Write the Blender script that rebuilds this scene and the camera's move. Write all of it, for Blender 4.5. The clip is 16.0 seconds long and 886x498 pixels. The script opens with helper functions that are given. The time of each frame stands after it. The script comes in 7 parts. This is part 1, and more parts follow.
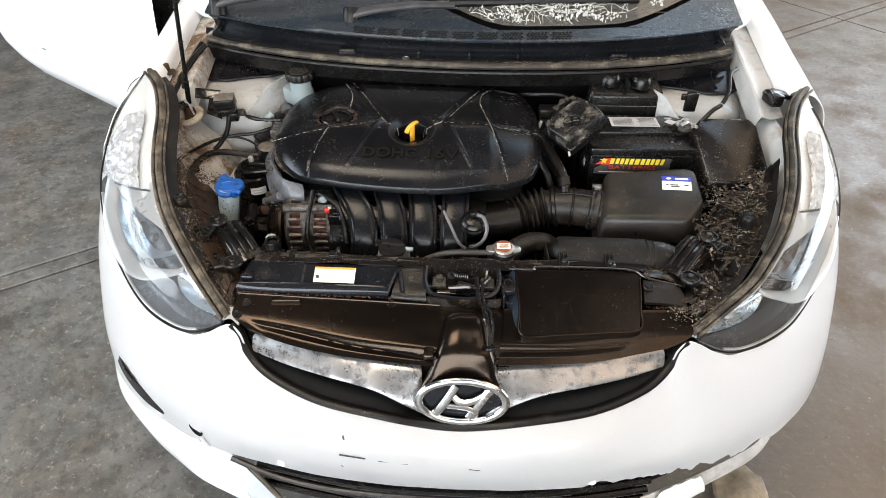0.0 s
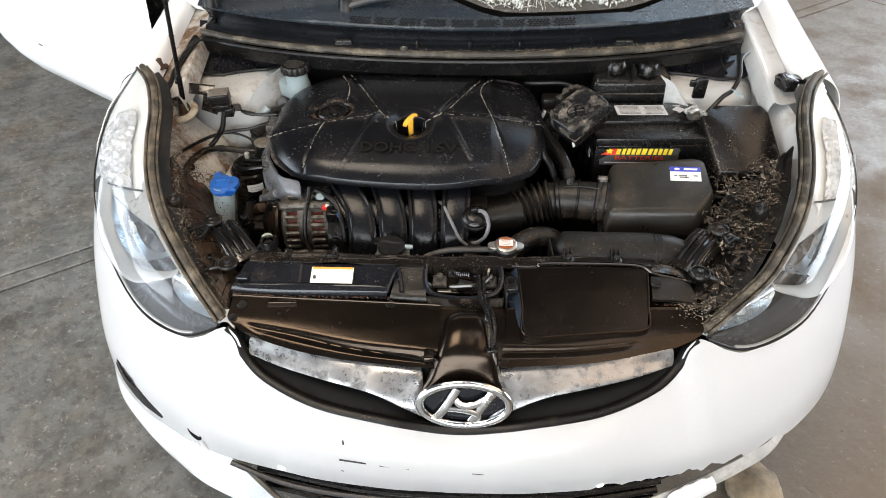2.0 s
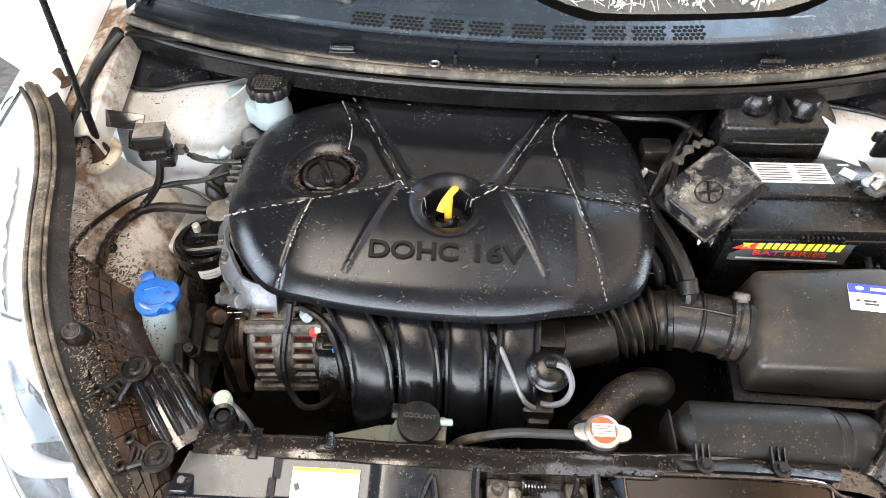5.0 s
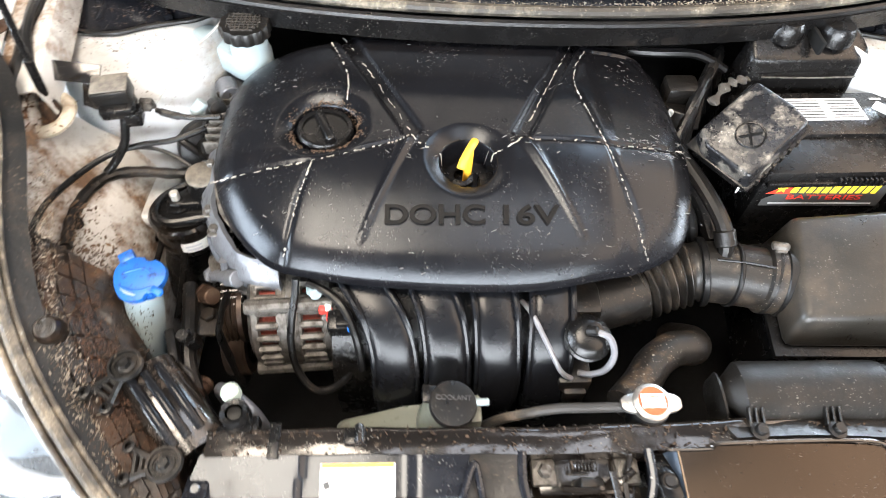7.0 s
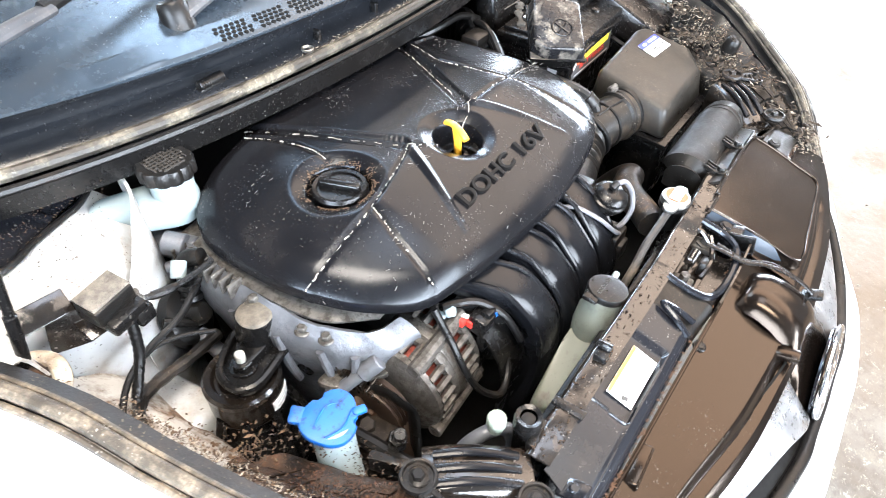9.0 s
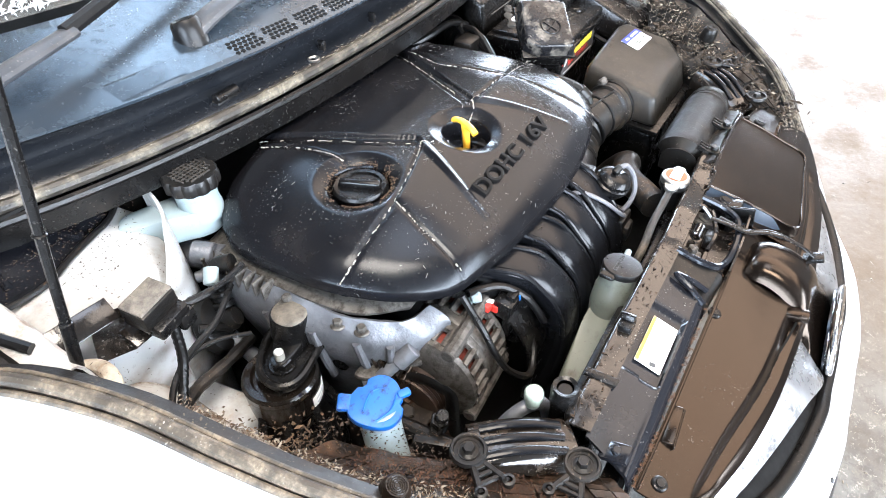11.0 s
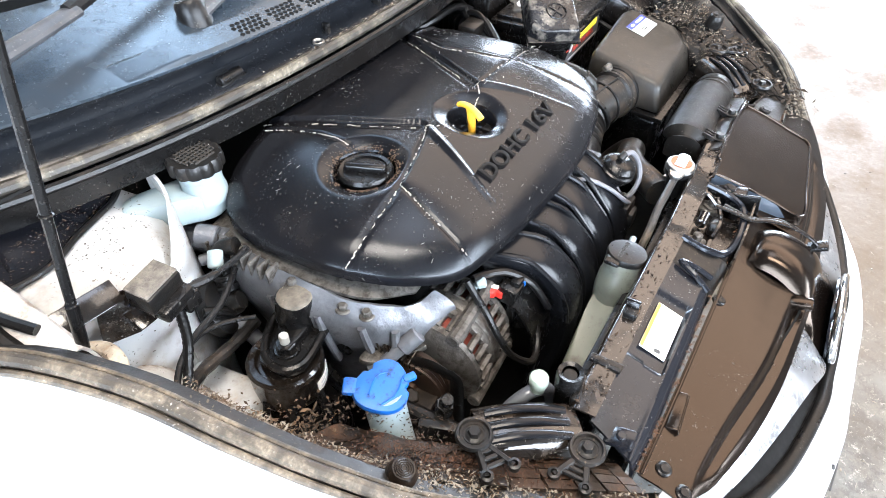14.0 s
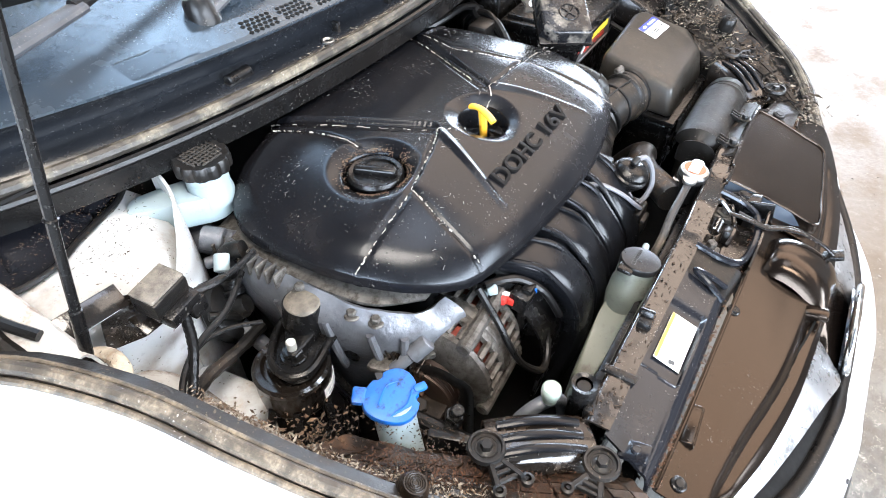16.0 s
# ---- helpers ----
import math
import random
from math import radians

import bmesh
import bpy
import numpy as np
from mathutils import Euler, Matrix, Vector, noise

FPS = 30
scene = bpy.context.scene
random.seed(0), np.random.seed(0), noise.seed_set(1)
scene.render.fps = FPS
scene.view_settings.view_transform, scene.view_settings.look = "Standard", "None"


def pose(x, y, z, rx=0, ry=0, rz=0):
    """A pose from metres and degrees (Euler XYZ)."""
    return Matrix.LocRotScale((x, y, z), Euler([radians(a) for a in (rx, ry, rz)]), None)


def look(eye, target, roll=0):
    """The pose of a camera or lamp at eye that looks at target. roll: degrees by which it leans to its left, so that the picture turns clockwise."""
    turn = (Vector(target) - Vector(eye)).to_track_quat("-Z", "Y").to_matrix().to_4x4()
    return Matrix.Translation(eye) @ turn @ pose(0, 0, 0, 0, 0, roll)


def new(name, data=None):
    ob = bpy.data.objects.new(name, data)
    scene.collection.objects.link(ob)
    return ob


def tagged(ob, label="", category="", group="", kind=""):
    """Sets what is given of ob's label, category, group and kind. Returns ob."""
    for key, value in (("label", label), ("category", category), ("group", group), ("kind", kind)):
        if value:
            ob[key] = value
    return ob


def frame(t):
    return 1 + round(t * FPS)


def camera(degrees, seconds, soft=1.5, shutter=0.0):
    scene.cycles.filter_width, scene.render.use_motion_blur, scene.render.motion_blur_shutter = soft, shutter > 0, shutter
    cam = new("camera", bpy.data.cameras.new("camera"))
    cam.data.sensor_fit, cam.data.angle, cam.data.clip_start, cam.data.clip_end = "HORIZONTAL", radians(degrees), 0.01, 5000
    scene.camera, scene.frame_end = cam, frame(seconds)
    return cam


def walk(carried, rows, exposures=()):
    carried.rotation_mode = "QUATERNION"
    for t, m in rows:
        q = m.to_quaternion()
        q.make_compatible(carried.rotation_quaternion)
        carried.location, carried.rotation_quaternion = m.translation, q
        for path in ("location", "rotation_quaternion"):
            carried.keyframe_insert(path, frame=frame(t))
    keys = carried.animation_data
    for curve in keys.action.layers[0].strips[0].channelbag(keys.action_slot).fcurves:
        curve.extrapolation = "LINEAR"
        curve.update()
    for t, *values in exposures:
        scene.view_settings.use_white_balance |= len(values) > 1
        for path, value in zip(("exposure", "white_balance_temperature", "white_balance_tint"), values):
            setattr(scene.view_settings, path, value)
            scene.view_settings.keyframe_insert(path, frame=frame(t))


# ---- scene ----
cam = camera(70.5, 16.0, soft=0.7, shutter=0.5)
PATH = [
    (0, (-0.003, 0.02, 1.536), (-0.053, 1.574, 0.277), 0.8),
    (0.5, (0.001, 0.02, 1.537), (-0.058, 1.574, 0.279), 0.4),
    (1, (0.007, 0.027, 1.536), (-0.066, 1.576, 0.273), -0.1),
    (1.5, (0.013, 0.043, 1.534), (-0.063, 1.587, 0.264), -0.3),
    (2, (0.015, 0.065, 1.528), (-0.066, 1.59, 0.237), -0.8),
    (2.5, (-0.01, 0.179, 1.51), (-0.031, 1.653, 0.159), 0.3),
    (3, (-0.08, 0.351, 1.512), (-0.019, 1.783, 0.118), 1.9),
    (3.5, (-0.106, 0.466, 1.497), (-0.125, 1.833, 0.037), 1.0),
    (4, (-0.086, 0.58, 1.471), (-0.173, 1.924, -0.008), 0.5),
    (6.5, (-0.151, 0.708, 1.447), (-0.124, 1.946, -0.123), 2.7),
    (7, (-0.193, 0.755, 1.41), (-0.09, 1.933, -0.203), 4.1),
    (7.5, (-0.357, 0.834, 1.387), (0.223, 1.917, -0.191), 5.5),
    (8, (-0.555, 0.84, 1.35), (0.36, 1.725, -0.193), 6.8),
    (8.5, (-0.69, 0.88, 1.339), (0.436, 1.718, -0.086), 4.0),
    (11, (-0.827, 0.917, 1.329), (0.435, 1.707, -0.007), -1.4),
    (11.5, (-0.829, 0.92, 1.324), (0.431, 1.698, -0.02), -1.1),
    (12, (-0.828, 0.927, 1.324), (0.426, 1.697, -0.031), -0.9),
    (12.5, (-0.829, 0.928, 1.321), (0.411, 1.699, -0.046), -1.1),
    (13, (-0.83, 0.927, 1.322), (0.412, 1.689, -0.047), -0.7),
    (13.5, (-0.832, 0.925, 1.323), (0.413, 1.698, -0.038), -0.9),
    (14, (-0.833, 0.925, 1.324), (0.411, 1.696, -0.039), -0.8),
    (14.5, (-0.833, 0.928, 1.324), (0.413, 1.687, -0.044), -0.6),
    (15, (-0.837, 0.937, 1.324), (0.424, 1.686, -0.036), -0.1),
    (15.5, (-0.84, 0.942, 1.323), (0.422, 1.686, -0.038), 0.2),
    (16, (-0.824, 0.948, 1.321), (0.416, 1.714, -0.049), -0.0),
]
walk(cam, [(t, look(eye, target, roll)) for t, eye, target, roll in PATH],
     exposures=[(0, -0.16, 6500, 10), (2.0, -0.16, 6500, 10), (2.5, -0.16, 6450, 10), (3.0, 0.32, 6350, 10), (3.5, 0.86, 6300, 10), (4.0, 0.68, 6250, 10), (6.5, 1.22, 6200, 10), (7.0, 1.30, 6200, 10), (7.5, 1.70, 6100, 10), (8.5, 1.74, 5950, 10), (11.0, 1.32, 5800, 10), (16.0, 1.30, 5800, 10)])
# ---------------------------------------------------------------- daylight and hall lights
world = bpy.data.worlds.new("daylight")
scene.world = world
world.use_nodes = True
wn = world.node_tree
sky = wn.nodes.new("ShaderNodeTexSky")
sky.sky_type = "NISHITA"
sky.sun_disc = False
sky.sun_elevation, sky.sun_rotation = radians(48), radians(150)
wn.links.new(sky.outputs[0], wn.nodes["Background"].inputs[0])
wn.nodes["Background"].inputs[1].default_value = 0.10


def area(name, eye, target, sx, sy, watts, colour=(1, 1, 1)):
    lamp = bpy.data.lights.new(name, "AREA")
    lamp.shape, lamp.size, lamp.size_y, lamp.energy, lamp.color = "RECTANGLE", sx, sy, watts, colour
    ob = new(name, lamp)
    ob.matrix_world = look(eye, target)
    return ob


# unseen lamps stand in for daylight: roof lights set by reflections, the rest added
area("roof_light", (-1.5, 0.2, 5.6), (-1.5, 0.2, 0), 2.1, 2.5, 200, (1.0, 0.84, 0.66))
area("roof_light_middle", (2.0, -1.1, 5.6), (2.0, -1.1, 0), 1.5, 2.5, 28, (1.0, 0.82, 0.64))
# added overhead to brighten the engine cover round its lettering
area("added_light_over", (1.15, 0.85, 5.6), (1.15, 0.85, 0), 1.8, 1.4, 20, (0.96, 0.96, 1.0))
# added cool lamp that gives the cowl a bluish sheen
area("added_light_cool", (2.6, 4.8, 5.6), (2.6, 4.8, 0), 1.7, 1.7, 40, (0.68, 0.84, 1.0))
area("roof_light_east", (5.2, -0.6, 5.6), (5.2, -0.6, 0), 4.6, 10.0, 320, (1.0, 0.74, 0.53))
# four lamps added round the car; the walls have no gates or windows
area("added_light_east", (7.6, 2.5, 1.5), (0, 1.6, 0.8), 6.0, 2.6, 640, (0.88, 0.94, 1.0))
area("added_light_west", (-7.6, 0.0, 2.4), (0, 1.2, 0.8), 5.0, 3.8, 620, (0.84, 0.92, 1.0))
area("added_light_south", (-1.0, -7.6, 2.6), (0, 0.8, 0.5), 11.0, 5.0, 1950, (0.95, 0.98, 1.0))
area("added_light_north", (4.6, 7.6, 3.4), (0, 1.5, 0.9), 5.0, 2.0, 620, (0.78, 0.89, 1.0))
area("roof_light_north", (2.0, 6.9, 5.6), (2.0, 6.9, 0), 11.8, 0.7, 75, (1.0, 0.84, 0.68))

# ---------------------------------------------------------------- materials
def mat(name, base, rough=0.5, metal=0.0, var=0.15, scale=9.0, dust=0.0, dust_col=(0.22, 0.17, 0.12), dust_scale=16.0,
        dust_lo=0.52, bump=0.15, bump_scale=140.0, specks=0.0, speck_col=(0.5, 0.47, 0.42), coat=0.0, spec=0.5, trans=0.0, rvar=0.3, sheen_tint=None):
    if max(base) < 0.06 and spec == 0.5:
        spec = 0.35
    m = bpy.data.materials.new(name)
    m.use_nodes = True
    t = m.node_tree
    n, l = t.nodes, t.links
    bsdf = n["Principled BSDF"]
    co = n.new("ShaderNodeTexCoord")

    def noise_node(sc, detail=5.0, rgh=0.6):
        x = n.new("ShaderNodeTexNoise")
        x.inputs["Scale"].default_value, x.inputs["Detail"].default_value, x.inputs["Roughness"].default_value = sc, detail, rgh
        l.new(co.outputs["Object"], x.inputs["Vector"])
        return x

    def ramp(src, lo, hi, a=0.0, b=1.0):
        r = n.new("ShaderNodeMapRange")
        r.inputs[1].default_value, r.inputs[2].default_value, r.inputs[3].default_value, r.inputs[4].default_value = lo, hi, a, b
        l.new(src, r.inputs[0])
        return r.outputs[0]

    def mix(fac, a, b):
        x = n.new("ShaderNodeMix")
        x.data_type = "RGBA"
        for sock, v in ((x.inputs[0], fac), (x.inputs[6], a), (x.inputs[7], b)):
            if isinstance(v, bpy.types.NodeSocket):
                l.new(v, sock)
            elif isinstance(v, tuple):
                sock.default_value = (*v, 1)
            else:
                sock.default_value = v
        return x.outputs[2]

    big = noise_node(scale, 6.0)
    col = mix(ramp(big.outputs[0], 0.3, 0.7), tuple(c * (1 - var) for c in base), tuple(min(1, c * (1 + var)) for c in base))
    fine = noise_node(scale * 7, 5.0, 0.65)
    blend = n.new("ShaderNodeMath")
    blend.operation = "ADD"
    l.new(big.outputs[0], blend.inputs[0])
    l.new(fine.outputs[0], blend.inputs[1])
    rgh = ramp(blend.outputs[0], 0.7, 1.3, max(0.02, rough - rvar * rough), min(1, rough + rvar * rough))
    if dust:
        d1 = noise_node(dust_scale, 9.0, 0.68)
        fac = ramp(d1.outputs[0], dust_lo, dust_lo + 0.16, 0.0, dust)
        d2 = noise_node(dust_scale * 9, 4.0, 0.6)
        dcol = mix(ramp(d2.outputs[0], 0.35, 0.65), tuple(c * 0.55 for c in dust_col), tuple(min(1, c * 1.25) for c in dust_col))
        col = mix(fac, col, dcol)
        x = n.new("ShaderNodeMix")
        l.new(fac, x.inputs[0])
        l.new(rgh, x.inputs[2])
        x.inputs[3].default_value = 0.92
        rgh = x.outputs[0]
    if specks:
        s1 = noise_node(260.0, 2.0, 0.5)
        s2 = noise_node(22.0, 3.0, 0.6)
        k = n.new("ShaderNodeMath")
        k.operation = "MULTIPLY"
        l.new(ramp(s1.outputs[0], 0.68, 0.74), k.inputs[0])
        l.new(ramp(s2.outputs[0], 0.45, 0.7, 0.0, specks), k.inputs[1])
        col = mix(k.outputs[0], col, speck_col)
        # splashes: crisp spots of uneven size, gathered in patches
        vo = n.new("ShaderNodeTexVoronoi")
        vo.inputs["Scale"].default_value = 330.0
        warp = n.new("ShaderNodeVectorMath")
        warp.operation = "MULTIPLY_ADD"
        wz = noise_node(70.0, 3.0, 0.6)
        l.new(wz.outputs["Color"], warp.inputs[0])
        warp.inputs[1].default_value = (0.012, 0.012, 0.012)
        l.new(co.outputs["Object"], warp.inputs[2])
        l.new(warp.outputs[0], vo.inputs["Vector"])
        sep = n.new("ShaderNodeSeparateColor")
        l.new(vo.outputs["Color"], sep.inputs[0])
        lim = ramp(sep.outputs[0], 0.68, 1.0, 0.0, 0.40)
        inside = n.new("ShaderNodeMath")
        inside.operation = "LESS_THAN"
        l.new(vo.outputs["Distance"], inside.inputs[0])
        l.new(lim, inside.inputs[1])
        k2 = n.new("ShaderNodeMath")
        k2.operation = "MULTIPLY"
        s3 = noise_node(11.0, 4.0, 0.65)
        l.new(inside.outputs[0], k2.inputs[0])
        l.new(ramp(s3.outputs[0], 0.46, 0.66, 0.0, min(1.0, specks)), k2.inputs[1])
        col = mix(k2.outputs[0], col, tuple(c * 0.55 for c in speck_col))
        soft = n.new("ShaderNodeMix")
        l.new(k2.outputs[0], soft.inputs[0])
        l.new(rgh, soft.inputs[2])
        soft.inputs[3].default_value = 0.9
        rgh = soft.outputs[0]
    l.new(col, bsdf.inputs["Base Color"])
    l.new(rgh, bsdf.inputs["Roughness"])
    bsdf.inputs["Metallic"].default_value = metal
    bsdf.inputs["Specular IOR Level"].default_value = spec
    bsdf.inputs["Coat Weight"].default_value = coat
    # colours the gloss itself with the cast of warm or cool reflections
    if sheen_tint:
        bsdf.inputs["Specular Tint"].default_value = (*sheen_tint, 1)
    bsdf.inputs["Transmission Weight"].default_value = trans
    if bump:
        b = n.new("ShaderNodeBump")
        b.inputs["Strength"].default_value, b.inputs["Distance"].default_value = bump, 0.002
        f = noise_node(bump_scale, 4.0, 0.6)
        l.new(f.outputs[0], b.inputs["Height"])
        l.new(b.outputs[0], bsdf.inputs["Normal"])
    return m


def lens_mat(name, tint, gloss_rough, haze=0.0, haze_col=(0.75, 0.73, 0.68)):
    """Clear moulded plastic: see-through, with a glossy face and some haze."""
    m = bpy.data.materials.new(name)
    m.use_nodes = True
    t = m.node_tree
    n, l = t.nodes, t.links
    n.remove(n["Principled BSDF"])
    tr, gl, df = n.new("ShaderNodeBsdfTransparent"), n.new("ShaderNodeBsdfGlossy"), n.new("ShaderNodeBsdfDiffuse")
    tr.inputs[0].default_value = (*tint, 1)
    gl.inputs["Roughness"].default_value = gloss_rough
    df.inputs[0].default_value = (*haze_col, 1)
    fr = n.new("ShaderNodeFresnel")
    fr.inputs[0].default_value = 1.5
    nz = n.new("ShaderNodeTexNoise")
    nz.inputs["Scale"].default_value, nz.inputs["Detail"].default_value = 14, 8
    rp = n.new("ShaderNodeMapRange")
    rp.inputs[1].default_value, rp.inputs[2].default_value, rp.inputs[3].default_value, rp.inputs[4].default_value = 0.25, 0.8, 0.55 * haze, haze
    l.new(nz.outputs[0], rp.inputs[0])
    m1, m2 = n.new("ShaderNodeMixShader"), n.new("ShaderNodeMixShader")
    l.new(rp.outputs[0], m1.inputs[0]), l.new(tr.outputs[0], m1.inputs[1]), l.new(df.outputs[0], m1.inputs[2])
    l.new(fr.outputs[0], m2.inputs[0]), l.new(m1.outputs[0], m2.inputs[1]), l.new(gl.outputs[0], m2.inputs[2])
    l.new(m2.outputs[0], n["Material Output"].inputs[0])
    return m


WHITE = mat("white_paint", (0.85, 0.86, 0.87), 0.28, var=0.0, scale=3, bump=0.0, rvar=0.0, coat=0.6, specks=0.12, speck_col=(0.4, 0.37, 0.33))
# the car's white paint darkened for the bay's shade, with dust and specks
WHITE_SHADED = mat("shaded_white_paint", (0.43, 0.44, 0.44), 0.36, var=0.14, scale=12, dust=0.75, dust_col=(0.25, 0.185, 0.115), dust_scale=10, dust_lo=0.53, bump=0.10, specks=1.0, speck_col=(0.13, 0.07, 0.035))
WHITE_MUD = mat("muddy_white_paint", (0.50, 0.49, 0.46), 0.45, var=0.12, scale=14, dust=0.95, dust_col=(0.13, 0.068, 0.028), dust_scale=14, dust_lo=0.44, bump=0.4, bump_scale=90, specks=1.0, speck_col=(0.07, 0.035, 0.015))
# slightly blue sheen_tint: cool reflected light put into the cover's gloss
BLACK = mat("black_plastic_cover", (0.0052, 0.0053, 0.0064), 0.24, var=0.3, scale=6, dust=0.05, dust_col=(0.08, 0.06, 0.045), spec=0.30, dust_scale=9, dust_lo=0.54, bump=0.06, bump_scale=600, specks=0.22, rvar=0.22, sheen_tint=(0.90, 0.95, 1.0))
# brown sheen_tint puts the shroud's warm reflection into its gloss colour
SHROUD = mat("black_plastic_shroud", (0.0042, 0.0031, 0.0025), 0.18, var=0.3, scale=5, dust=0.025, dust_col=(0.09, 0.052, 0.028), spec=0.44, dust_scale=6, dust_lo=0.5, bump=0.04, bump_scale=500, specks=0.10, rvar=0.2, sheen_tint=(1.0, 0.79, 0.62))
PLASTIC = mat("black_plastic", (0.0048, 0.0046, 0.0046), 0.26, var=0.3, dust=0.16, dust_col=(0.085, 0.062, 0.044), dust_lo=0.59, bump=0.16, bump_scale=300, specks=0.3, spec=0.32)
DIRTY = mat("dirty_black_plastic", (0.006, 0.0055, 0.005), 0.36, var=0.35, dust=0.5, dust_col=(0.052, 0.035, 0.022), dust_scale=15, dust_lo=0.54, bump=0.4, bump_scale=160, specks=0.7, speck_col=(0.26, 0.20, 0.14))
MUDDY = mat("muddy_brown_plastic", (0.010, 0.0068, 0.0045), 0.36, var=0.4, dust=0.85, dust_col=(0.062, 0.031, 0.015), dust_scale=13, dust_lo=0.46, bump=0.6, bump_scale=120, specks=0.8, speck_col=(0.24, 0.17, 0.11))
# gloss tinted blue for the cool light it mirrors
GLOSSY = mat("gloss_black_metal", (0.009, 0.0095, 0.012), 0.17, var=0.2, dust=0.2, dust_col=(0.07, 0.05, 0.035), dust_scale=14, dust_lo=0.6, bump=0.08, bump_scale=60, specks=0.4, spec=0.38, sheen_tint=(0.88, 0.94, 1.0))
GLOSSY_DIRTY = mat("dirty_gloss_black_metal", (0.010, 0.008, 0.0065), 0.16, var=0.3, dust=0.6, dust_col=(0.085, 0.055, 0.033), dust_scale=22, dust_lo=0.57, bump=0.25, bump_scale=60, specks=0.5, spec=0.6, coat=0.25)
RUBBER = mat("black_rubber", (0.0055, 0.0054, 0.0054), 0.34, var=0.2, dust=0.3, dust_col=(0.075, 0.055, 0.038), dust_lo=0.56, bump=0.2, bump_scale=300, specks=0.25, spec=0.26)
RUBBER_TAN = mat("dusty_rubber_seal", (0.055, 0.045, 0.033), 0.45, var=0.5, scale=30, dust=0.8, dust_col=(0.20, 0.165, 0.120), dust_scale=30, dust_lo=0.45, bump=0.6, bump_scale=220, specks=0.9)
RUNNER = mat("black_runner_plastic", (0.0058, 0.0062, 0.0075), 0.24, var=0.2, dust=0.14, dust_col=(0.10, 0.065, 0.04), dust_scale=11, dust_lo=0.58, bump=0.05, spec=0.24)
ALU = mat("cast_aluminium", (0.155, 0.163, 0.18), 0.44, 0.5, var=0.35, scale=18, dust=0.7, dust_col=(0.06, 0.055, 0.05), dust_scale=24, dust_lo=0.56, bump=0.7, bump_scale=110, specks=0.7, speck_col=(0.04, 0.03, 0.025))
ALU_DIRTY = mat("dirty_cast_aluminium", (0.115, 0.108, 0.098), 0.42, 0.55, var=0.3, scale=60, dust=0.8, dust_col=(0.034, 0.026, 0.019), dust_scale=70, dust_lo=0.46, bump=0.7, bump_scale=180, specks=0.5)
STEEL = mat("bright_steel", (0.42, 0.41, 0.39), 0.34, 1.0, var=0.15, dust=0.6, dust_col=(0.06, 0.045, 0.035), dust_scale=60, dust_lo=0.55, bump=0.2)
CHROME = mat("scuffed_chrome", (0.36, 0.365, 0.375), 0.30, 0.85, var=0.22, scale=16, dust=0.75, dust_col=(0.10, 0.098, 0.095), dust_scale=30, dust_lo=0.50, bump=0.05, bump_scale=160, specks=0.30, speck_col=(0.06, 0.055, 0.05))
CHROME_CLEAN = mat("chrome", (0.66, 0.67, 0.68), 0.16, 1.0, var=0.08, dust=0.35, dust_col=(0.16, 0.15, 0.14), dust_scale=60, dust_lo=0.56, bump=0.03)
BEZEL = mat("silver_bezel", (0.46, 0.46, 0.45), 0.36, 0.5, var=0.1, bump=0.03)
SEAL_DARK = mat("dirty_bonnet_seal", (0.032, 0.028, 0.023), 0.42, var=0.4, scale=30, dust=0.75, dust_col=(0.20, 0.175, 0.13), dust_scale=22, dust_lo=0.48, bump=0.6, bump_scale=220, specks=0.9)
BEZEL_WHITE = mat("pale_bezel", (0.62, 0.62, 0.60), 0.34, 0.0, var=0.10, scale=12, dust=0.25, dust_col=(0.34, 0.29, 0.22), bump=0.05)
BOWL = mat("silvered_bowl", (0.52, 0.58, 0.63), 0.30, 0.9, var=0.15, scale=10, bump=0.03, bump_scale=30)
CRINKLE = mat("crinkled_mirror", (0.60, 0.60, 0.60), 0.20, 0.45, var=0.35, scale=50, bump=0.05, bump_scale=200)
SMOKE = mat("smoked_trim", (0.045, 0.045, 0.048), 0.25, 0.2, var=0.25, bump=0.05)
COPPER = mat("copper_winding", (0.20, 0.036, 0.022), 0.42, 0.2, var=0.35, scale=60, dust=0.9, dust_col=(0.05, 0.022, 0.014), dust_scale=70, dust_lo=0.50, bump=0.8, bump_scale=300)
RED = mat("red_plastic", (0.55, 0.03, 0.02), 0.4, bump=0.05)
RUSTY = mat("rust_brown_metal", (0.055, 0.030, 0.018), 0.6, 0.4, var=0.4, scale=25, dust=0.4, bump=0.4)
PULLEY = mat("brown_pulley", (0.038, 0.025, 0.018), 0.45, 0.5, var=0.2, dust=0.3, bump=0.1)
BLUE = mat("blue_cap_plastic", (0.007, 0.090, 0.37), 0.46, var=0.2, scale=30, dust=0.9, dust_col=(0.022, 0.020, 0.022), dust_scale=95, dust_lo=0.53, bump=0.15, specks=1.0, speck_col=(0.05, 0.035, 0.025))
MILK = mat("milky_plastic", (0.26, 0.32, 0.335), 0.42, var=0.08, dust=0.5, dust_col=(0.16, 0.13, 0.10), dust_scale=26, dust_lo=0.58, bump=0.05)
CREAM = mat("aged_cream_plastic", (0.150, 0.160, 0.130), 0.42, var=0.2, dust=0.6, dust_col=(0.06, 0.045, 0.03), dust_scale=30, dust_lo=0.54, bump=0.1, specks=0.8, speck_col=(0.04, 0.03, 0.02))
YELLOW = mat("yellow_handle_plastic", (0.80, 0.42, 0.03), 0.40, var=0.06, dust=0.15, bump=0.05)
PAPER = mat("white_label", (0.78, 0.77, 0.73), 0.5, var=0.04, dust=0.15, dust_lo=0.6, bump=0.0)
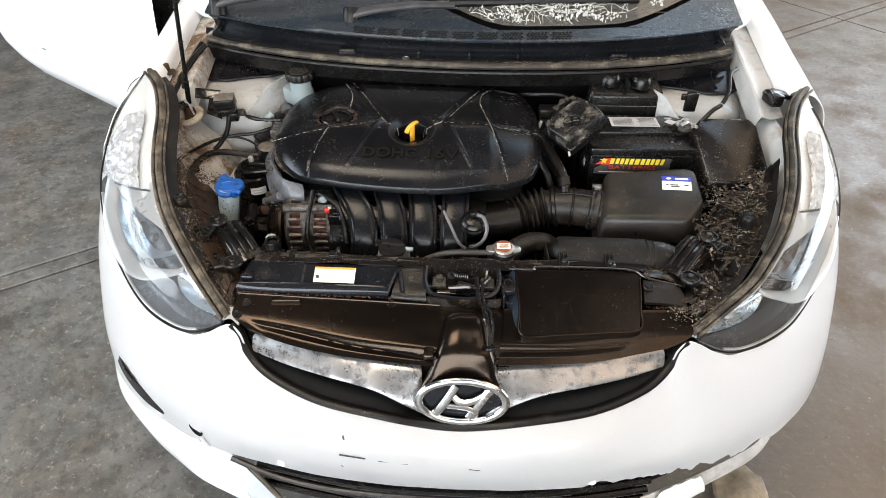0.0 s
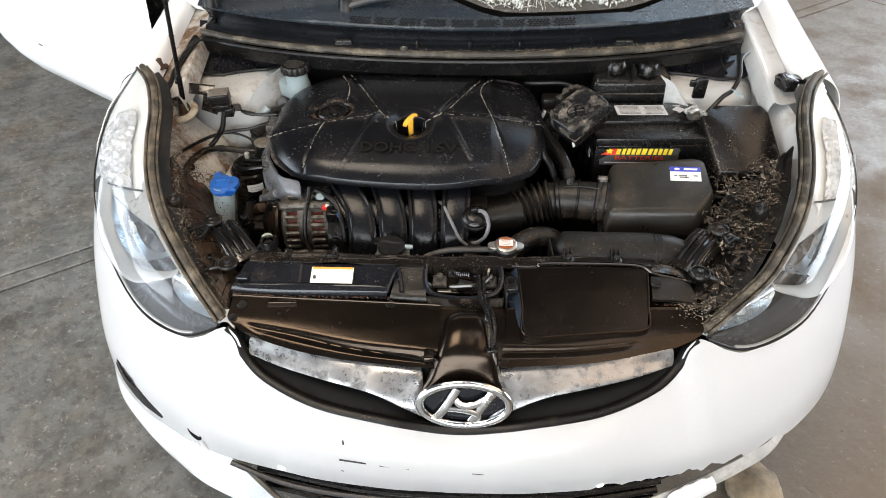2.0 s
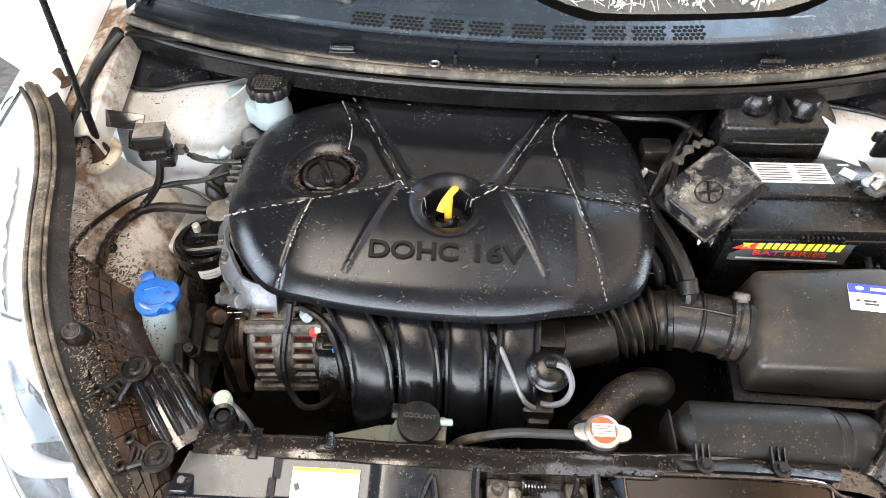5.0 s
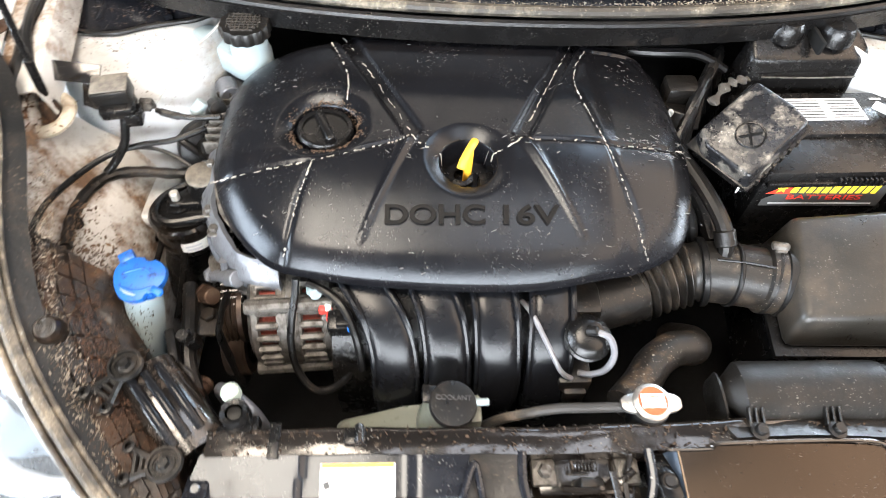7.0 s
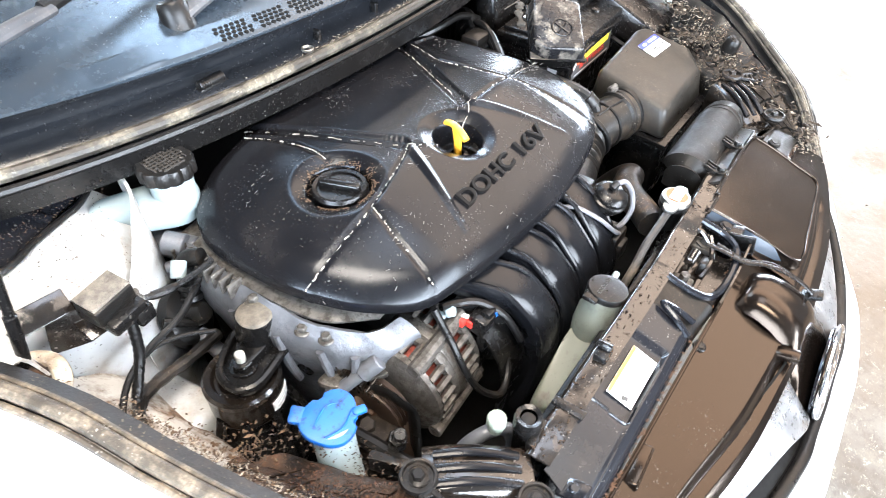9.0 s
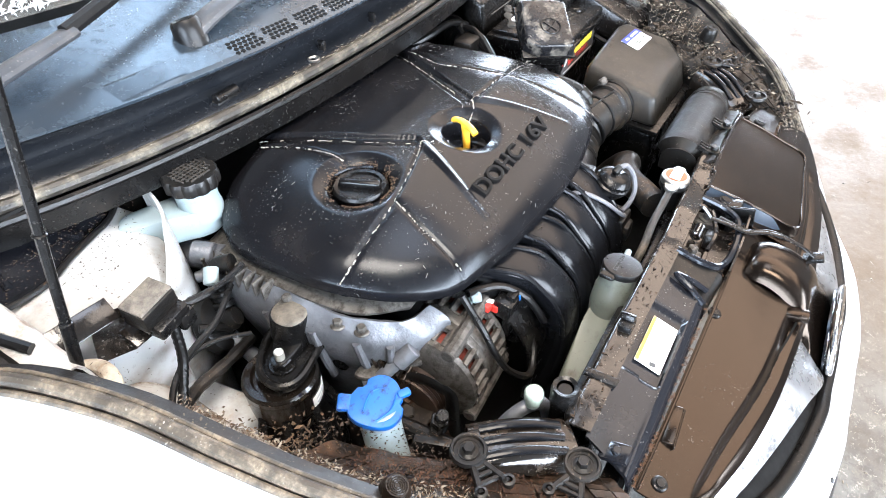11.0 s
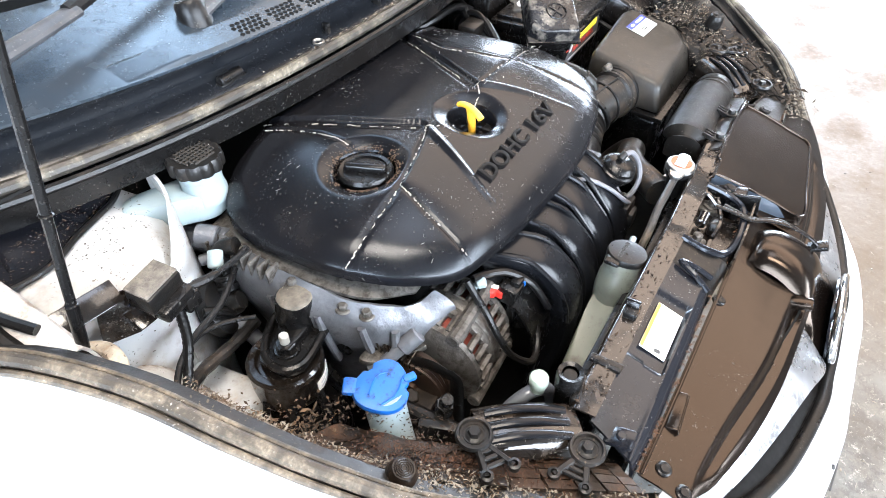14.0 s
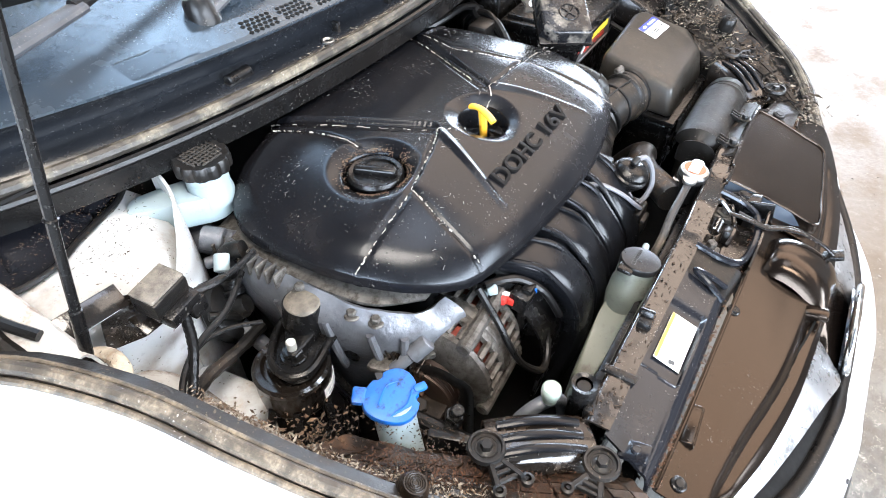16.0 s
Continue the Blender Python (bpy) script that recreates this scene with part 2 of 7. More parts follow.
PAPER_GREY = mat("grey_label", (0.52, 0.53, 0.55), 0.4, var=0.1, dust=0.2, bump=0.0)
INK = mat("dark_print", (0.05, 0.05, 0.05), 0.6, bump=0.0)
INK_ORANGE = mat("orange_print", (0.85, 0.33, 0.04), 0.5, bump=0.0)
INK_YELLOW = mat("yellow_print", (0.85, 0.62, 0.03), 0.45, var=0.03, bump=0.0)
INK_RED = mat("red_print", (0.62, 0.04, 0.02), 0.45, bump=0.0)
INK_BLUE = mat("blue_print", (0.03, 0.05, 0.42), 0.45, bump=0.0)
CAP_STICKER = mat("rusty_sticker", (0.26, 0.07, 0.018), 0.5, var=0.5, scale=60, dust=0.7, dust_col=(0.06, 0.02, 0.008), dust_scale=90, dust_lo=0.55, bump=0.1)
CONCRETE = mat("concrete_floor", (0.125, 0.128, 0.123), 0.50, var=0.5, scale=7.0, dust=0.7, dust_col=(0.135, 0.105, 0.075), dust_scale=2.4, dust_lo=0.48, bump=0.5, bump_scale=38, specks=1.0, speck_col=(0.45, 0.43, 0.40))


def stain_floor(m):
    """Browner towards +x, with pale scrapes and dark spots all over."""
    n, l = m.node_tree.nodes, m.node_tree.links
    bsdf = n["Principled BSDF"]
    src = bsdf.inputs["Base Color"].links[0].from_socket
    co = n.new("ShaderNodeTexCoord")

    def noise_fac(scale, detail, rgh, lo, hi, top, stretch=(1, 1, 1)):
        mp = n.new("ShaderNodeMapping")
        mp.inputs["Scale"].default_value = stretch
        mp.inputs["Rotation"].default_value = (0, 0, 0.6)
        l.new(co.outputs["Object"], mp.inputs["Vector"])
        t = n.new("ShaderNodeTexNoise")
        t.inputs["Scale"].default_value, t.inputs["Detail"].default_value, t.inputs["Roughness"].default_value = scale, detail, rgh
        l.new(mp.outputs[0], t.inputs["Vector"])
        r = n.new("ShaderNodeMapRange")
        r.inputs[1].default_value, r.inputs[2].default_value, r.inputs[4].default_value = lo, hi, top
        l.new(t.outputs[0], r.inputs[0])
        return r.outputs[0]

    def over(fac, col, base):
        x = n.new("ShaderNodeMix")
        x.data_type = "RGBA"
        l.new(fac, x.inputs[0])
        l.new(base, x.inputs[6])
        x.inputs[7].default_value = (*col, 1)
        return x.outputs[2]
    sep = n.new("ShaderNodeSeparateXYZ")
    l.new(co.outputs["Object"], sep.inputs[0])
    side = n.new("ShaderNodeMapRange")
    side.inputs[1].default_value, side.inputs[2].default_value, side.inputs[4].default_value = -0.3, 1.4, 0.75
    l.new(sep.outputs[0], side.inputs[0])
    col = over(side.outputs[0], (0.086, 0.067, 0.046), src)
    col = over(noise_fac(22, 10, 0.78, 0.49, 0.58, 0.65), (0.055, 0.052, 0.047), col)
    col = over(noise_fac(34, 10, 0.8, 0.585, 0.63, 0.7, (1, 3.5, 1)), (0.24, 0.22, 0.19), col)
    col = over(noise_fac(9, 12, 0.78, 0.54, 0.60, 0.45), (0.17, 0.155, 0.13), col)
    col = over(noise_fac(42, 8, 0.8, 0.57, 0.61, 0.8), (0.30, 0.28, 0.25), col)
    col = over(noise_fac(5, 12, 0.7, 0.56, 0.66, 0.6), (0.040, 0.034, 0.027), col)
    tint = n.new("ShaderNodeMapRange")
    tint.inputs[1].default_value, tint.inputs[2].default_value, tint.inputs[4].default_value = 0.2, 1.0, 0.8
    l.new(sep.outputs[0], tint.inputs[0])
    col = over(tint.outputs[0], (0.100, 0.070, 0.041), col)
    l.new(col, bsdf.inputs["Base Color"])


stain_floor(CONCRETE)
# unseen surroundings, kept dark so that little light bounces back
WALL = mat("unseen_grey_wall", (0.12, 0.12, 0.118), 0.8, var=0.15, scale=1.0, bump=0.1)
ROOF = mat("unseen_dark_roof", (0.036, 0.040, 0.046), 0.7, var=0.1, bump=0.0)
GLASS_BITS = mat("shattered_glass", (0.55, 0.57, 0.55), 0.25, 0.0, var=0.15, scale=60, bump=0.5, bump_scale=300)
# near-black for depths, gaps and holes: shade put into the colour
DARK = mat("shade_black", (0.006, 0.006, 0.006), 0.9, var=0.2, bump=0.1, spec=0.15)
DEBRIS = mat("dry_leaf_debris", (0.075, 0.048, 0.027), 0.85, var=0.9, scale=120, bump=0.2)
DEBRIS_DARK = mat("dark_dirt_crumbs", (0.030, 0.018, 0.010), 0.9, var=0.7, scale=120, bump=0.2)
DEBRIS_PALE = mat("pale_straw_debris", (0.18, 0.155, 0.122), 0.85, var=0.7, scale=120, bump=0.2)
# left lens: haze that partly stands for pale blue reflections
LENS = {-1: lens_mat("hazy_headlamp_lens", (0.92, 0.95, 0.98), 0.10, 0.13, (0.60, 0.66, 0.72)), 1: lens_mat("clear_headlamp_lens", (0.92, 0.94, 0.95), 0.06, 0.04)}
SCREEN = lens_mat("windscreen_glass", (0.35, 0.38, 0.38), 0.05, 0.15)


# ---------------------------------------------------------------- mesh helpers
BASE = {}


def thing(name, base, label, category, group="", kind=""):
    e = new(name)
    e.location = base
    e.empty_display_size = 0.03
    BASE[e.name] = Vector(base)
    return tagged(e, label, category, group, kind)


def part(name, bm, material, parent=None, label="", angle=35, mods=()):
    """Links a bmesh, drawn in world metres, as one mesh under a thing or part."""
    o = BASE[parent.name] if parent else Vector()
    bm.transform(Matrix.Translation(-o))
    me = bpy.data.meshes.new(name)
    bm.normal_update()
    bm.to_mesh(me)
    bm.free()
    me.materials.append(material)
    me.shade_smooth()
    me.set_sharp_from_angle(angle=radians(angle))
    ob = new(name, me)
    BASE[ob.name] = o
    ob.parent = parent
    if label:
        ob["label"] = label
    return ob


def single(name, bm, material, label, category, group="", kind="", angle=35):
    """A thing of one mesh, its origin at its own middle."""
    c = Vector()
    for v in bm.verts:
        c += v.co
    c /= max(1, len(bm.verts))
    bm.transform(Matrix.Translation(-c))
    ob = part(name, bm, material, None, "", angle)
    ob.location = c
    BASE[ob.name] = c
    return tagged(ob, label, category, group, kind)


def joined(*bms):
    out = bmesh.new()
    for b in bms:
        me = bpy.data.meshes.new("tmp")
        b.to_mesh(me)
        b.free()
        out.from_mesh(me)
        bpy.data.meshes.remove(me)
    return out


def moved(bm, m):
    bm.transform(m)
    return bm


def box(c, s, bevel=0.003, seg=2, rot=(0, 0, 0)):
    bm = bmesh.new()
    bmesh.ops.create_cube(bm, size=1)
    bmesh.ops.scale(bm, vec=s, verts=bm.verts)
    if bevel:
        bmesh.ops.bevel(bm, geom=bm.edges[:], offset=min(bevel, min(s) * 0.45), segments=seg, affect="EDGES", profile=0.5)
    bm.transform(pose(*c, *rot))
    return bm


def frame_to(p0, p1):
    d = Vector(p1) - Vector(p0)
    return Matrix.Translation(p0) @ d.to_track_quat("Z", "Y").to_matrix().to_4x4()


def lathe(profile, m=None, seg=28, squash=1.0):
    """Turns (radius, height) pairs round the z axis; the ends with radius 0 close it."""
    bm = bmesh.new()
    rings = []
    for r, h in profile:
        if r <= 1e-6:
            rings.append([bm.verts.new((0, 0, h))])
        else:
            rings.append([bm.verts.new((r * math.cos(2 * math.pi * i / seg), squash * r * math.sin(2 * math.pi * i / seg), h)) for i in range(seg)])
    for a, b in zip(rings, rings[1:]):
        for i in range(seg):
            j = (i + 1) % seg
            if len(a) == 1 and len(b) == 1:
                continue
            if len(a) == 1:
                bm.faces.new((a[0], b[j], b[i]))
            elif len(b) == 1:
                bm.faces.new((a[i], a[j], b[0]))
            else:
                bm.faces.new((a[i], a[j], b[j], b[i]))
    bmesh.ops.recalc_face_normals(bm, faces=bm.faces)
    if m is not None:
        bm.transform(m)
    return bm


def cyl(p0, p1, r, r1=None, seg=24, edge=0.0015):
    r1 = r if r1 is None else r1
    h = (Vector(p1) - Vector(p0)).length
    e = min(edge, r * 0.4, r1 * 0.4, h * 0.4)
    return lathe([(0, 0), (r - e, 0), (r, e), (r1, h - e), (r1 - e, h), (0, h)], frame_to(p0, p1), seg)


def spline(pts, n=8, closed=False):
    """Points on a smooth curve through pts."""
    p = [Vector(q) for q in pts]
    out = []
    m = len(p)
    for i in range(m if closed else m - 1):
        a, b, c, d = (p[(i + k) % m] for k in (-1, 0, 1, 2)) if closed else (p[max(i - 1, 0)], p[i], p[i + 1], p[min(i + 2, m - 1)])
        for k in range(n):
            t = k / n
            out.append(0.5 * (2 * b + (c - a) * t + (2 * a - 5 * b + 4 * c - d) * t * t + (3 * b - a - 3 * c + d) * t ** 3))
    if not closed:
        out.append(p[-1])
    return out


def tube(pts, r, seg=10, n=8, smooth=True, flat=1.0, closed=False):
    """A round (or flattened) rod, pipe or cable along a smooth curve. r: a radius, or a function of 0..1."""
    line = spline(pts, n, closed) if smooth else [Vector(q) for q in pts]
    bm = bmesh.new()
    m = len(line)
    up = Vector((0, 0, 1))
    rings, side = [], None
    for i, p in enumerate(line):
        nxt, prv = (line[(i + 1) % m], line[i - 1]) if closed else (line[min(i + 1, m - 1)], line[max(i - 1, 0)])
        d = (nxt - prv).normalized()
        if side is None:
            side = d.cross(up if abs(d.z) < 0.9 else Vector((1, 0, 0))).normalized()
        side = (side - d * side.dot(d)).normalized()
        other = side.cross(d)
        rad = r(i / max(1, m - 1)) if callable(r) else r
        rings.append([bm.verts.new(p + rad * (math.cos(2 * math.pi * k / seg) * side + flat * math.sin(2 * math.pi * k / seg) * other)) for k in range(seg)])
    pairs = list(zip(rings, rings[1:])) + ([(rings[-1], rings[0])] if closed else [])
    for a, b in pairs:
        for k in range(seg):
            j = (k + 1) % seg
            bm.faces.new((a[k], a[j], b[j], b[k]))
    if not closed:
        bm.faces.new(rings[0][::-1])
        bm.faces.new(rings[-1])
    bmesh.ops.recalc_face_normals(bm, faces=bm.faces)
    return bm


def grid(f, nu, nv, thick=0.0, wrap=False):
    """A sheet of points f(u, v), u and v from 0 to 1, given a thickness."""
    bm = bmesh.new()
    v = [[bm.verts.new(f(i / nu, j / nv)) for j in range(nv + 1)] for i in range(nu + (0 if wrap else 1))]
    for i in range(nu):
        a, b = v[i], v[(i + 1) % len(v)]
        for j in range(nv):
            bm.faces.new((a[j], b[j], b[j + 1], a[j + 1]))
    if thick:
        bmesh.ops.recalc_face_normals(bm, faces=bm.faces)
        bmesh.ops.solidify(bm, geom=bm.faces[:], thickness=thick)
    return bm


def plate(outline, z0, z1, bevel=0.002, m=None, smooth=0, closed_smooth=True):
    """A flat slab with the given outline (x, y), bevelled round its rims."""
    pts = [(p.x, p.y) for p in spline([(x, y, 0) for x, y in outline], smooth, closed_smooth)] if smooth else outline
    bm = bmesh.new()
    f = bm.faces.new([bm.verts.new((x, y, z0)) for x, y in pts])
    ext = bmesh.ops.extrude_face_region(bm, geom=[f])
    bmesh.ops.translate(bm, verts=[g for g in ext["geom"] if isinstance(g, bmesh.types.BMVert)], vec=(0, 0, z1 - z0))
    bmesh.ops.recalc_face_normals(bm, faces=bm.faces)
    if bevel:
        rim = [e for e in bm.edges if abs(e.verts[0].co.z - e.verts[1].co.z) < 1e-6]
        bmesh.ops.bevel(bm, geom=rim, offset=bevel, segments=2, affect="EDGES", profile=0.5)
    if m is not None:
        bm.transform(m)
    return bm


def rows_sheet(rows, nu=60, nv=6, thick=0.003):
    """A smooth sheet through rows of points, all rows with as many points."""
    fine = [spline(r, nu) for r in rows]
    m = len(fine[0])
    cols = [spline([r[i] for r in fine], nv) for i in range(m)]
    k = len(cols[0])
    return grid(lambda u, v: cols[round(u * (m - 1))][round(v * (k - 1))], m - 1, k - 1, thick)


def mirror_pts(rows):
    return [(-x, y, z) for x, y, z in rows]


def lettering(name, text, size, m, material, parent, depth=0.0012, label="", bold=0.0, width=0.0, edge=0.0):
    c = bpy.data.curves.new(name, "FONT")
    c.body, c.size, c.extrude, c.align_x, c.align_y, c.offset = text, size, depth, "CENTER", "CENTER", bold
    c.bevel_depth, c.bevel_resolution = edge, 1
    tmp = new(name + "_curve", c)
    bpy.context.view_layer.update()
    me = bpy.data.meshes.new_from_object(tmp)
    bpy.data.objects.remove(tmp)
    bm = bmesh.new()
    bm.from_mesh(me)
    if width:
        xs = [v.co.x for v in bm.verts]
        bm.transform(Matrix.Diagonal((width / (max(xs) - min(xs)), 1, 1, 1)))
    bm.transform(m)
    return part(name, bm, material, parent, label)


def surface_pose(p, normal, right=(1, 0, 0)):
    """A pose at p whose z axis is the normal and whose x axis is near right."""
    z = Vector(normal).normalized()
    x = Vector(right)
    x = (x - z * x.dot(z)).normalized()
    y = z.cross(x)
    m = Matrix((x, y, z)).transposed().to_4x4()
    m.translation = Vector(p)
    return m


def crumbs(name, spots, material, size=(0.002, 0.006), label="", category="debris", seed=1, flat=0.35):
    """Loose bits lying at the given spots, as one heap of stuff."""
    rnd = random.Random(seed)
    bm = bmesh.new()
    for p in spots:
        s = rnd.uniform(*size)
        q = Euler((rnd.uniform(-0.5, 0.5), rnd.uniform(-0.5, 0.5), rnd.uniform(0, 6.28))).to_matrix()
        lx, ly, lz = s * rnd.uniform(0.6, 1.9), s * rnd.uniform(0.25, 0.8), s * flat * rnd.uniform(0.4, 1.0)
        c = Vector(p)
        v = [bm.verts.new(c + q @ Vector((a * lx * rnd.uniform(0.6, 1), b * ly * rnd.uniform(0.6, 1), h * lz))) for a, b, h in ((-1, 0, 0), (0, -1, 0), (1, 0, 0), (0, 1, 0), (0.1, 0, 1))]
        for i in range(4):
            bm.faces.new((v[i], v[(i + 1) % 4], v[4]))
    return single(name, bm, material, label, category, kind="stuff")

# ---------------------------------------------------------------- the floor and the unseen hall
def build_hall():
    a = radians(35.5)
    along, across = Vector((math.cos(a), math.sin(a), 0)), Vector((-math.sin(a), math.cos(a), 0))
    ground = tagged(part("ground", box((0, 0, -0.16), (40, 40, 0.1), 0), DARK), "dark bedding under the concrete floor slabs", "floor", kind="structure")
    edges = [-9.7, -5.7, -1.7, 2.245, 2.33, 6.3, 10.3]
    floor = new("floor")
    tagged(floor, "dusty worn grey concrete floor with joints", "floor", kind="structure")
    BASE[floor.name] = Vector()
    for lo, hi in zip(edges, edges[1:]):
        for k in (-2, -1, 0, 1):
            c = along * (k * 5.5 + 2.2) + across * (lo + hi) / 2
            bm = box((0, 0, 0), (5.492, hi - lo - 0.010, 0.08), 0.004, 1)
            bm.transform(Matrix.Translation(c + Vector((0, 0, -0.04))) @ Matrix.Rotation(a, 4, "Z"))
            part("floor_slab", bm, CONCRETE, floor)
    # walls and roof are out of view, added to shape light and reflections
    for name, c, s in (("wall_north", (0, 8.1, 3), (16.4, 0.2, 6)), ("wall_south", (0, -8.1, 3), (16.4, 0.2, 6)),
                       ("wall_west", (-8.1, 0, 3), (0.2, 16, 6)), ("wall_east", (8.1, 0, 3), (0.2, 16, 6))):
        tagged(part(name, box(c, s, 0), WALL), "unseen plain grey wall added round the car", "wall", kind="structure")
    tagged(part("ceiling", box((0, 0, 6.1), (16.4, 16.4, 0.2), 0), ROOF), "unseen dark roof added for dark reflections", "ceiling", kind="structure")


build_hall()

# a broken lump of concrete under the torn bumper
rnd = random.Random(4)
lump = bmesh.new()
bmesh.ops.create_icosphere(lump, subdivisions=3, radius=1)
for v in lump.verts:
    k = 1 + 0.35 * noise.noise(v.co * 1.3) + 0.12 * noise.noise(v.co * 4)
    v.co = Vector((v.co.x * 0.085 * k, v.co.y * 0.075 * k, max(-0.6, v.co.z) * 0.05 * k))
lump.transform(pose(0.76, 0.93, 0.024, 0, 0, 25) @ Matrix.Scale(0.85, 4))
single("stone", lump, mat("lump_stone", (0.20, 0.16, 0.11), 0.9, var=0.4, scale=30, dust=0.5, bump=0.8, bump_scale=60), "rough brown stone lump lying on the concrete floor", "stone")
# ---------------------------------------------------------------- the car's shell
CAR = thing("car", (0, 1.2, 0), "white saloon car with a dented torn front bumper and no bonnet", "car")

# half rows of the nose, from the middle to the side
R_TOP = [(0, .721, .534), (.05, .723, .536), (.13, .727, .549), (.26, .753, .555), (.36, .795, .572), (.405, .828, .598), (.422, .850, .632), (.443, .862, .646),
         (.466, .866, .636), (.505, .868, .612), (.555, .884, .595), (.66, .945, .602), (.772, 1.075, .643), (.838, 1.205, .712), (.868, 1.32, .77)]
R_MID = [(0, .684, .50), (.05, .685, .502), (.13, .687, .51), (.26, .710, .515), (.36, .755, .525), (.405, .782, .535), (.425, .795, .545), (.447, .80, .55),
         (.475, .805, .55), (.52, .822, .545), (.575, .85, .54), (.69, .925, .54), (.80, 1.045, .56), (.862, 1.16, .60), (.884, 1.32, .64)]
R_LOW = [(0, .672, .452), (.05, .673, .452), (.13, .676, .452), (.26, .694, .455), (.36, .722, .455), (.41, .735, .455), (.435, .744, .455), (.46, .753, .455),
         (.49, .765, .455), (.54, .787, .45), (.60, .82, .45), (.71, .895, .45), (.82, 1.01, .455), (.873, 1.13, .47), (.892, 1.32, .50)]
R_LIP = [(0, .682, .392), (.05, .683, .392), (.13, .686, .391), (.26, .701, .388), (.36, .723, .383), (.41, .735, .38), (.435, .742, .378), (.46, .75, .375),
         (.49, .761, .372), (.545, .783, .368), (.61, .817, .362), (.72, .887, .352), (.83, 1.0, .346), (.882, 1.12, .345), (.898, 1.32, .35)]


def whole(row):
    return mirror_pts(row)[:0:-1] + row


def wide(s, y, most=.040):
    """The car's left side is pushed outwards; from the lamp's tip backwards."""
    return 0.0 if s < 0 else most * max(0.0, min(1.0, (y - .872) / .085))


def build_bumper():
    nose = rows_sheet([whole(r) for r in (R_TOP, R_MID, R_LOW, R_LIP)], 7, 6, 0)
    # torn lower rim on the car's left side
    for v in nose.verts:
        v.co.x += .014 * max(0.0, min(1.0, (v.co.x - .42) / .25))
        if v.co.x > 0.27 and v.co.z < 0.43:
            k = noise.noise(Vector((v.co.x * 19, 0, 3))) * 0.5 + noise.noise(Vector((v.co.x * 60, 1, 3))) * 0.25
            v.co.z += (0.43 - v.co.z) * max(0.0, min(0.85, 0.15 + k))
    bmesh.ops.solidify(nose, geom=nose.faces[:], thickness=0.004)
    b = part("bumper", nose, WHITE, CAR, "white front bumper, scuffed, torn along one lower corner")
    # the lower half on the car's right side is still there
    low = [(-.512, .775, .372), (-.525, .778, .369), (-.55, .785, .366), (-.61, .817, .360), (-.72, .887, .350), (-.83, 1.0, .344), (-.882, 1.12, .343), (-.898, 1.32, .348)]
    mid = [(-.455, .735, .318), (-.49, .742, .305), (-.555, .768, .29), (-.63, .81, .285), (-.735, .885, .275), (-.84, .99, .265), (-.885, 1.11, .26), (-.90, 1.32, .265)]
    end = [(-.432, .714, .24), (-.48, .735, .235), (-.565, .775, .225), (-.635, .82, .22), (-.735, .895, .21), (-.83, 1.0, .205), (-.872, 1.11, .2), (-.885, 1.32, .205)]
    part("lower_bumper", rows_sheet([low, mid, end], 7, 6, 0.004), WHITE, b)
    # grey lips round the lower air intake
    lip = [(-.515, .790, .380), (-.452, .752, .352), (-.406, .725, .322), (-.370, .712, .272)]
    part("intake_bevel", rows_sheet([[(-.530, .785, .374), (-.478, .748, .340), (-.442, .722, .308), (-.416, .704, .250)], lip], 8, 4, .003), mat("pale_bevel", (.46, .50, .54), .35, var=.06, dust=.2, bump=.03), b, "pale blue-grey bevel of the lower intake")
    part("intake_lip", tube([(x + .003, y + .003, z + .003) for x, y, z in lip], .0045, 8, 8), mat("dusty_lip", (.10, .085, .065), .5, var=.4, dust=.4, bump=.2), b)
    part("intake_trim", tube([(-.46, .742, .372), (-.36, .716, .352), (-.25, .70, .342), (-.1, .692, .338), (.1, .692, .338), (.25, .70, .342)], 0.006, 8), SMOKE, b, "dark grey lip round the lower air intake")
    part("lower_grille", joined(*[tube([(-.42, .765, z), (-.2, .725, z), (0, .718, z), (.2, .725, z), (.42, .765, z)], 0.008, 8) for z in (.355, .32, .285, .25)]), PLASTIC, b)
    # near-black back paints the shade deep in the intake
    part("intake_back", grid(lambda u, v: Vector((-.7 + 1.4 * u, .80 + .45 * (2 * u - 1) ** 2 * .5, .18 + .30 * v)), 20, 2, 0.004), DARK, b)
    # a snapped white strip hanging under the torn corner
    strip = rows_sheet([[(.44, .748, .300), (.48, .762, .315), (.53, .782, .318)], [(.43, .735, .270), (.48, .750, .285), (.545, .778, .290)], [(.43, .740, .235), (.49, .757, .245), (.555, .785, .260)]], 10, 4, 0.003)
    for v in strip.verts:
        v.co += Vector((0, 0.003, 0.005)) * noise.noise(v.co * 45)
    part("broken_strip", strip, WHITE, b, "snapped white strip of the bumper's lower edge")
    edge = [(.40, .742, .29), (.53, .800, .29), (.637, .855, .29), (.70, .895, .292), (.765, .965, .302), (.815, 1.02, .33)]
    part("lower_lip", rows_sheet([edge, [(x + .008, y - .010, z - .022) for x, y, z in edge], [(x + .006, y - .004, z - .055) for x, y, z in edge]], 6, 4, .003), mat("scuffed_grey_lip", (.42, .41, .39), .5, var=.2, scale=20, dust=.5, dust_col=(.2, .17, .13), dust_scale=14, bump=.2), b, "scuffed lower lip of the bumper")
    # near-black sheet added as the shaded void behind the torn edge
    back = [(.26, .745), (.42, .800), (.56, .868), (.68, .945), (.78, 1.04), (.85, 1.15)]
    part("torn_gap_shade", rows_sheet([[(x, y, .43) for x, y in back], [(x, y, .24) for x, y in back]], 6, 3, .004), DARK, b)
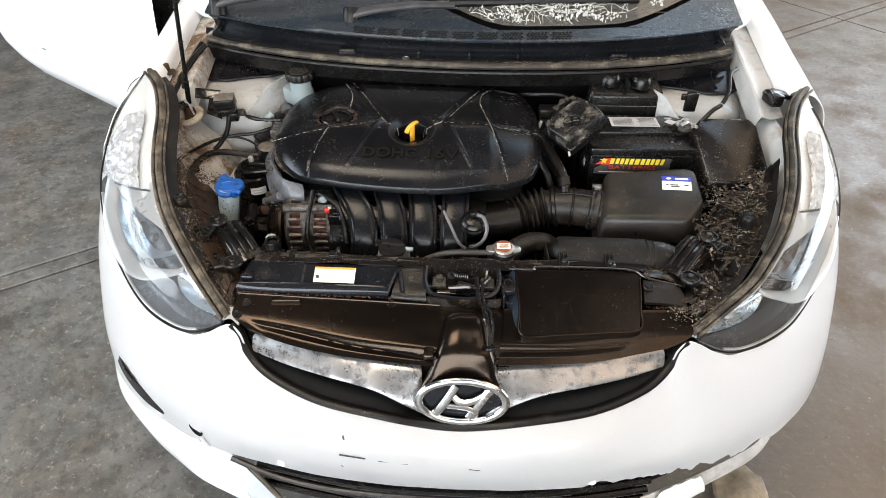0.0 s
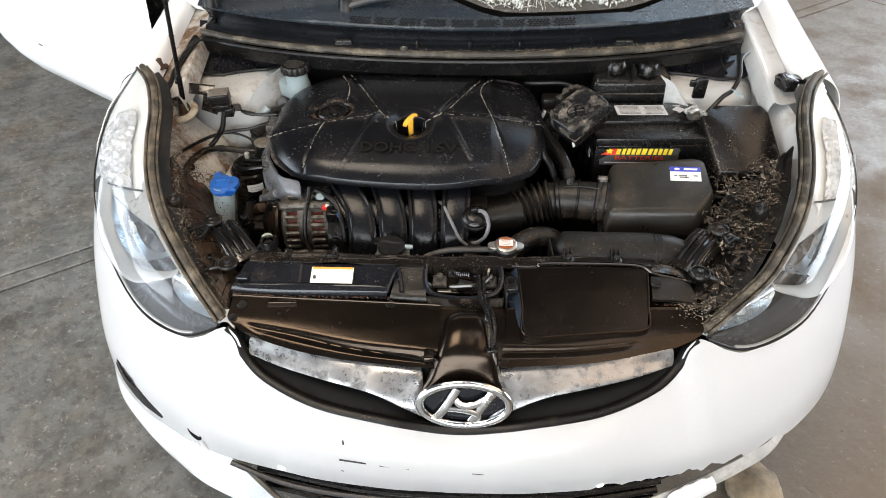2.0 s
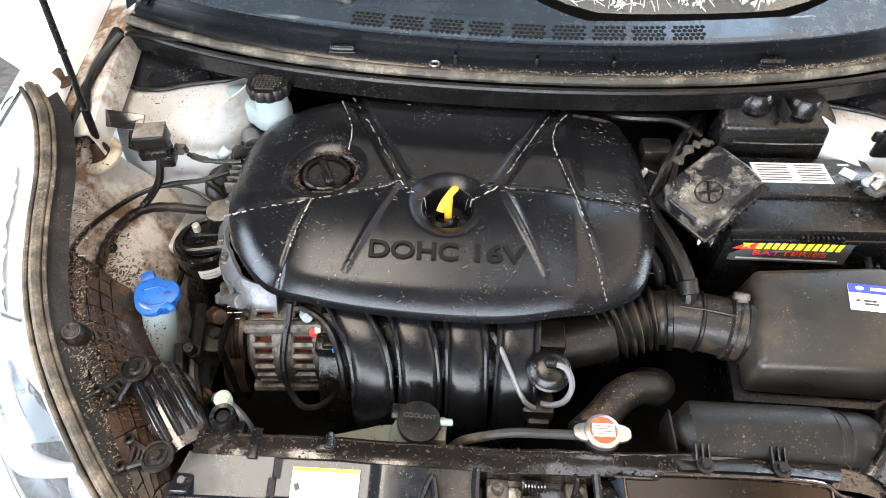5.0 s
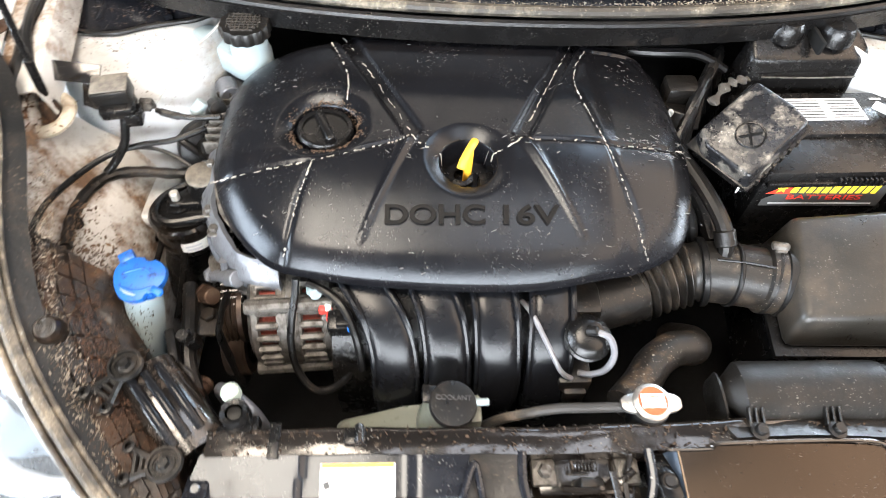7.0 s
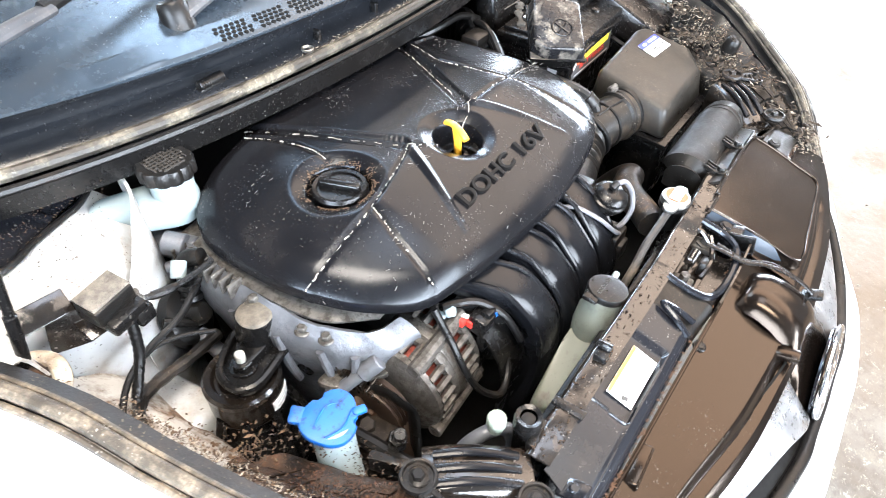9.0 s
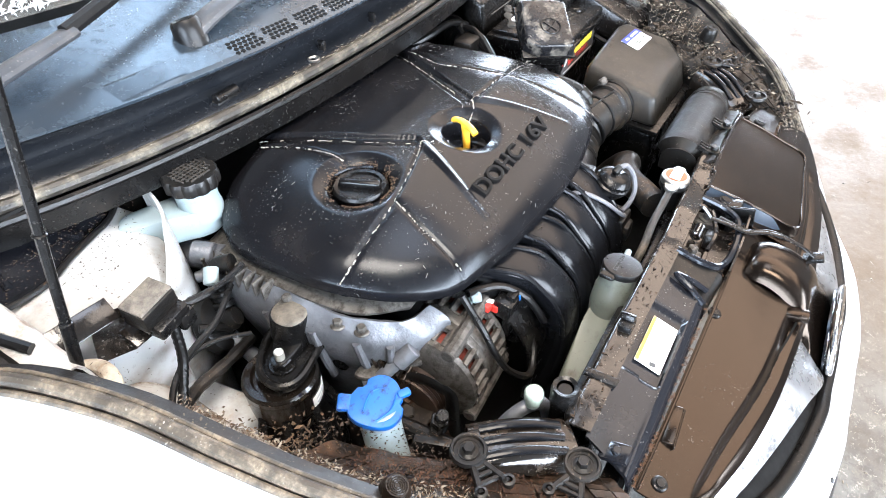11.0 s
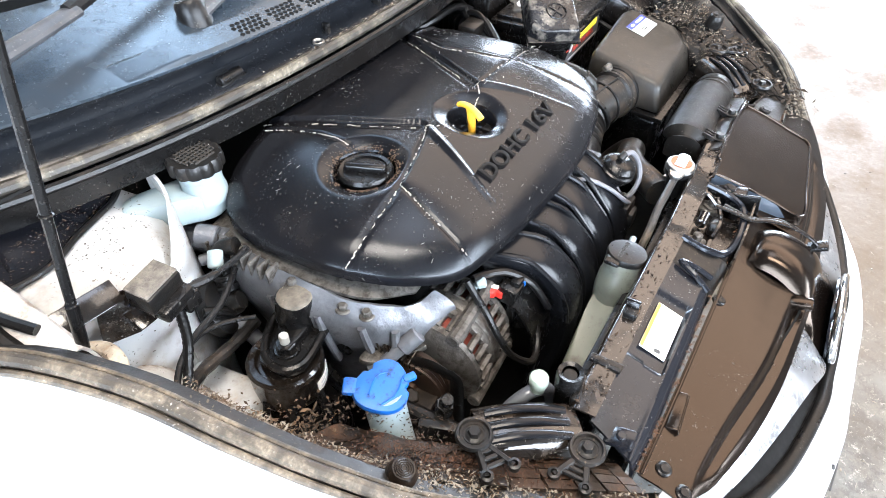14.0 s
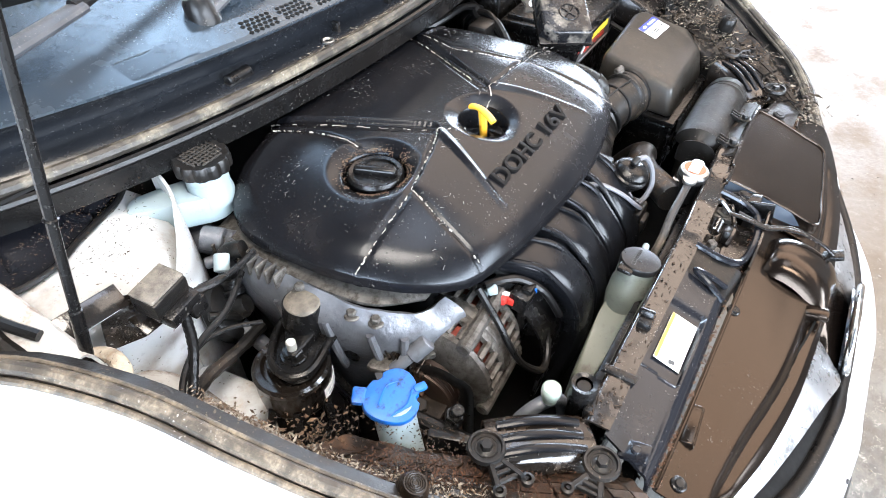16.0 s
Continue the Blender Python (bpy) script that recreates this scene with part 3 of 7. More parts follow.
    part("loose_clip", joined(box((.71, .935, .31), (.05, .03, .07), .008, 2, (10, 0, 40)), cyl((.655, .90, .33), (.665, .885, .35), .013)), PLASTIC, b)
    part("bumper_beam", rows_sheet([[(.30, .80, .33), (.55, .88, .33), (.75, 1.0, .32), (.85, 1.2, .32)], [(.30, .80, .22), (.55, .88, .22), (.75, 1.0, .2), (.85, 1.2, .2)]], 6, 2, 0.01), PLASTIC, b)
    # side slit on the right flank, cut hole with its broken bit, small sockets
    part("slit", rows_sheet([[(-.848, 1.060, .426), (-.742, .913, .446), (-.690, .869, .428), (-.634, .830, .398)], [(-.856, 1.062, .412), (-.768, .935, .412), (-.697, .868, .396), (-.634, .829, .390)]], 8, 4, 0.004), GLOSSY, b, "dark slit moulded into the bumper's flank")
    n = (-0.35, -0.85, 0.38)
    part("hole", moved(lathe([(0, -.001), (.020, -.001), (.021, .002), (.0165, .003), (.016, .0005), (0, .0005)], None, 24, 0.6), surface_pose((-.540, .784, .412), n, (0.8, -.4, -.5))), DARK, b)
    part("tow_flap", joined(tube([(-.532, .778, .40), (-.522, .768, .388), (-.512, .764, .374)], lambda t: 0.0045 - 0.002 * t, 6), tube([(-.545, .778, .388), (-.53, .768, .386)], .002, 6)), PAPER_GREY, b)
    for x, y, z in ((-.345, .719, .40), (.275, .704, .405)):
        part("sensor_plug", lathe([(0, .003), (.008, .003), (.0105, .0), (.011, -.002)], surface_pose((x, y, z), (x * .4, -1, 0.05)), 18), WHITE, b)
    # scuffs
    for i, (x0, x1, z) in enumerate(((-.215, -.165, .487), (-.14, -.085, .483), (.03, .052, .475), (.085, .088, .474), (-.215, -.21, .452), (-.17, -.165, .445))):
        part("scuff", tube([(x0, .6775 + .25 * x0 * x0 - .002, z), ((x0 + x1) / 2, .6775 + .25 * ((x0 + x1) / 2) ** 2 - .002, z - .001), (x1, .6775 + .25 * x1 * x1 - .002, z - .002)], 0.0016, 5, 4, flat=1), INK, b)
    part("scuff", tube([(-.206, .7, .53), (-.205, .697, .522)], 0.002, 5), INK, b)
    # corner tabs by the lamps
    for s in (-1, 1):
        part("corner_tab", rows_sheet([[(s * .425, .855, .652), (s * .445, .87, .655), (s * .463, .872, .648)], [(s * .425, .885, .662), (s * .442, .893, .664), (s * .458, .893, .66)]], 4, 3, 0.004), WHITE_SHADED, b)


build_bumper()


def build_fender(s):
    rows = []
    for y, zi in ((1.475, .885), (1.56, .90), (1.7, .922), (1.9, .955), (2.15, .985)):
        k = (y - 1.475) * 0.05
        rows.append([(s * (.752 + k), y, zi - .035), (s * (.766 + k), y, zi - .003), (s * (.79 + k), y, zi), (s * (.835 + k * .6), y, zi - .018),
                     (s * (.868 + k * .4), y, zi - .065), (s * (.886 + k * .2), y, zi - .16), (s * .892, y, zi - .30), (s * .888, y, .5), (s * .88, y, .34)])
    rows = [[(x + wide(s, y, .026), y, z) for x, y, z in r] for r in rows]
    part("fender", rows_sheet(rows, 6, 5, 0.002), WHITE, CAR)
    # the flank between bumper and wheel arch
    part("fender", rows_sheet([[(s * .868, 1.322, .77), (s * .85, 1.40, .83), (s * .80, 1.478, .884)], [(s * .884, 1.322, .64), (s * .884, 1.40, .70), (s * .868, 1.478, .815)],
                               [(s * .892, 1.322, .50), (s * .893, 1.40, .55), (s * .892, 1.478, .60)], [(s * .898, 1.322, .35), (s * .895, 1.40, .40), (s * .888, 1.478, .46)]], 6, 5, 0.002), WHITE, CAR)
    # rail under the fender's inner rim
    rail = rows_sheet([[(s * .748, 1.44, .835), (s * .755, 1.55, .862), (s * .765, 1.7, .885), (s * .79, 1.95, .92)],
                       [(s * .715, 1.43, .835), (s * .718, 1.55, .868), (s * .725, 1.7, .892), (s * .74, 1.95, .93)],
                       [(s * .690, 1.43, .838), (s * .692, 1.55, .874), (s * .70, 1.7, .90), (s * .715, 1.95, .94)],
                       [(s * .678, 1.43, .80), (s * .68, 1.55, .83), (s * .69, 1.7, .86), (s * .70, 1.95, .90)]], 8, 4, 0.003)
    rail.transform(Matrix.Translation((wide(s, 2, .026), 0, 0)))
    part("inner_rail", rail, WHITE_MUD if s < 0 else WHITE_SHADED, CAR)
    part("hinge_bracket", joined(box((s * .752, 1.475, .868), (.03, .05, .03), .006, 2, (0, 0, 12 * s)), box((s * .775, 1.488, .872), (.05, .03, .012), .004, 2, (0, 12 * s, 0)), tube([(s * .74, 1.50, .87), (s * .735, 1.47, .885), (s * .745, 1.445, .868)], .006, 8, 5)), PLASTIC, CAR) if s > 0 else part("fender_bolt", joined(cyl((s * .765, 1.526, .868), (s * .765, 1.526, .872), .020), lathe([(0, .02), (.008, .02), (.009, .018), (.009, .004), (.014, .002), (.014, 0)], pose(s * .765, 1.526, .871), 6)), RUSTY, CAR)
    # windscreen pillar
    part("pillar", tube([(s * .74, 1.80, .95), (s * .725, 2.0, 1.03), (s * .69, 2.3, 1.2), (s * .62, 2.75, 1.42)], .045, 12), WHITE, CAR)
    part("pillar_gap", rows_sheet([[(s * .70, 1.70, .905), (s * .705, 1.78, .93), (s * .71, 1.9, .98)], [(s * .675, 1.70, .93), (s * .68, 1.78, .955), (s * .68, 1.9, 1.0)]], 6, 4, 0.01), PLASTIC, CAR)


for side in (-1, 1):
    build_fender(side)


# inner wings, strut towers, firewall, near-black fillers for the bay's shade
def build_bay():
    for s in (-1, 1):
        rows = []
        for y, dz in ((1.16, -.02), (1.24, -.01), (1.32, 0), (1.40, .01), (1.47, .015))[0 if s < 0 else 1:]:
            rows.append([(s * .728 + wide(s, y, .034), y, .812 + dz), (s * .712 + wide(s, y, .034), y, .80 + dz), (s * .695 + wide(s, y, .034), y, .765 + dz), (s * .665 + wide(s, y, .06), y, .725 + dz), (s * .62 + wide(s, y, .09), y, .685 + dz), (s * .58 + wide(s, y, .10), y, .62), (s * .57 + wide(s, y, .10), y, .50), (s * .57 + wide(s, y, .10), y, .36)])
        bm = rows_sheet(rows, 8, 6, 0.002)
        for v in bm.verts:
            v.co.x += 0.004 * noise.noise(v.co * 9)
        part("inner_wing", bm, WHITE_MUD if s < 0 else WHITE_SHADED, CAR)

        def tower(u, v):
            a = math.pi * (0.02 + 1.16 * u)
            r = (.152, .151, .150, .148, .146, .142, .136, .122, .09)[round(v * 8)]
            z = (.45, .55, .65, .73, .775, .803, .818, .824, .826)[round(v * 8)]
            k = (0, 0, 0, .004, .012, .026, .048, .078, .13)[round(v * 8)]
            return Vector((s * (.605 - (r - .4 * k) * math.cos(a) * 0.98), 1.605 - r * math.sin(a) * 1.08 + .02 + k * .6, z))
        part("strut_tower", grid(tower, 40, 8, 0.003), WHITE_SHADED, CAR)
        # welded flange that stands up round the tower's inner side
        def flange(u, v):
            a = math.pi * (.03 + .40 * u)
            r = .152 - .012 * v
            top = .852 - .012 * u - .16 * max(0, u - .55)
            return Vector((s * (.605 - r * math.cos(a) * .98), 1.625 - r * math.sin(a) * 1.08, .60 + (top - .60) * v))
        part("tower_flange", grid(flange, 14, 8, .004), WHITE_SHADED, CAR)
    part("chassis_rail", box((-.603, 1.43, .60), (.085, .145, .115), .012, 3, (0, 4, 8)), WHITE_SHADED, CAR)
    # near-black boxes carry the deep shade of the bay in their colour
    part("bay_shade_floor", box((0, 1.36, .33), (1.2, .70, .02), 0), DARK, CAR)
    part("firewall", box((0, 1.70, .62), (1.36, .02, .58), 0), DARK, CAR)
    part("front_shade_panel", box((0, .95, .48), (.96, .02, .33), 0), DARK, CAR)
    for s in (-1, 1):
        # near-black as well, painted shade beside the engine
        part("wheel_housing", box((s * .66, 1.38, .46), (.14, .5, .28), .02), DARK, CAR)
        edge = [(.455, 1.665, .832), (.512, 1.618, .828), (.548, 1.604, .828), (.589, 1.590, .829), (.635, 1.572, .829), (.69, 1.580, .829), (.725, 1.612, .832)]
        lid = [[(s * x, y, z) for x, y, z in edge], [(s * x, y + .012, z - .004) for x, y, z in edge], [(s * x, y + .035 + .4 * (1.60 - y), z + .006) for x, y, z in edge], [(s * x, 1.70, .865) for x, y, z in edge], [(s * x, 1.735, .91) for x, y, z in edge]]
        cover = part("tower_lid", rows_sheet(lid, 6, 5, 0.003), GLOSSY, CAR, "glossy black corner cover over the strut tower")
        part("lid_lip", tube([(s * x, y, z + .001) for x, y, z in edge], .0038, 8, 8), RUBBER, cover)
        part("lid_fold", tube([(s * .56, 1.61, .832), (s * .575, 1.65, .84), (s * .57, 1.70, .868)], .006, 8, 6), GLOSSY, cover)
        part("lid_fold", tube([(s * .66, 1.60, .832), (s * .655, 1.65, .845), (s * .665, 1.71, .875)], .005, 8, 6), GLOSSY, cover)


build_bay()


# ---------------------------------------------------------------- cowl, windscreen, wipers
def cowl_y(x):
    """The front line of the cowl: it bows forward in the middle."""
    return 1.552 + 0.17 * x * x + 0.18 * x ** 4


def build_cowl():
    def lower(u, v):
        x = -.69 + 1.40 * u
        prof = ((.012, .895), (.020, .902), (.035, .905), (.050, .908), (.058, .915), (.052, .935), (.034, .950), (.022, .957), (.020, .960))
        dy, z = prof[round(v * 8)]
        return Vector((x, cowl_y(x) + dy - .012 * (1 - abs(x)), z + .01 * x * x))
    part("cowl_face", grid(lower, 60, 8, 0.004), mat("cowl_face_plastic", (.008, .009, .011), .22, var=.2, dust=.12, dust_col=(.09, .08, .07), dust_scale=8, dust_lo=.56, bump=.05, bump_scale=300, specks=.2, spec=.5), CAR)

    def deep(x):
        """How far the cowl reaches back: deep before the driver, a narrow strip where the screen is gone."""
        def step(a, b):
            k = max(0.0, min(1.0, (x - a) / (b - a)))
            return k * k * (3 - 2 * k)
        return .20 - .150 * step(-.20, .12) + .12 * step(.36, .70)

    def upper(u, v):
        x = -.70 + 1.42 * u
        dy = (.010, .014, .030, .045, .09, .14, .19)[round(v * 6)]
        if dy > .02:
            dy = .02 + (dy - .02) * (deep(x) - .02) / .17
        return Vector((x, cowl_y(x) + dy - .012 * (1 - abs(x)), .960 + (dy - .010) * .27 + .02 * x * x))
    # blue base and sheen_tint carry cool reflected light in the black cowl's colour
    cowl = part("cowl_panel", grid(upper, 60, 6, 0.004), mat("cowl_plastic", (.022, .030, .040), .24, var=.12, dust=.08, dust_col=(.08, .07, .06), dust_scale=4, bump=.04, bump_scale=500, spec=.75, specks=.15, sheen_tint=(.82, .92, 1.0)), CAR, "black plastic cowl below the windscreen")
    # raised front strip that carries the grilles, and the fold where it ends
    def strip(u, v):
        x = -.47 + .94 * u
        dy = .010 + .046 * v
        lift = .0045 * min(1, u / .10, (1 - u) / .10) * (1 if 0 < v < 1 else 0)
        return Vector((x, cowl_y(x) + dy - .012 * (1 - abs(x)), .9605 + (dy - .010) * .27 + .02 * x * x + lift - .0015))
    part("cowl_strip", grid(strip, 60, 10), cowl.data.materials[0], cowl)
    # grilles: nine panels of near-black discs, painted shade of round holes
    for k in range(9):
        x0 = -.263 + k * .0615 + (.004 if k > 3 else 0)
        bm = []
        for r in range(4):
            for q in range(6):
                x = x0 + .0085 * q + (.004 if r % 2 else 0) - .021
                y = cowl_y(x) + .0165 + r * .0074 - .012 * (1 - abs(x))
                h = .9635 + (.0065 + .0074 * r) * .27 + .02 * x * x
                bm.append(cyl((x, y, h - .002), (x, y, h + .0008), .0035, None, 10, .0003))
        part("vent", joined(*bm), DARK, cowl)
    # rubber seal along the front rim, caked with dirt on one side
    def rim(x, dy, z):
        return Vector((x, cowl_y(x) + dy, z + .012 * x * x))
    xs = [-.70 + 1.4 * i / 30 for i in range(31)]
    part("bonnet_seal", tube([rim(x, -.006, .898) for x in xs], .0085, 10, 2), SEAL_DARK, CAR, "rubber bonnet seal caked with dry dirt")
    part("seal_channel", joined(tube([rim(x, .010, .894) for x in xs], .007, 8, 2), tube([rim(x, -.020, .886) for x in xs], .006, 8, 2)), RUBBER, CAR)
    part("cowl_skirt", grid(lambda u, v: rim(-.7 + 1.4 * u, -.024 + .004 * v, .884 - .03 * v), 40, 2, 0.003), PLASTIC, CAR)
    for x in (-.122, .008, .131):
        part("cowl_clip", box((x, cowl_y(x) + .018, .912), (.006, .012, .022), .001), PLASTIC, CAR)
    for x in (-.308, .39):
        part("cowl_stop", joined(cyl((x - .02, cowl_y(x) + .022, .912), (x + .02, cowl_y(x) + .022, .912), .008), box((x, cowl_y(x) + .022, .906), (.046, .016, .008), .002)), PLASTIC, CAR)
    part("cowl_ring", lathe([(.006, 0), (.009, .001), (.010, .004), (.008, .005), (.006, .003), (.006, 0)], pose(-.155, cowl_y(-.155) + .006, .905), 18), STEEL, CAR)
    # windscreen: broken glass over a dark cabin
    def glass(u, v):
        x = -.72 + 1.44 * u
        return Vector((x * (1 - .08 * v), cowl_y(x) + deep(x) + .004 + .62 * v, .966 + deep(x) * .27 + .02 * x * x + .33 * v))
    part("windscreen", grid(glass, 30, 14), SCREEN, CAR, "shattered laminated windscreen")
    # near-black sheets paint the unlit void below the screen
    part("screen_void_shade", rows_sheet([[(-.69, 1.63, .90), (0, 1.57, .90), (.69, 1.63, .90)], [(-.69, 1.75, .88), (0, 1.72, .88), (.69, 1.75, .88)], [(-.69, 1.90, .93), (0, 1.88, .93), (.69, 1.90, .93)]], 10, 4, .004), DARK, CAR)
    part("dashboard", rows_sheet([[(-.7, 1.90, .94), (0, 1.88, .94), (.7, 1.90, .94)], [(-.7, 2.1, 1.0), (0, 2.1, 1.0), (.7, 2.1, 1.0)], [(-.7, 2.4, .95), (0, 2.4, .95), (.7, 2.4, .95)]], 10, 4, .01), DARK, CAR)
    # cracks and crumbled glass as raised veins
    rnd = random.Random(11)
    veins = []
    for cx, cv, n, rad in ((.42, .06, 60, .10), (.34, .05, 80, .10), (.28, .06, 60, .10), (.20, .10, 60, .12), (.66, .07, 26, .08), (.60, .10, 20, .08), (.54, .12, 18, .08), (.72, .10, 20, .07), (.10, .10, 60, .1), (.48, .08, 24, .08), (.78, .10, 6, .05), (.64, .02, 8, .05), (.57, .03, 10, .05)):
        for _ in range(n):
            a = rnd.uniform(0, 6.28)
            p = [cx + rnd.uniform(-.03, .03), cv + rnd.uniform(-.03, .03)]
            pts = []
            for _ in range(5):
                if 0.0 <= p[0] <= 1 and 0.0 <= p[1] <= 1:
                    pts.append(glass(*p) + Vector((0, -.003, .004)))
                a += rnd.uniform(-.9, .9)
                p = [p[0] + math.cos(a) * rad * .22, p[1] + math.sin(a) * rad * .5]
            if len(pts) > 2:
                veins.append(tube(pts, rnd.uniform(.0003, .0008), 4, 1, smooth=False))
    part("glass_cracks", joined(*veins), GLASS_BITS, CAR, "white veins of crushed glass")
    bits = bmesh.new()
    for u0, u1, v0, v1, n in ((.02, .30, .0, .10, 1500), (.26, .46, .0, .08, 900), (.52, .86, .01, .08, 500)):
        for _ in range(n):
            u, v = rnd.uniform(u0, u1), rnd.uniform(v0, v1)
            c = glass(u, v) + Vector((0, -.004, .005 + rnd.uniform(0, .008)))
            if noise.noise(c * 14) < -.12:
                continue
            k = Euler([rnd.uniform(0, 6.28) for _ in range(3)]).to_matrix()
            r = rnd.uniform(.0018, .0055)
            q = [bits.verts.new(c + k @ Vector((r * x * rnd.uniform(.6, 1.6), r * y, r * z))) for x, y, z in ((-1, -.5, -.2), (1, -.6, -.2), (.1, .9, -.2), (0, 0, .35))]
            for i, j, m in ((0, 1, 3), (1, 2, 3), (2, 0, 3), (2, 1, 0)):
                bits.faces.new((q[i], q[j], q[m]))
    part("crushed_glass", bits, GLASS_BITS, CAR, "crumbled white windscreen glass", angle=1)["kind"] = "stuff"
    # wipers
    def wiper(name, pts, blade):
        w = thing(name, pts[0], "black wiper arm and blade lying on the broken windscreen", "wiper", "windscreen wipers")
        part("wiper_arm", tube(pts, lambda t: .021 - .007 * t, 12, 6, flat=.55), mat("worn_wiper_paint", (.045, .047, .052), .38, var=.3, scale=20, dust=.4, dust_col=(.13, .12, .11), dust_scale=30, dust_lo=.54, bump=.15, specks=.5), w)
        part("wiper_blade", tube(blade, .009, 8, 6, flat=1.1), RUBBER, w)
        part("pivot_cap", lathe([(0, .014), (.011, .0135), (.0125, .018), (.017, .020), (.020, .016), (.0215, .0), (.0225, -.025), (.0, -.025)], Matrix.Translation(pts[0]) @ pose(0, 0, 0, -15, 0, 0), 20), RUBBER, w)
    wiper("wiper", [(-.300, 1.643, .985), (-.24, 1.645, 1.0), (-.13, 1.651, 1.012), (-.034, 1.656, 1.013)], [(-.05, 1.658, 1.016), (.10, 1.670, 1.018), (.25, 1.685, 1.02), (.44, 1.705, 1.022)])
    wiper("wiper", [(-.655, 1.672, .995), (-.60, 1.664, 1.012), (-.53, 1.668, 1.02), (-.43, 1.685, 1.028)], [(-.44, 1.684, 1.03), (-.33, 1.71, 1.045), (-.20, 1.745, 1.06)])


build_cowl()


# open front door on the car's right side
def build_door():
    d = thing("front_door", (-.86, 1.85, .45), "white front door of the car standing open", "car door")
    ax, n = Vector((-.83, .56, 0)).normalized(), Vector((-.56, -.83, 0)).normalized()

    def skin(u, v):
        s, z = u * 1.20, .44 + .60 * v
        bulge = .035 * math.sin(math.pi * min(1, v * .9 + .08)) - (.03 * (1 - v / .1) if v < .1 else 0)
        if u > .9 and v < .3:
            z += (u - .9) / .1 * .07 * (1 - v / .3)
        return Vector((-.90, 1.85, 0)) + ax * s + n * bulge + Vector((0, 0, z))
    part("door_skin", grid(skin, 24, 20, 0.0), WHITE, d)
    part("door_inner", grid(lambda u, v: Vector((-.90, 1.85, 0)) + ax * (u * 1.1) - n * .07 + Vector((0, 0, .45 + .57 * v)), 4, 4, .01), PLASTIC, d)
    part("door_mark", tube([Vector((-.90, 1.85, .615)) + ax * .80 + n * .037, Vector((-.90, 1.85, .616)) + ax * .83 + n * .037], .002, 5), INK, d)
    hinge = thing("door_hinge", (-.84, 1.80, .80), "dark spring and strap of the door hinge", "hinge")
    part("spring", joined(*[tube([(-.86 + .02 * math.cos(a), 1.76 + .02 * math.sin(a), .80 + .012 * k) for a in [i * .52 for i in range(12)]], .004, 6, 2, closed=True) for k in range(5)]), PLASTIC, hinge)
    part("strap", box((-.86, 1.70, .78), (.02, .06, .12), .004), PLASTIC, hinge)


build_door()
# ---------------------------------------------------------------- grille, badge, lamps
def build_grille():
    g = thing("grille", (0, .78, .56), "black front grille slot with scuffed chrome wings and badge", "grille")
    top = [(0, .765, .632), (.10, .772, .634), (.22, .797, .630), (.33, .825, .624), (.39, .85, .622), (.412, .862, .624)]
    low_c = [(0, .735, .600), (.10, .744, .600), (.20, .772, .602), (.30, .803, .604), (.37, .834, .608), (.395, .852, .613)]
    # near-black sheet behind everything, the slot's shade in its colour
    back = [whole(r) for r in ([(0, .80, .64), (.2, .83, .64), (.33, .855, .635), (.42, .885, .635)], [(0, .80, .52), (.2, .83, .52), (.33, .865, .54), (.43, .90, .57)])]
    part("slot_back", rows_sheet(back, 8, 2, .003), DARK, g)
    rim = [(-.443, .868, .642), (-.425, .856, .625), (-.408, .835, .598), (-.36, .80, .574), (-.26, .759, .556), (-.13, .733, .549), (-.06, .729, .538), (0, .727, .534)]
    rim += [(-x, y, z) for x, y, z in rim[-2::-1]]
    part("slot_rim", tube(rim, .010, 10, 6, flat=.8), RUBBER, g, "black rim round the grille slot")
    # sill in the same near-black, darkened for shade in the slot
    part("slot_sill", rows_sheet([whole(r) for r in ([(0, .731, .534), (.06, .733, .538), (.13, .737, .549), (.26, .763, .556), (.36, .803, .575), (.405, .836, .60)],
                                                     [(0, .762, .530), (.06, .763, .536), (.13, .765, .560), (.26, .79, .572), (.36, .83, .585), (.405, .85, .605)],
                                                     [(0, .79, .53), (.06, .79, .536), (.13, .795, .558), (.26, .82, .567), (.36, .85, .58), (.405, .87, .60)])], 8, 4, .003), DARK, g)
    for s in (-1, 1):
        rows = [[(s * x, y, z) for x, y, z in r] for r in
                ([(.066, .800, .620), (.078, .800, .622), (.16, .812, .626), (.25, .830, .628), (.33, .848, .628), (.392, .864, .627)],
                 [(.064, .785, .612), (.080, .786, .617), (.16, .800, .622), (.25, .819, .624), (.33, .839, .623), (.402, .858, .621)],
                 [(.062, .764, .588), (.084, .768, .601), (.16, .783, .612), (.25, .804, .614), (.33, .826, .611), (.404, .848, .606)],
                 [(.058, .738, .556), (.096, .742, .577), (.16, .760, .594), (.25, .784, .597), (.33, .809, .598), (.400, .837, .600)],
                 [(.056, .748, .550), (.094, .752, .570), (.16, .772, .587), (.25, .796, .590), (.33, .820, .592), (.396, .845, .595)])]
        part("chrome_wing", rows_sheet(rows, 8, 5, .004), CHROME, g, "scuffed chrome wing of the grille")
    # tongue that carries the badge
    spine = [(.892, .668, .034, .018), (.886, .680, .040, .018), (.868, .686, .046, .018), (.845, .684, .049, .018), (.820, .675, .053, .017), (.798, .658, .060, .015), (.780, .628, .072, .013), (.764, .604, .090, .012), (.748, .580, .094, .012), (.738, .550, .075, .012)]

    def across(y, z, w, c):
        """One line over the tongue: flat in the middle, falling away at both sides."""
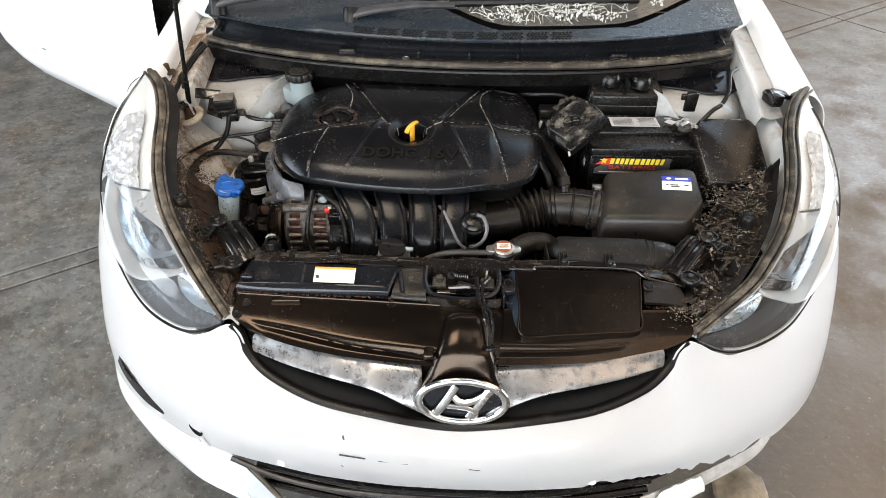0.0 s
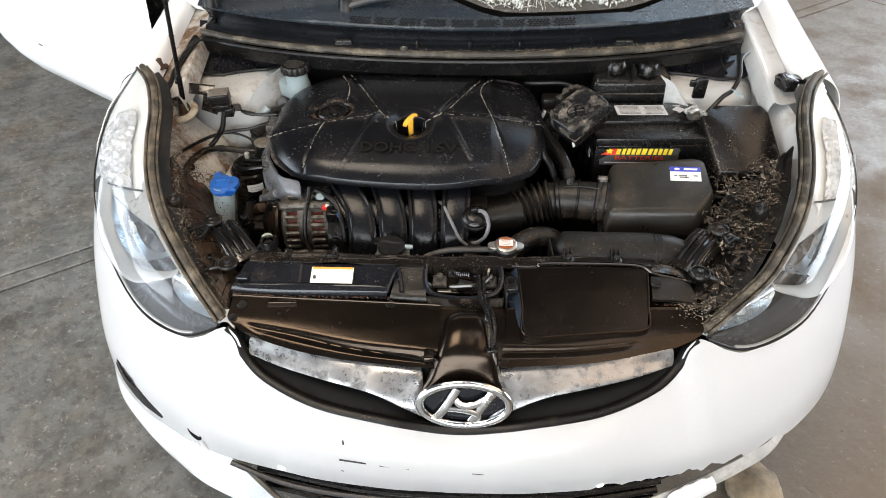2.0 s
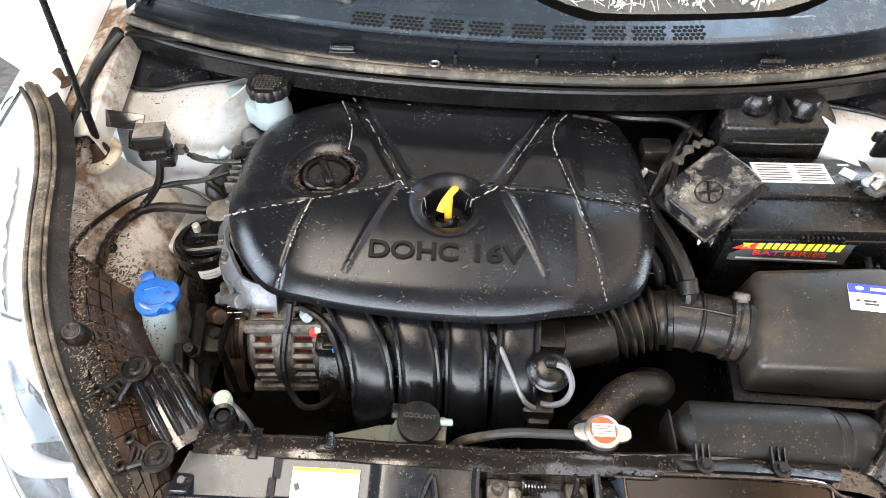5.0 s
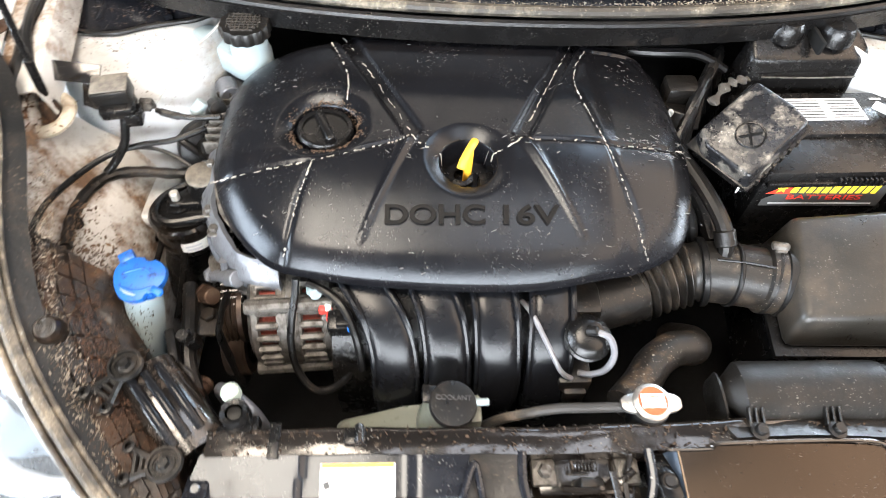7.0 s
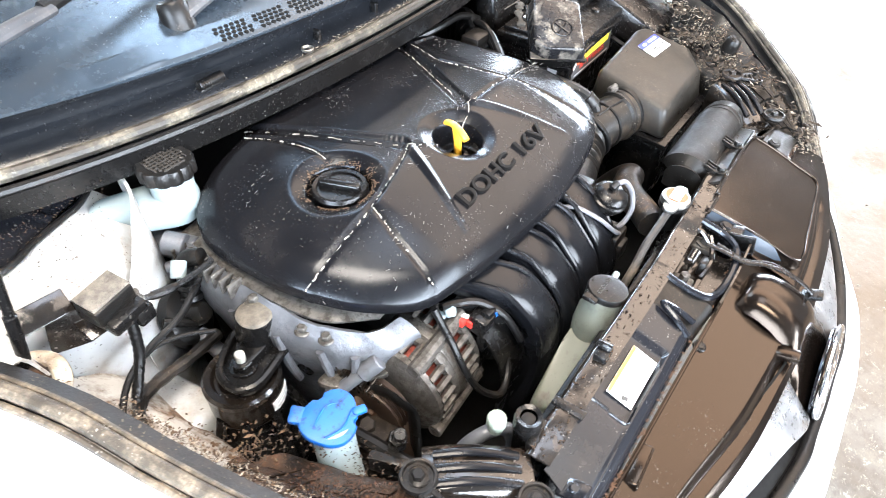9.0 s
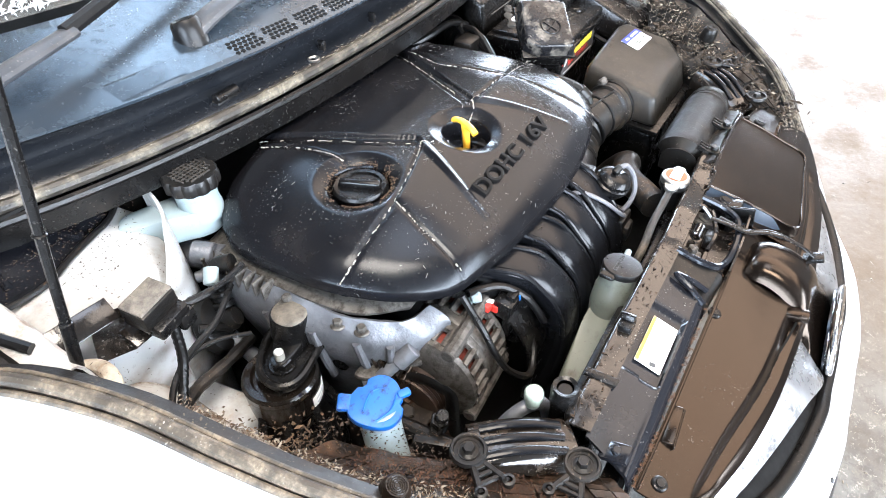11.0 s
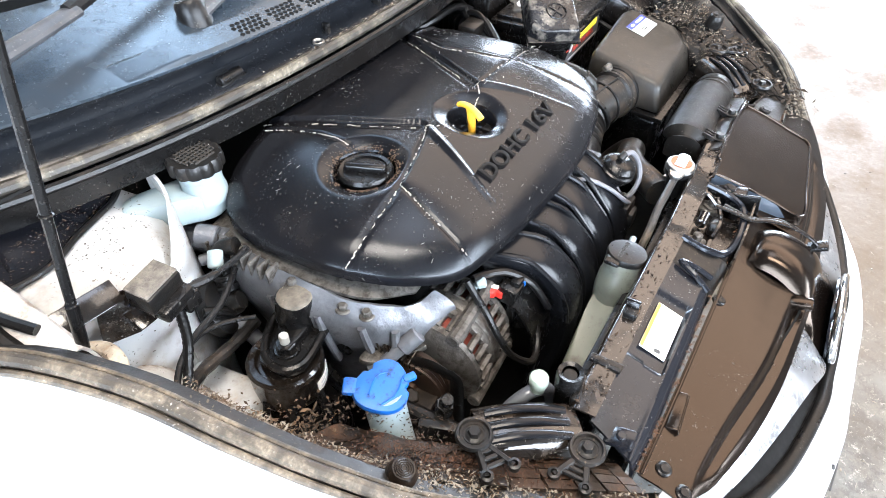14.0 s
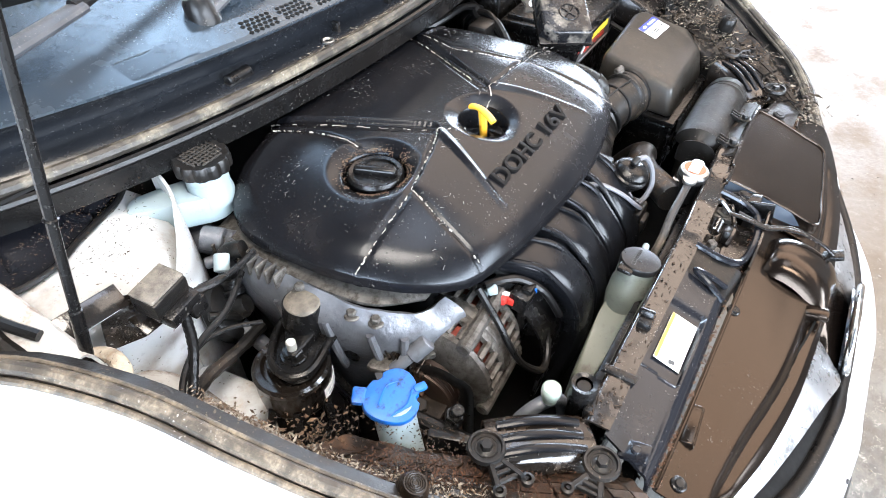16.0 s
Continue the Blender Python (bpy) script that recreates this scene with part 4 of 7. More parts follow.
        return [(c + w * k, y + .030 * max(0, abs(k) - .5) ** 2, z - .022 * abs(k) ** 5) for k in (-1, -.92, -.75, -.4, 0, .4, .75, .92, 1)]
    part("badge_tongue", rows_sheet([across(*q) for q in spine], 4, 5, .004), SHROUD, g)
    m = surface_pose((.013, .751, .588), (0, -.965, .26), (1, 0, 0))
    part("badge_plate", moved(lathe([(0, .0), (.082, .0), (.083, .003), (.0, .006)], None, 40, .50), m), GLOSSY, g)
    ring = [(.0800 * math.cos(a), .0455 * math.sin(a), .010) for a in [2 * math.pi * i / 24 for i in range(24)]]
    badge = part("badge", moved(tube(ring, .0078, 12, 3, closed=True, flat=.7), m), CHROME_CLEAN, g, "oval chrome badge")
    bars = [tube([(-.050, -.030, .010), (-.034, -.006, .013), (-.012, .036, .010)], .0082, 10, 6, flat=.45), tube([(.052, .030, .010), (.036, .006, .013), (.014, -.036, .010)], .0082, 10, 6, flat=.45),
            tube([(-.016, .012, .011), (-.004, .002, .014), (.018, .004, .014), (.054, .026, .010)], .0072, 10, 6, flat=.45), tube([(.022, -.034, .010), (.024, -.020, .013), (.004, -.010, .014), (-.034, -.008, .012)], .0066, 10, 6, flat=.45)]
    for bar in bars:
        part("badge_bar", moved(bar, m), CHROME_CLEAN, badge)


build_grille()

IN_EDGE = [(.462, .872, .650), (.54, .950, .706), (.625, 1.06, .754), (.668, 1.15, .797), (.694, 1.24, .828), (.715, 1.33, .853), (.752, 1.42, .876), (.797, 1.478, .887)]
OUT_EDGE = [(.464, .868, .640), (.555, .886, .597), (.665, .950, .606), (.782, 1.09, .647), (.838, 1.205, .715), (.854, 1.31, .772), (.838, 1.40, .832), (.80, 1.480, .884)]
IN_FINE, OUT_FINE = spline(IN_EDGE, 12), spline(OUT_EDGE, 12)


def lamp_at(s, u, v, depth=0.0):
    """A place on the headlamp: u from the inner tip to the tail, v from the inner to the outer rim; depth goes into the lamp."""
    k = u * (len(IN_FINE) - 1)
    i = min(int(k), len(IN_FINE) - 2)
    a = IN_FINE[i].lerp(IN_FINE[i + 1], k - i)
    b = OUT_FINE[i].lerp(OUT_FINE[i + 1], k - i)
    a.x, b.x = a.x + wide(s, a.y), b.x + wide(s, b.y, .014)
    p = a.lerp(b, v)
    n = Vector((.42, -.55, .72)).normalized()
    w = (b - a).length
    bulge = 0.16 * w * 4 * v * (1 - v)
    p = p + n * (bulge - depth * min(1.0, 5 * min(v, 1 - v)) * min(1.0, w / .1))
    return Vector((s * p.x, p.y, p.z))


def build_lamp(s):
    h = thing("headlamp", (s * .68, 1.15, .60), "large swept-back car headlamp with a hazy clear lens", "headlamp", "headlamps")
    cover = grid(lambda u, v: lamp_at(s, u, v, -.001), 90, 20)
    if s > 0:
        bmesh.ops.reverse_faces(cover, faces=cover.faces[:])
    lens = part("lens", cover, LENS[s], h)
    lens.visible_shadow = False
    part("housing", grid(lambda u, v: lamp_at(s, u, v, .055), 60, 14), SMOKE, h)
    def edge_low(v):
        """Where the turn lamp's cut zone begins."""
        return .375 + .26 * v

    part("bezel", grid(lambda u, v: lamp_at(s, .60 + .40 * u, v, .014), 40, 14), BEZEL_WHITE, h, "pale tail of the lamp's bezel")
    part("inner_trim", grid(lambda u, v: lamp_at(s, .02 + .40 * u, .02 + .07 * v, .012), 40, 4), BEZEL, h)
    part("inner_trim", grid(lambda u, v: lamp_at(s, .40 + .22 * u, .02 + (.20 + .10 * u) * v, .013), 20, 4), BEZEL_WHITE, h)
    part("shelf", grid(lambda u, v: lamp_at(s, (.235 + .50 * (v * .52 + .03)) * (1 - u) + (edge_low(v * .52 + .05)) * u, .05 + .52 * v, .011 + .004 * u), 8, 14), BEZEL, h, "pale silver shelf above the main reflector")
    arc = [(.60, .64), (.565, .70), (.53, .79), (.48, .86), (.42, .88), (.35, .82), (.285, .66), (.23, .46), (.190, .27), (.165, .09)]
    part("silver_band", tube([lamp_at(s, u, v, .018) for u, v in arc], lambda t: .012 + .010 * math.sin(math.pi * min(1, t * 1.15)) - .003 * t, 14, 8, flat=.30), BEZEL, h, "silver band curving round the main reflector")
    part("lower_band", grid(lambda u, v: lamp_at(s, .03 + .42 * u, .55 + .41 * v, .036), 40, 6), SMOKE, h)
    part("outer_rib", tube([lamp_at(s, .10 + .46 * k / 10, .955, .010) for k in range(11)], .0030, 6, 3), BEZEL, h)
    n = Vector((s * .42, -.55, .72))

    # main reflector: a leaf-shaped bowl between the shelf and the band
    upper = spline([(.200, .07, 0), (.30, .17, 0), (.40, .36, 0), (.490, .58, 0)], 12)
    lower = spline([(.200, .07, 0), (.255, .38, 0), (.335, .62, 0), (.420, .68, 0), (.490, .58, 0)], 9)

    def leaf(a, r):
        p = upper[round(a * 36)].lerp(lower[round(a * 36)], r)
        return lamp_at(s, p.x, p.y, .014 + .050 * math.sin(math.pi * a) ** .7 * math.sin(math.pi * r) ** .8)
    main = part("reflector_bowl", grid(leaf, 36, 14), BOWL, h)
    part("bulb_shield", lathe([(0, .016), (.008, .014), (.012, .007), (.013, 0)], surface_pose(lamp_at(s, .345, .43, .060), n), 20), SMOKE, main)

    def bowl(u0, v0, ru, rv, deep):
        def f(a, r):
            t = 2 * math.pi * a
            return lamp_at(s, u0 + ru * r * math.cos(t), v0 + rv * r * math.sin(t), .014 + deep * (1 - r * r))
        return grid(f, 36, 8, 0, True)
    low = part("reflector_bowl", bowl(.108, .27, .072, .20, .03), BOWL, h)
    part("bulb", lathe([(0, .014), (.006, .012), (.007, .005), (.007, 0)], surface_pose(lamp_at(s, .115, .27, .04), n), 16), BEZEL, low)
    # crinkled mirror of the turn lamp: one sheet of small cut faces
    rnd = random.Random(5)
    jog = [[(rnd.uniform(.002, .0105), rnd.uniform(-.35, .35), rnd.uniform(-.35, .35)) for _ in range(25)] for _ in range(25)]

    def crinkle(a, b):
        d, da, db = jog[round(a * 24)][round(b * 24)]
        k, v = min(1, max(0, a + da / 24)), .20 + .76 * min(1, max(0, b + db / 24))
        return lamp_at(s, edge_low(v) * (1 - k) + (.635 + .13 * math.sin(math.pi * min(1, .2 + .6 * v))) * k, v, d)
    part("facets", grid(crinkle, 24, 24), CRINKLE, h, "crinkled chrome mirror of the turn lamp", angle=1)
    part("divider", tube([lamp_at(s, edge_low(v) - .004, v, .005) for v in (.08, .2, .32, .44, .56)], .0022, 6, 4), SMOKE, h)
    part("rim", tube([lamp_at(s, i / 30, 1.0, 0) for i in range(31)], .0032, 8, 2), RUBBER, h)
    # rubber bonnet seal along the inner rim
    seal = thing("wing_seal", (s * .66, 1.15, .74), "dusty tan rubber seal along the headlamp's inner edge", "seal", "headlamp seals")
    line = [lamp_at(s, i / 24, 0, 0) for i in range(25)]
    part("seal_bead", tube([p + Vector((-s * .010, .004, .004)) for p in line], .0075, 10, 2), RUBBER_TAN if s < 0 else SEAL_DARK, seal)
    part("seal_lip", joined(tube([p + Vector((s * .001, -.002, .003)) for p in line], .0035, 8, 2), tube([p + Vector((-s * .020, .008, .002)) for p in line], .003, 8, 2)), RUBBER_TAN if s < 0 else SEAL_DARK, seal)
    part("seal_foot", grid(lambda u, v: line[round(u * 24)] + Vector((-s * (.006 + (.034 if s < 0 else .012) * v), .004 + .013 * v, -.002 - .015 * v)), 24, 3, .004), DIRTY, seal)


for side in (-1, 1):
    build_lamp(side)


# muddy trays between the lamps and the engine
def build_tray(s):
    t = thing("lamp_tray", (s * .58, 1.1, .62), "muddy black plastic tray full of dry dirt beside the headlamp" if s < 0 else "black plastic tray littered with pale leaf dirt beside the headlamp", "tray")
    end = 5 if s < 0 else 6
    outer = [(.452, .90, .652), (.512, .965, .694), (.59, 1.07, .736), (.632, 1.155, .775), (.660, 1.238, .795), (.680, 1.292, .806)]
    mid = [(.450, .93, .675), (.49, 1.0, .690), (.545, 1.09, .706), (.592, 1.165, .728), (.622, 1.235, .74), (.648, 1.276, .738)]
    inner = [(.440, .95, .67), (.47, 1.01, .67), (.505, 1.09, .675), (.545, 1.15, .70), (.57, 1.21, .712), (.598, 1.254, .708)]
    drop = [(.44, .96, .58), (.465, 1.015, .58), (.50, 1.09, .58), (.54, 1.15, .6), (.565, 1.21, .6), (.595, 1.265, .6)]
    outer = [(x + wide(s, y), y, z) for x, y, z in outer]
    mid = [(x + wide(s, y, .020), y, z) for x, y, z in mid]
    bm = rows_sheet([[(s * x, y, z) for x, y, z in r[:end]] for r in (outer, mid, inner, drop)], 10, 8, .003)
    for v in bm.verts:
        v.co.z += .006 * noise.noise(v.co * 28) + .003 * noise.noise(v.co * 80)
    part("tray_skin", bm, MUDDY if s < 0 else DIRTY, t)
    # square plates moulded on the tray, with grooves between them
    lines = [spline([(s * x, y, z) for x, y, z in r[:end]], 8) for r in (outer, mid, inner)]

    def at(u, v):
        k = u * (len(lines[0]) - 1)
        i = min(int(k), len(lines[0]) - 2)
        a, b, c = (q[i].lerp(q[i + 1], k - i) for q in lines)
        return (a.lerp(b, v * 2) if v < .5 else b.lerp(c, v * 2 - 1)) + Vector((0, 0, .005))
    tiles = bmesh.new()
    rnd = random.Random(3)
    nu, nv = (13, 5)
    for i in range(nu):
        for j in range(nv):
            if rnd.random() < .10:
                continue
            u0, u1, v0, v1 = (i + .05) / nu, (i + .95) / nu, .12 + (j + .06) / nv * .8, .12 + (j + .94) / nv * .8
            quad = [at(u0, v0), at(u1, v0), at(u1, v1), at(u0, v1)]
            lift = Vector((0, 0, rnd.uniform(-.0005, .0025)))
            top = [tiles.verts.new(q + lift) for q in quad]
            low = [tiles.verts.new(q - Vector((0, 0, .012))) for q in quad]
            tiles.faces.new(top)
            for k in range(4):
                tiles.faces.new((low[k], low[(k + 1) % 4], top[(k + 1) % 4], top[k]))
    bmesh.ops.recalc_face_normals(tiles, faces=tiles.faces)
    part("tray_surface", tiles, MUDDY if s < 0 else DIRTY, t)["kind"] = "stuff"
    m = surface_pose((s * .607, 1.116, .757), (-s * .15, -.25, 1)) @ Matrix.Scale(.72, 4)
    part("lamp_screw_cap", moved(joined(lathe([(0, .018), (.016, .0175), (.020, .012), (.023, 0), (.024, -.02)], None, 20),
                                        *[tube([(r * math.cos(a), r * math.sin(a), .0180) for a in [i * .5236 for i in range(12)]], .0009, 4, 2, closed=True) for r in (.004, .007, .010, .013)]), m), MUDDY if s < 0 else DIRTY, t, "round ribbed adjuster cap")


for side in (-1, 1):
    build_tray(side)


# lamp mounting bracket with fins and bolts
def build_bracket(s):
    b = thing("lamp_bracket", (s * .49, 1.03, .70), "dirty black finned bracket bolted behind the headlamp", "bracket", "lamp brackets")
    a, c = Vector((s * .521, 1.083, .730)), Vector((s * .461, .977, .705))
    p0, p1, w = Vector((s * .517, 1.080, .722)), Vector((s * .440, .990, .700)), Vector((-s * .031, .026, 0))

    def across(k, h, t0=0.0, t1=1.0):
        return [p0.lerp(p1, t0 + (t1 - t0) * f) + w * k + Vector((0, 0, h + .008 * math.sin(math.pi * f))) for f in (0, .33, .67, 1)]
    part("finned_body", rows_sheet([across(-.55, -.020), across(-.35, -.004), across(0, .002), across(.5, .002), across(.95, -.004), across(1.15, -.022), across(1.2, -.07)], 6, 4, .004), GLOSSY_DIRTY, b)
    for k in (-.15, .25, .65):
        part("fin", tube(across(k, .005, .10, .88), .0052, 10, 6, flat=.75), RUNNER, b, "glossy rib")
    for p, eyes in ((a, (Vector((s * .556, 1.049, .732)), Vector((s * .529, 1.032, .729)))), (c, (Vector((s * .504, .997, .704)), Vector((s * .502, .963, .702))))):
        part("bolt_ear", joined(lathe([(.010, -.002), (.019, -.001), (.0205, .003), (.019, .007), (.0165, .007), (.0155, .003), (.010, .003)], Matrix.Translation(p), 24),
                                *[lathe([(.0035, 0), (.0065, .0005), (.0068, .008), (.0038, .009), (.0035, .004)], Matrix.Translation(q - Vector((0, 0, .003))), 14) for q in eyes],
                                *[tube([p.lerp(q, .35), p.lerp(q, .65), q], .0042, 6, 2) for q in eyes], *[tube([p.lerp(eyes[0], f), p.lerp(eyes[1], f)], .003, 6, 1) for f in (.45, .62, .8)]), DIRTY, b)
        part("bolt", joined(lathe([(0, .011), (.006, .011), (.007, .009), (.007, 0)], Matrix.Translation(p), 6), lathe([(.012, .004), (.012, .002), (.006, .005)], Matrix.Translation(p), 18)), DIRTY, b)


for side in (-1, 1):
    build_bracket(side)


# ---------------------------------------------------------------- radiator shroud and tie bar
def stepped(rows, edge, deep, fade):
    """A moulded panel through rows of points with a sloping step along it: edge and deep follow the length, fade ends it."""
    fine = [spline(r, 18) for r in rows]
    cols = [spline([r[i] for r in fine], 14) for i in range(len(fine[0]))]
    nv = len(cols[0]) - 1

    def f(u, v):
        p = cols[round(u * (len(cols) - 1))][round(v * nv)].copy()
        k = min(1, max(0, (v - edge(u)) / .085))
        p.z -= deep(u) * k * (3 - 2 * k) * k * fade(u)
        p.z += .6 * deep(u) * min(1, max(0, (v - edge(u) - .085) / .12)) * fade(u)
        p.z += .0022 * min(1, max(0, (.05 - v) / .02))
        return p
    return grid(f, len(cols) - 1, nv, .003)


def build_shroud():
    sh = thing("radiator_shroud", (0, .87, .60), "dusty black plastic shroud over the front of the radiator", "shroud")
    left_rows = [[(-.441, .922, .676), (-.33, .918, .675), (-.20, .915, .674), (-.035, .911, .672)],
                 [(-.440, .897, .670), (-.33, .893, .669), (-.20, .885, .667), (-.034, .880, .665)],
                 [(-.439, .870, .663), (-.32, .862, .661), (-.19, .850, .659), (-.034, .848, .657)],
                 [(-.412, .852, .652), (-.31, .832, .650), (-.19, .815, .648), (-.036, .808, .647)],
                 [(-.390, .842, .645), (-.297, .816, .640), (-.19, .799, .637), (-.042, .789, .635)]]
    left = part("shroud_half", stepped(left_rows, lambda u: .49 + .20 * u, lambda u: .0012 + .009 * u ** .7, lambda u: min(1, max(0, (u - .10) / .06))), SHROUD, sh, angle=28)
    part("end_block", box((-.052, .806, .648), (.020, .034, .012), .004, 2, (-15, 0, 0)), SHROUD, left)
    part("tab", joined(box((-.340, .908, .6745), (.056, .015, .006), .002, 2, (-10, 0, 3)), box((-.340, .900, .672), (.058, .003, .008), .001, 1, (0, 0, 3))), SHROUD, left)
    part("rim_lip", tube([(-.440, .919, .678), (-.33, .915, .677), (-.20, .912, .676), (-.036, .908, .674)], .0018, 6, 8), SHROUD, left)
    for p in ((-.418, .899, .672), (-.132, .908, .673), (-.430, .872, .665)):
        part("push_clip", lathe([(0, .0025), (.0045, .0025), (.005, .001), (.0072, .0018), (.009, .0008), (.009, -.003)], surface_pose(p, (0, -.25, 1)), 20), PLASTIC, left)
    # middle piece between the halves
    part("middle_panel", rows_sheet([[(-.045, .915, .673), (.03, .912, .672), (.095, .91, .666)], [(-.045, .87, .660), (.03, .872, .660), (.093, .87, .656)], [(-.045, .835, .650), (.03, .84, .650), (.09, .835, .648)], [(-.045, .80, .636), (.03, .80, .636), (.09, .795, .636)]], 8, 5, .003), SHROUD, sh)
    right_rows = [[(.090, .905, .671), (.20, .905, .672), (.34, .912, .674), (.449, .918, .674)],
                  [(.088, .875, .664), (.20, .876, .665), (.34, .886, .667), (.452, .893, .667)],
                  [(.085, .845, .657), (.20, .848, .658), (.33, .862, .661), (.451, .869, .660)],
                  [(.080, .815, .649), (.21, .822, .650), (.32, .840, .652), (.430, .855, .652)],
                  [(.078, .793, .638), (.226, .804, .640), (.32, .822, .643), (.400, .842, .646)]]
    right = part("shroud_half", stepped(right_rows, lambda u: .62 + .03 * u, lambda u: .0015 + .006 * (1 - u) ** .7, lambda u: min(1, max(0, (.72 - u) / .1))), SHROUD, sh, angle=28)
    # raised air-intake panel with its sloping side cheek
    rim = [(.112, .985, .708), (.115, .94, .698), (.118, .89, .685), (.121, .838, .671), (.20, .842, .671), (.28, .851, .672), (.345, .862, .673), (.353, .905, .687), (.358, .945, .699), (.362, .985, .708)]
    part("intake_panel", rows_sheet([[(.112, .985, .708), (.20, .988, .709), (.29, .988, .709), (.362, .985, .708)], [(.115, .94, .698), (.20, .943, .698), (.29, .945, .699), (.358, .945, .699)],
                                     [(.118, .89, .685), (.20, .894, .685), (.28, .900, .686), (.353, .905, .687)], [(.121, .838, .671), (.20, .842, .671), (.28, .851, .672), (.345, .862, .673)]], 10, 6, .004), SHROUD, right)
    part("panel_skirt", rows_sheet([rim, [(x + (.002 if x > .3 else -.002), y - .002, z - .022) for x, y, z in rim]], 5, 2, .002), SHROUD, right)
    part("intake_rim", tube([Vector(p) + Vector((0, 0, .001)) for p in rim], .0019, 8, 6), SHROUD, right)
    # cheek's blue base stands for sky light reflected on black plastic
    part("intake_cheek", rows_sheet([[(.111, .985, .708), (.114, .94, .698), (.117, .89, .685), (.120, .840, .670)], [(.086, .984, .672), (.090, .94, .664), (.102, .89, .658), (.119, .842, .660)]], 8, 4, .003), mat("sky_tinted_plastic", (.024, .034, .050), .22, var=.2, bump=.04, spec=.6), right)
    part("cheek_lip", joined(tube([(.086, .986, .674), (.090, .94, .666), (.102, .89, .661), (.119, .842, .663)], .0026, 8, 6), tube([(.086, .986, .672), (.100, .988, .692), (.112, .988, .709)], .0026, 8, 5)), SHROUD, right)
    part("corner_flap", rows_sheet([[(.368, .972, .702), (.41, .970, .700), (.440, .960, .695)], [(.366, .948, .697), (.41, .946, .695), (.446, .940, .689)], [(.364, .922, .689), (.41, .922, .687), (.449, .920, .681)]], 6, 4, .009), DIRTY, right)
    for p in ((.374, .952, .7035), (.098, .952, .699)):
        part("push_clip", lathe([(0, .0035), (.006, .0035), (.0065, .002), (.0085, .0025), (.011, .001), (.011, -.003)], surface_pose(p, (0, -.2, 1)), 20), PLASTIC, right)
    part("catch_block", joined(box((.098, .956, .690), (.026, .062, .014), .003, 2, (-10, 0, 0)), box((.086, .94, .685), (.005, .075, .03), .002, 2, (-10, 0, 4))), PLASTIC, right)
    # release cable lying over the badge tongue
    part("release_lever", joined(tube([(.034, .962, .704), (.037, .935, .700), (.040, .906, .694), (.048, .880, .697), (.054, .855, .694), (.058, .825, .684), (.059, .800, .668)], .0042, 8, 8, flat=.5),
                                 tube([(.046, .950, .702), (.048, .906, .692), (.060, .875, .694), (.066, .845, .686), (.064, .812, .672)], .0030, 8, 8, flat=.6), box((.060, .806, .670), (.020, .028, .007), .002, 2, (-25, 0, 8))), PLASTIC, sh)


build_shroud()


def build_tie_bar():
    t = thing("radiator_tie_bar", (0, .98, .62), "glossy black tie bar over the radiator, dirty along the top", "tie bar")
    rows = [[(-.425, .987, .706), (-.36, .987, .708), (-.2, .987, .708), (-.125, .986, .706)],
            [(-.432, .965, .701), (-.36, .965, .702), (-.2, .965, .702), (-.130, .965, .700)],
            [(-.440, .937, .692), (-.36, .935, .693), (-.2, .933, .693), (-.136, .933, .691)],
            [(-.445, .928, .684), (-.36, .924, .683), (-.2, .924, .683), (-.140, .925, .681)],
            [(-.446, .925, .658), (-.36, .921, .656), (-.2, .921, .656), (-.140, .922, .655)]]
    face = rows_sheet(rows, 34, 10, .004)

    def smooth(k):
        k = max(0.0, min(1.0, k))
        return k * k * (3 - 2 * k)
    for v in face.verts:
        x, y = v.co.x, v.co.y
        # the field that holds the label is sunk, and a bead runs along the front
        inside = smooth((x + .318) / .008) * smooth((-.180 - x) / .022) * smooth((y - .936) / .005)
        v.co.z -= .0055 * inside
        v.co.z += .0022 * smooth(1 - abs(y - .934) / .005) * (1 - inside)
    bar = part("front_face", face, GLOSSY, t)
    n = (0, -.33, 1)
    m = surface_pose((-.251, .9595, .6965), n)
    lab = part("label", moved(box((0, 0, .0018), (.083, .036, .001), .0004, 1), m), PAPER, bar, "white warning label with an orange strip")
    part("label_strip", moved(box((0, .0155, .0026), (.080, .0044, .0006), 0), m), INK_ORANGE, lab)
    part("label_mark", moved(box((-.034, -.005, .0026), (.006, .008, .0006), 0, 1, (0, 0, 20)), m), INK, lab)
    for k in range(4):
        part("print_line", moved(box((.006, .005 - .0045 * k, .0026), (.05 - .006 * (k % 2), .0012, .0006), 0), m), PAPER_GREY, lab)
    part("end_lug", joined(box((-.424, .952, .699), (.026, .034, .008), .004, 2, (-18, 0, 0)), cyl((-.424, .952, .701), (-.424, .951, .706), .006)), GLOSSY, bar)
    part("hook", tube([(-.140, .926, .688), (-.132, .950, .702), (-.122, .972, .708), (-.116, .950, .700), (-.112, .928, .688)], .0045, 8, 6), GLOSSY, bar)
    part("end_plate", rows_sheet([[(-.127, .986, .705), (-.10, .986, .704), (-.066, .985, .704)], [(-.128, .955, .694), (-.10, .955, .692), (-.068, .95, .694)], [(-.134, .925, .680), (-.10, .922, .680), (-.064, .918, .684)], [(-.138, .921, .655), (-.10, .918, .655), (-.06, .914, .66)]], 8, 4, .004), DIRTY, bar)
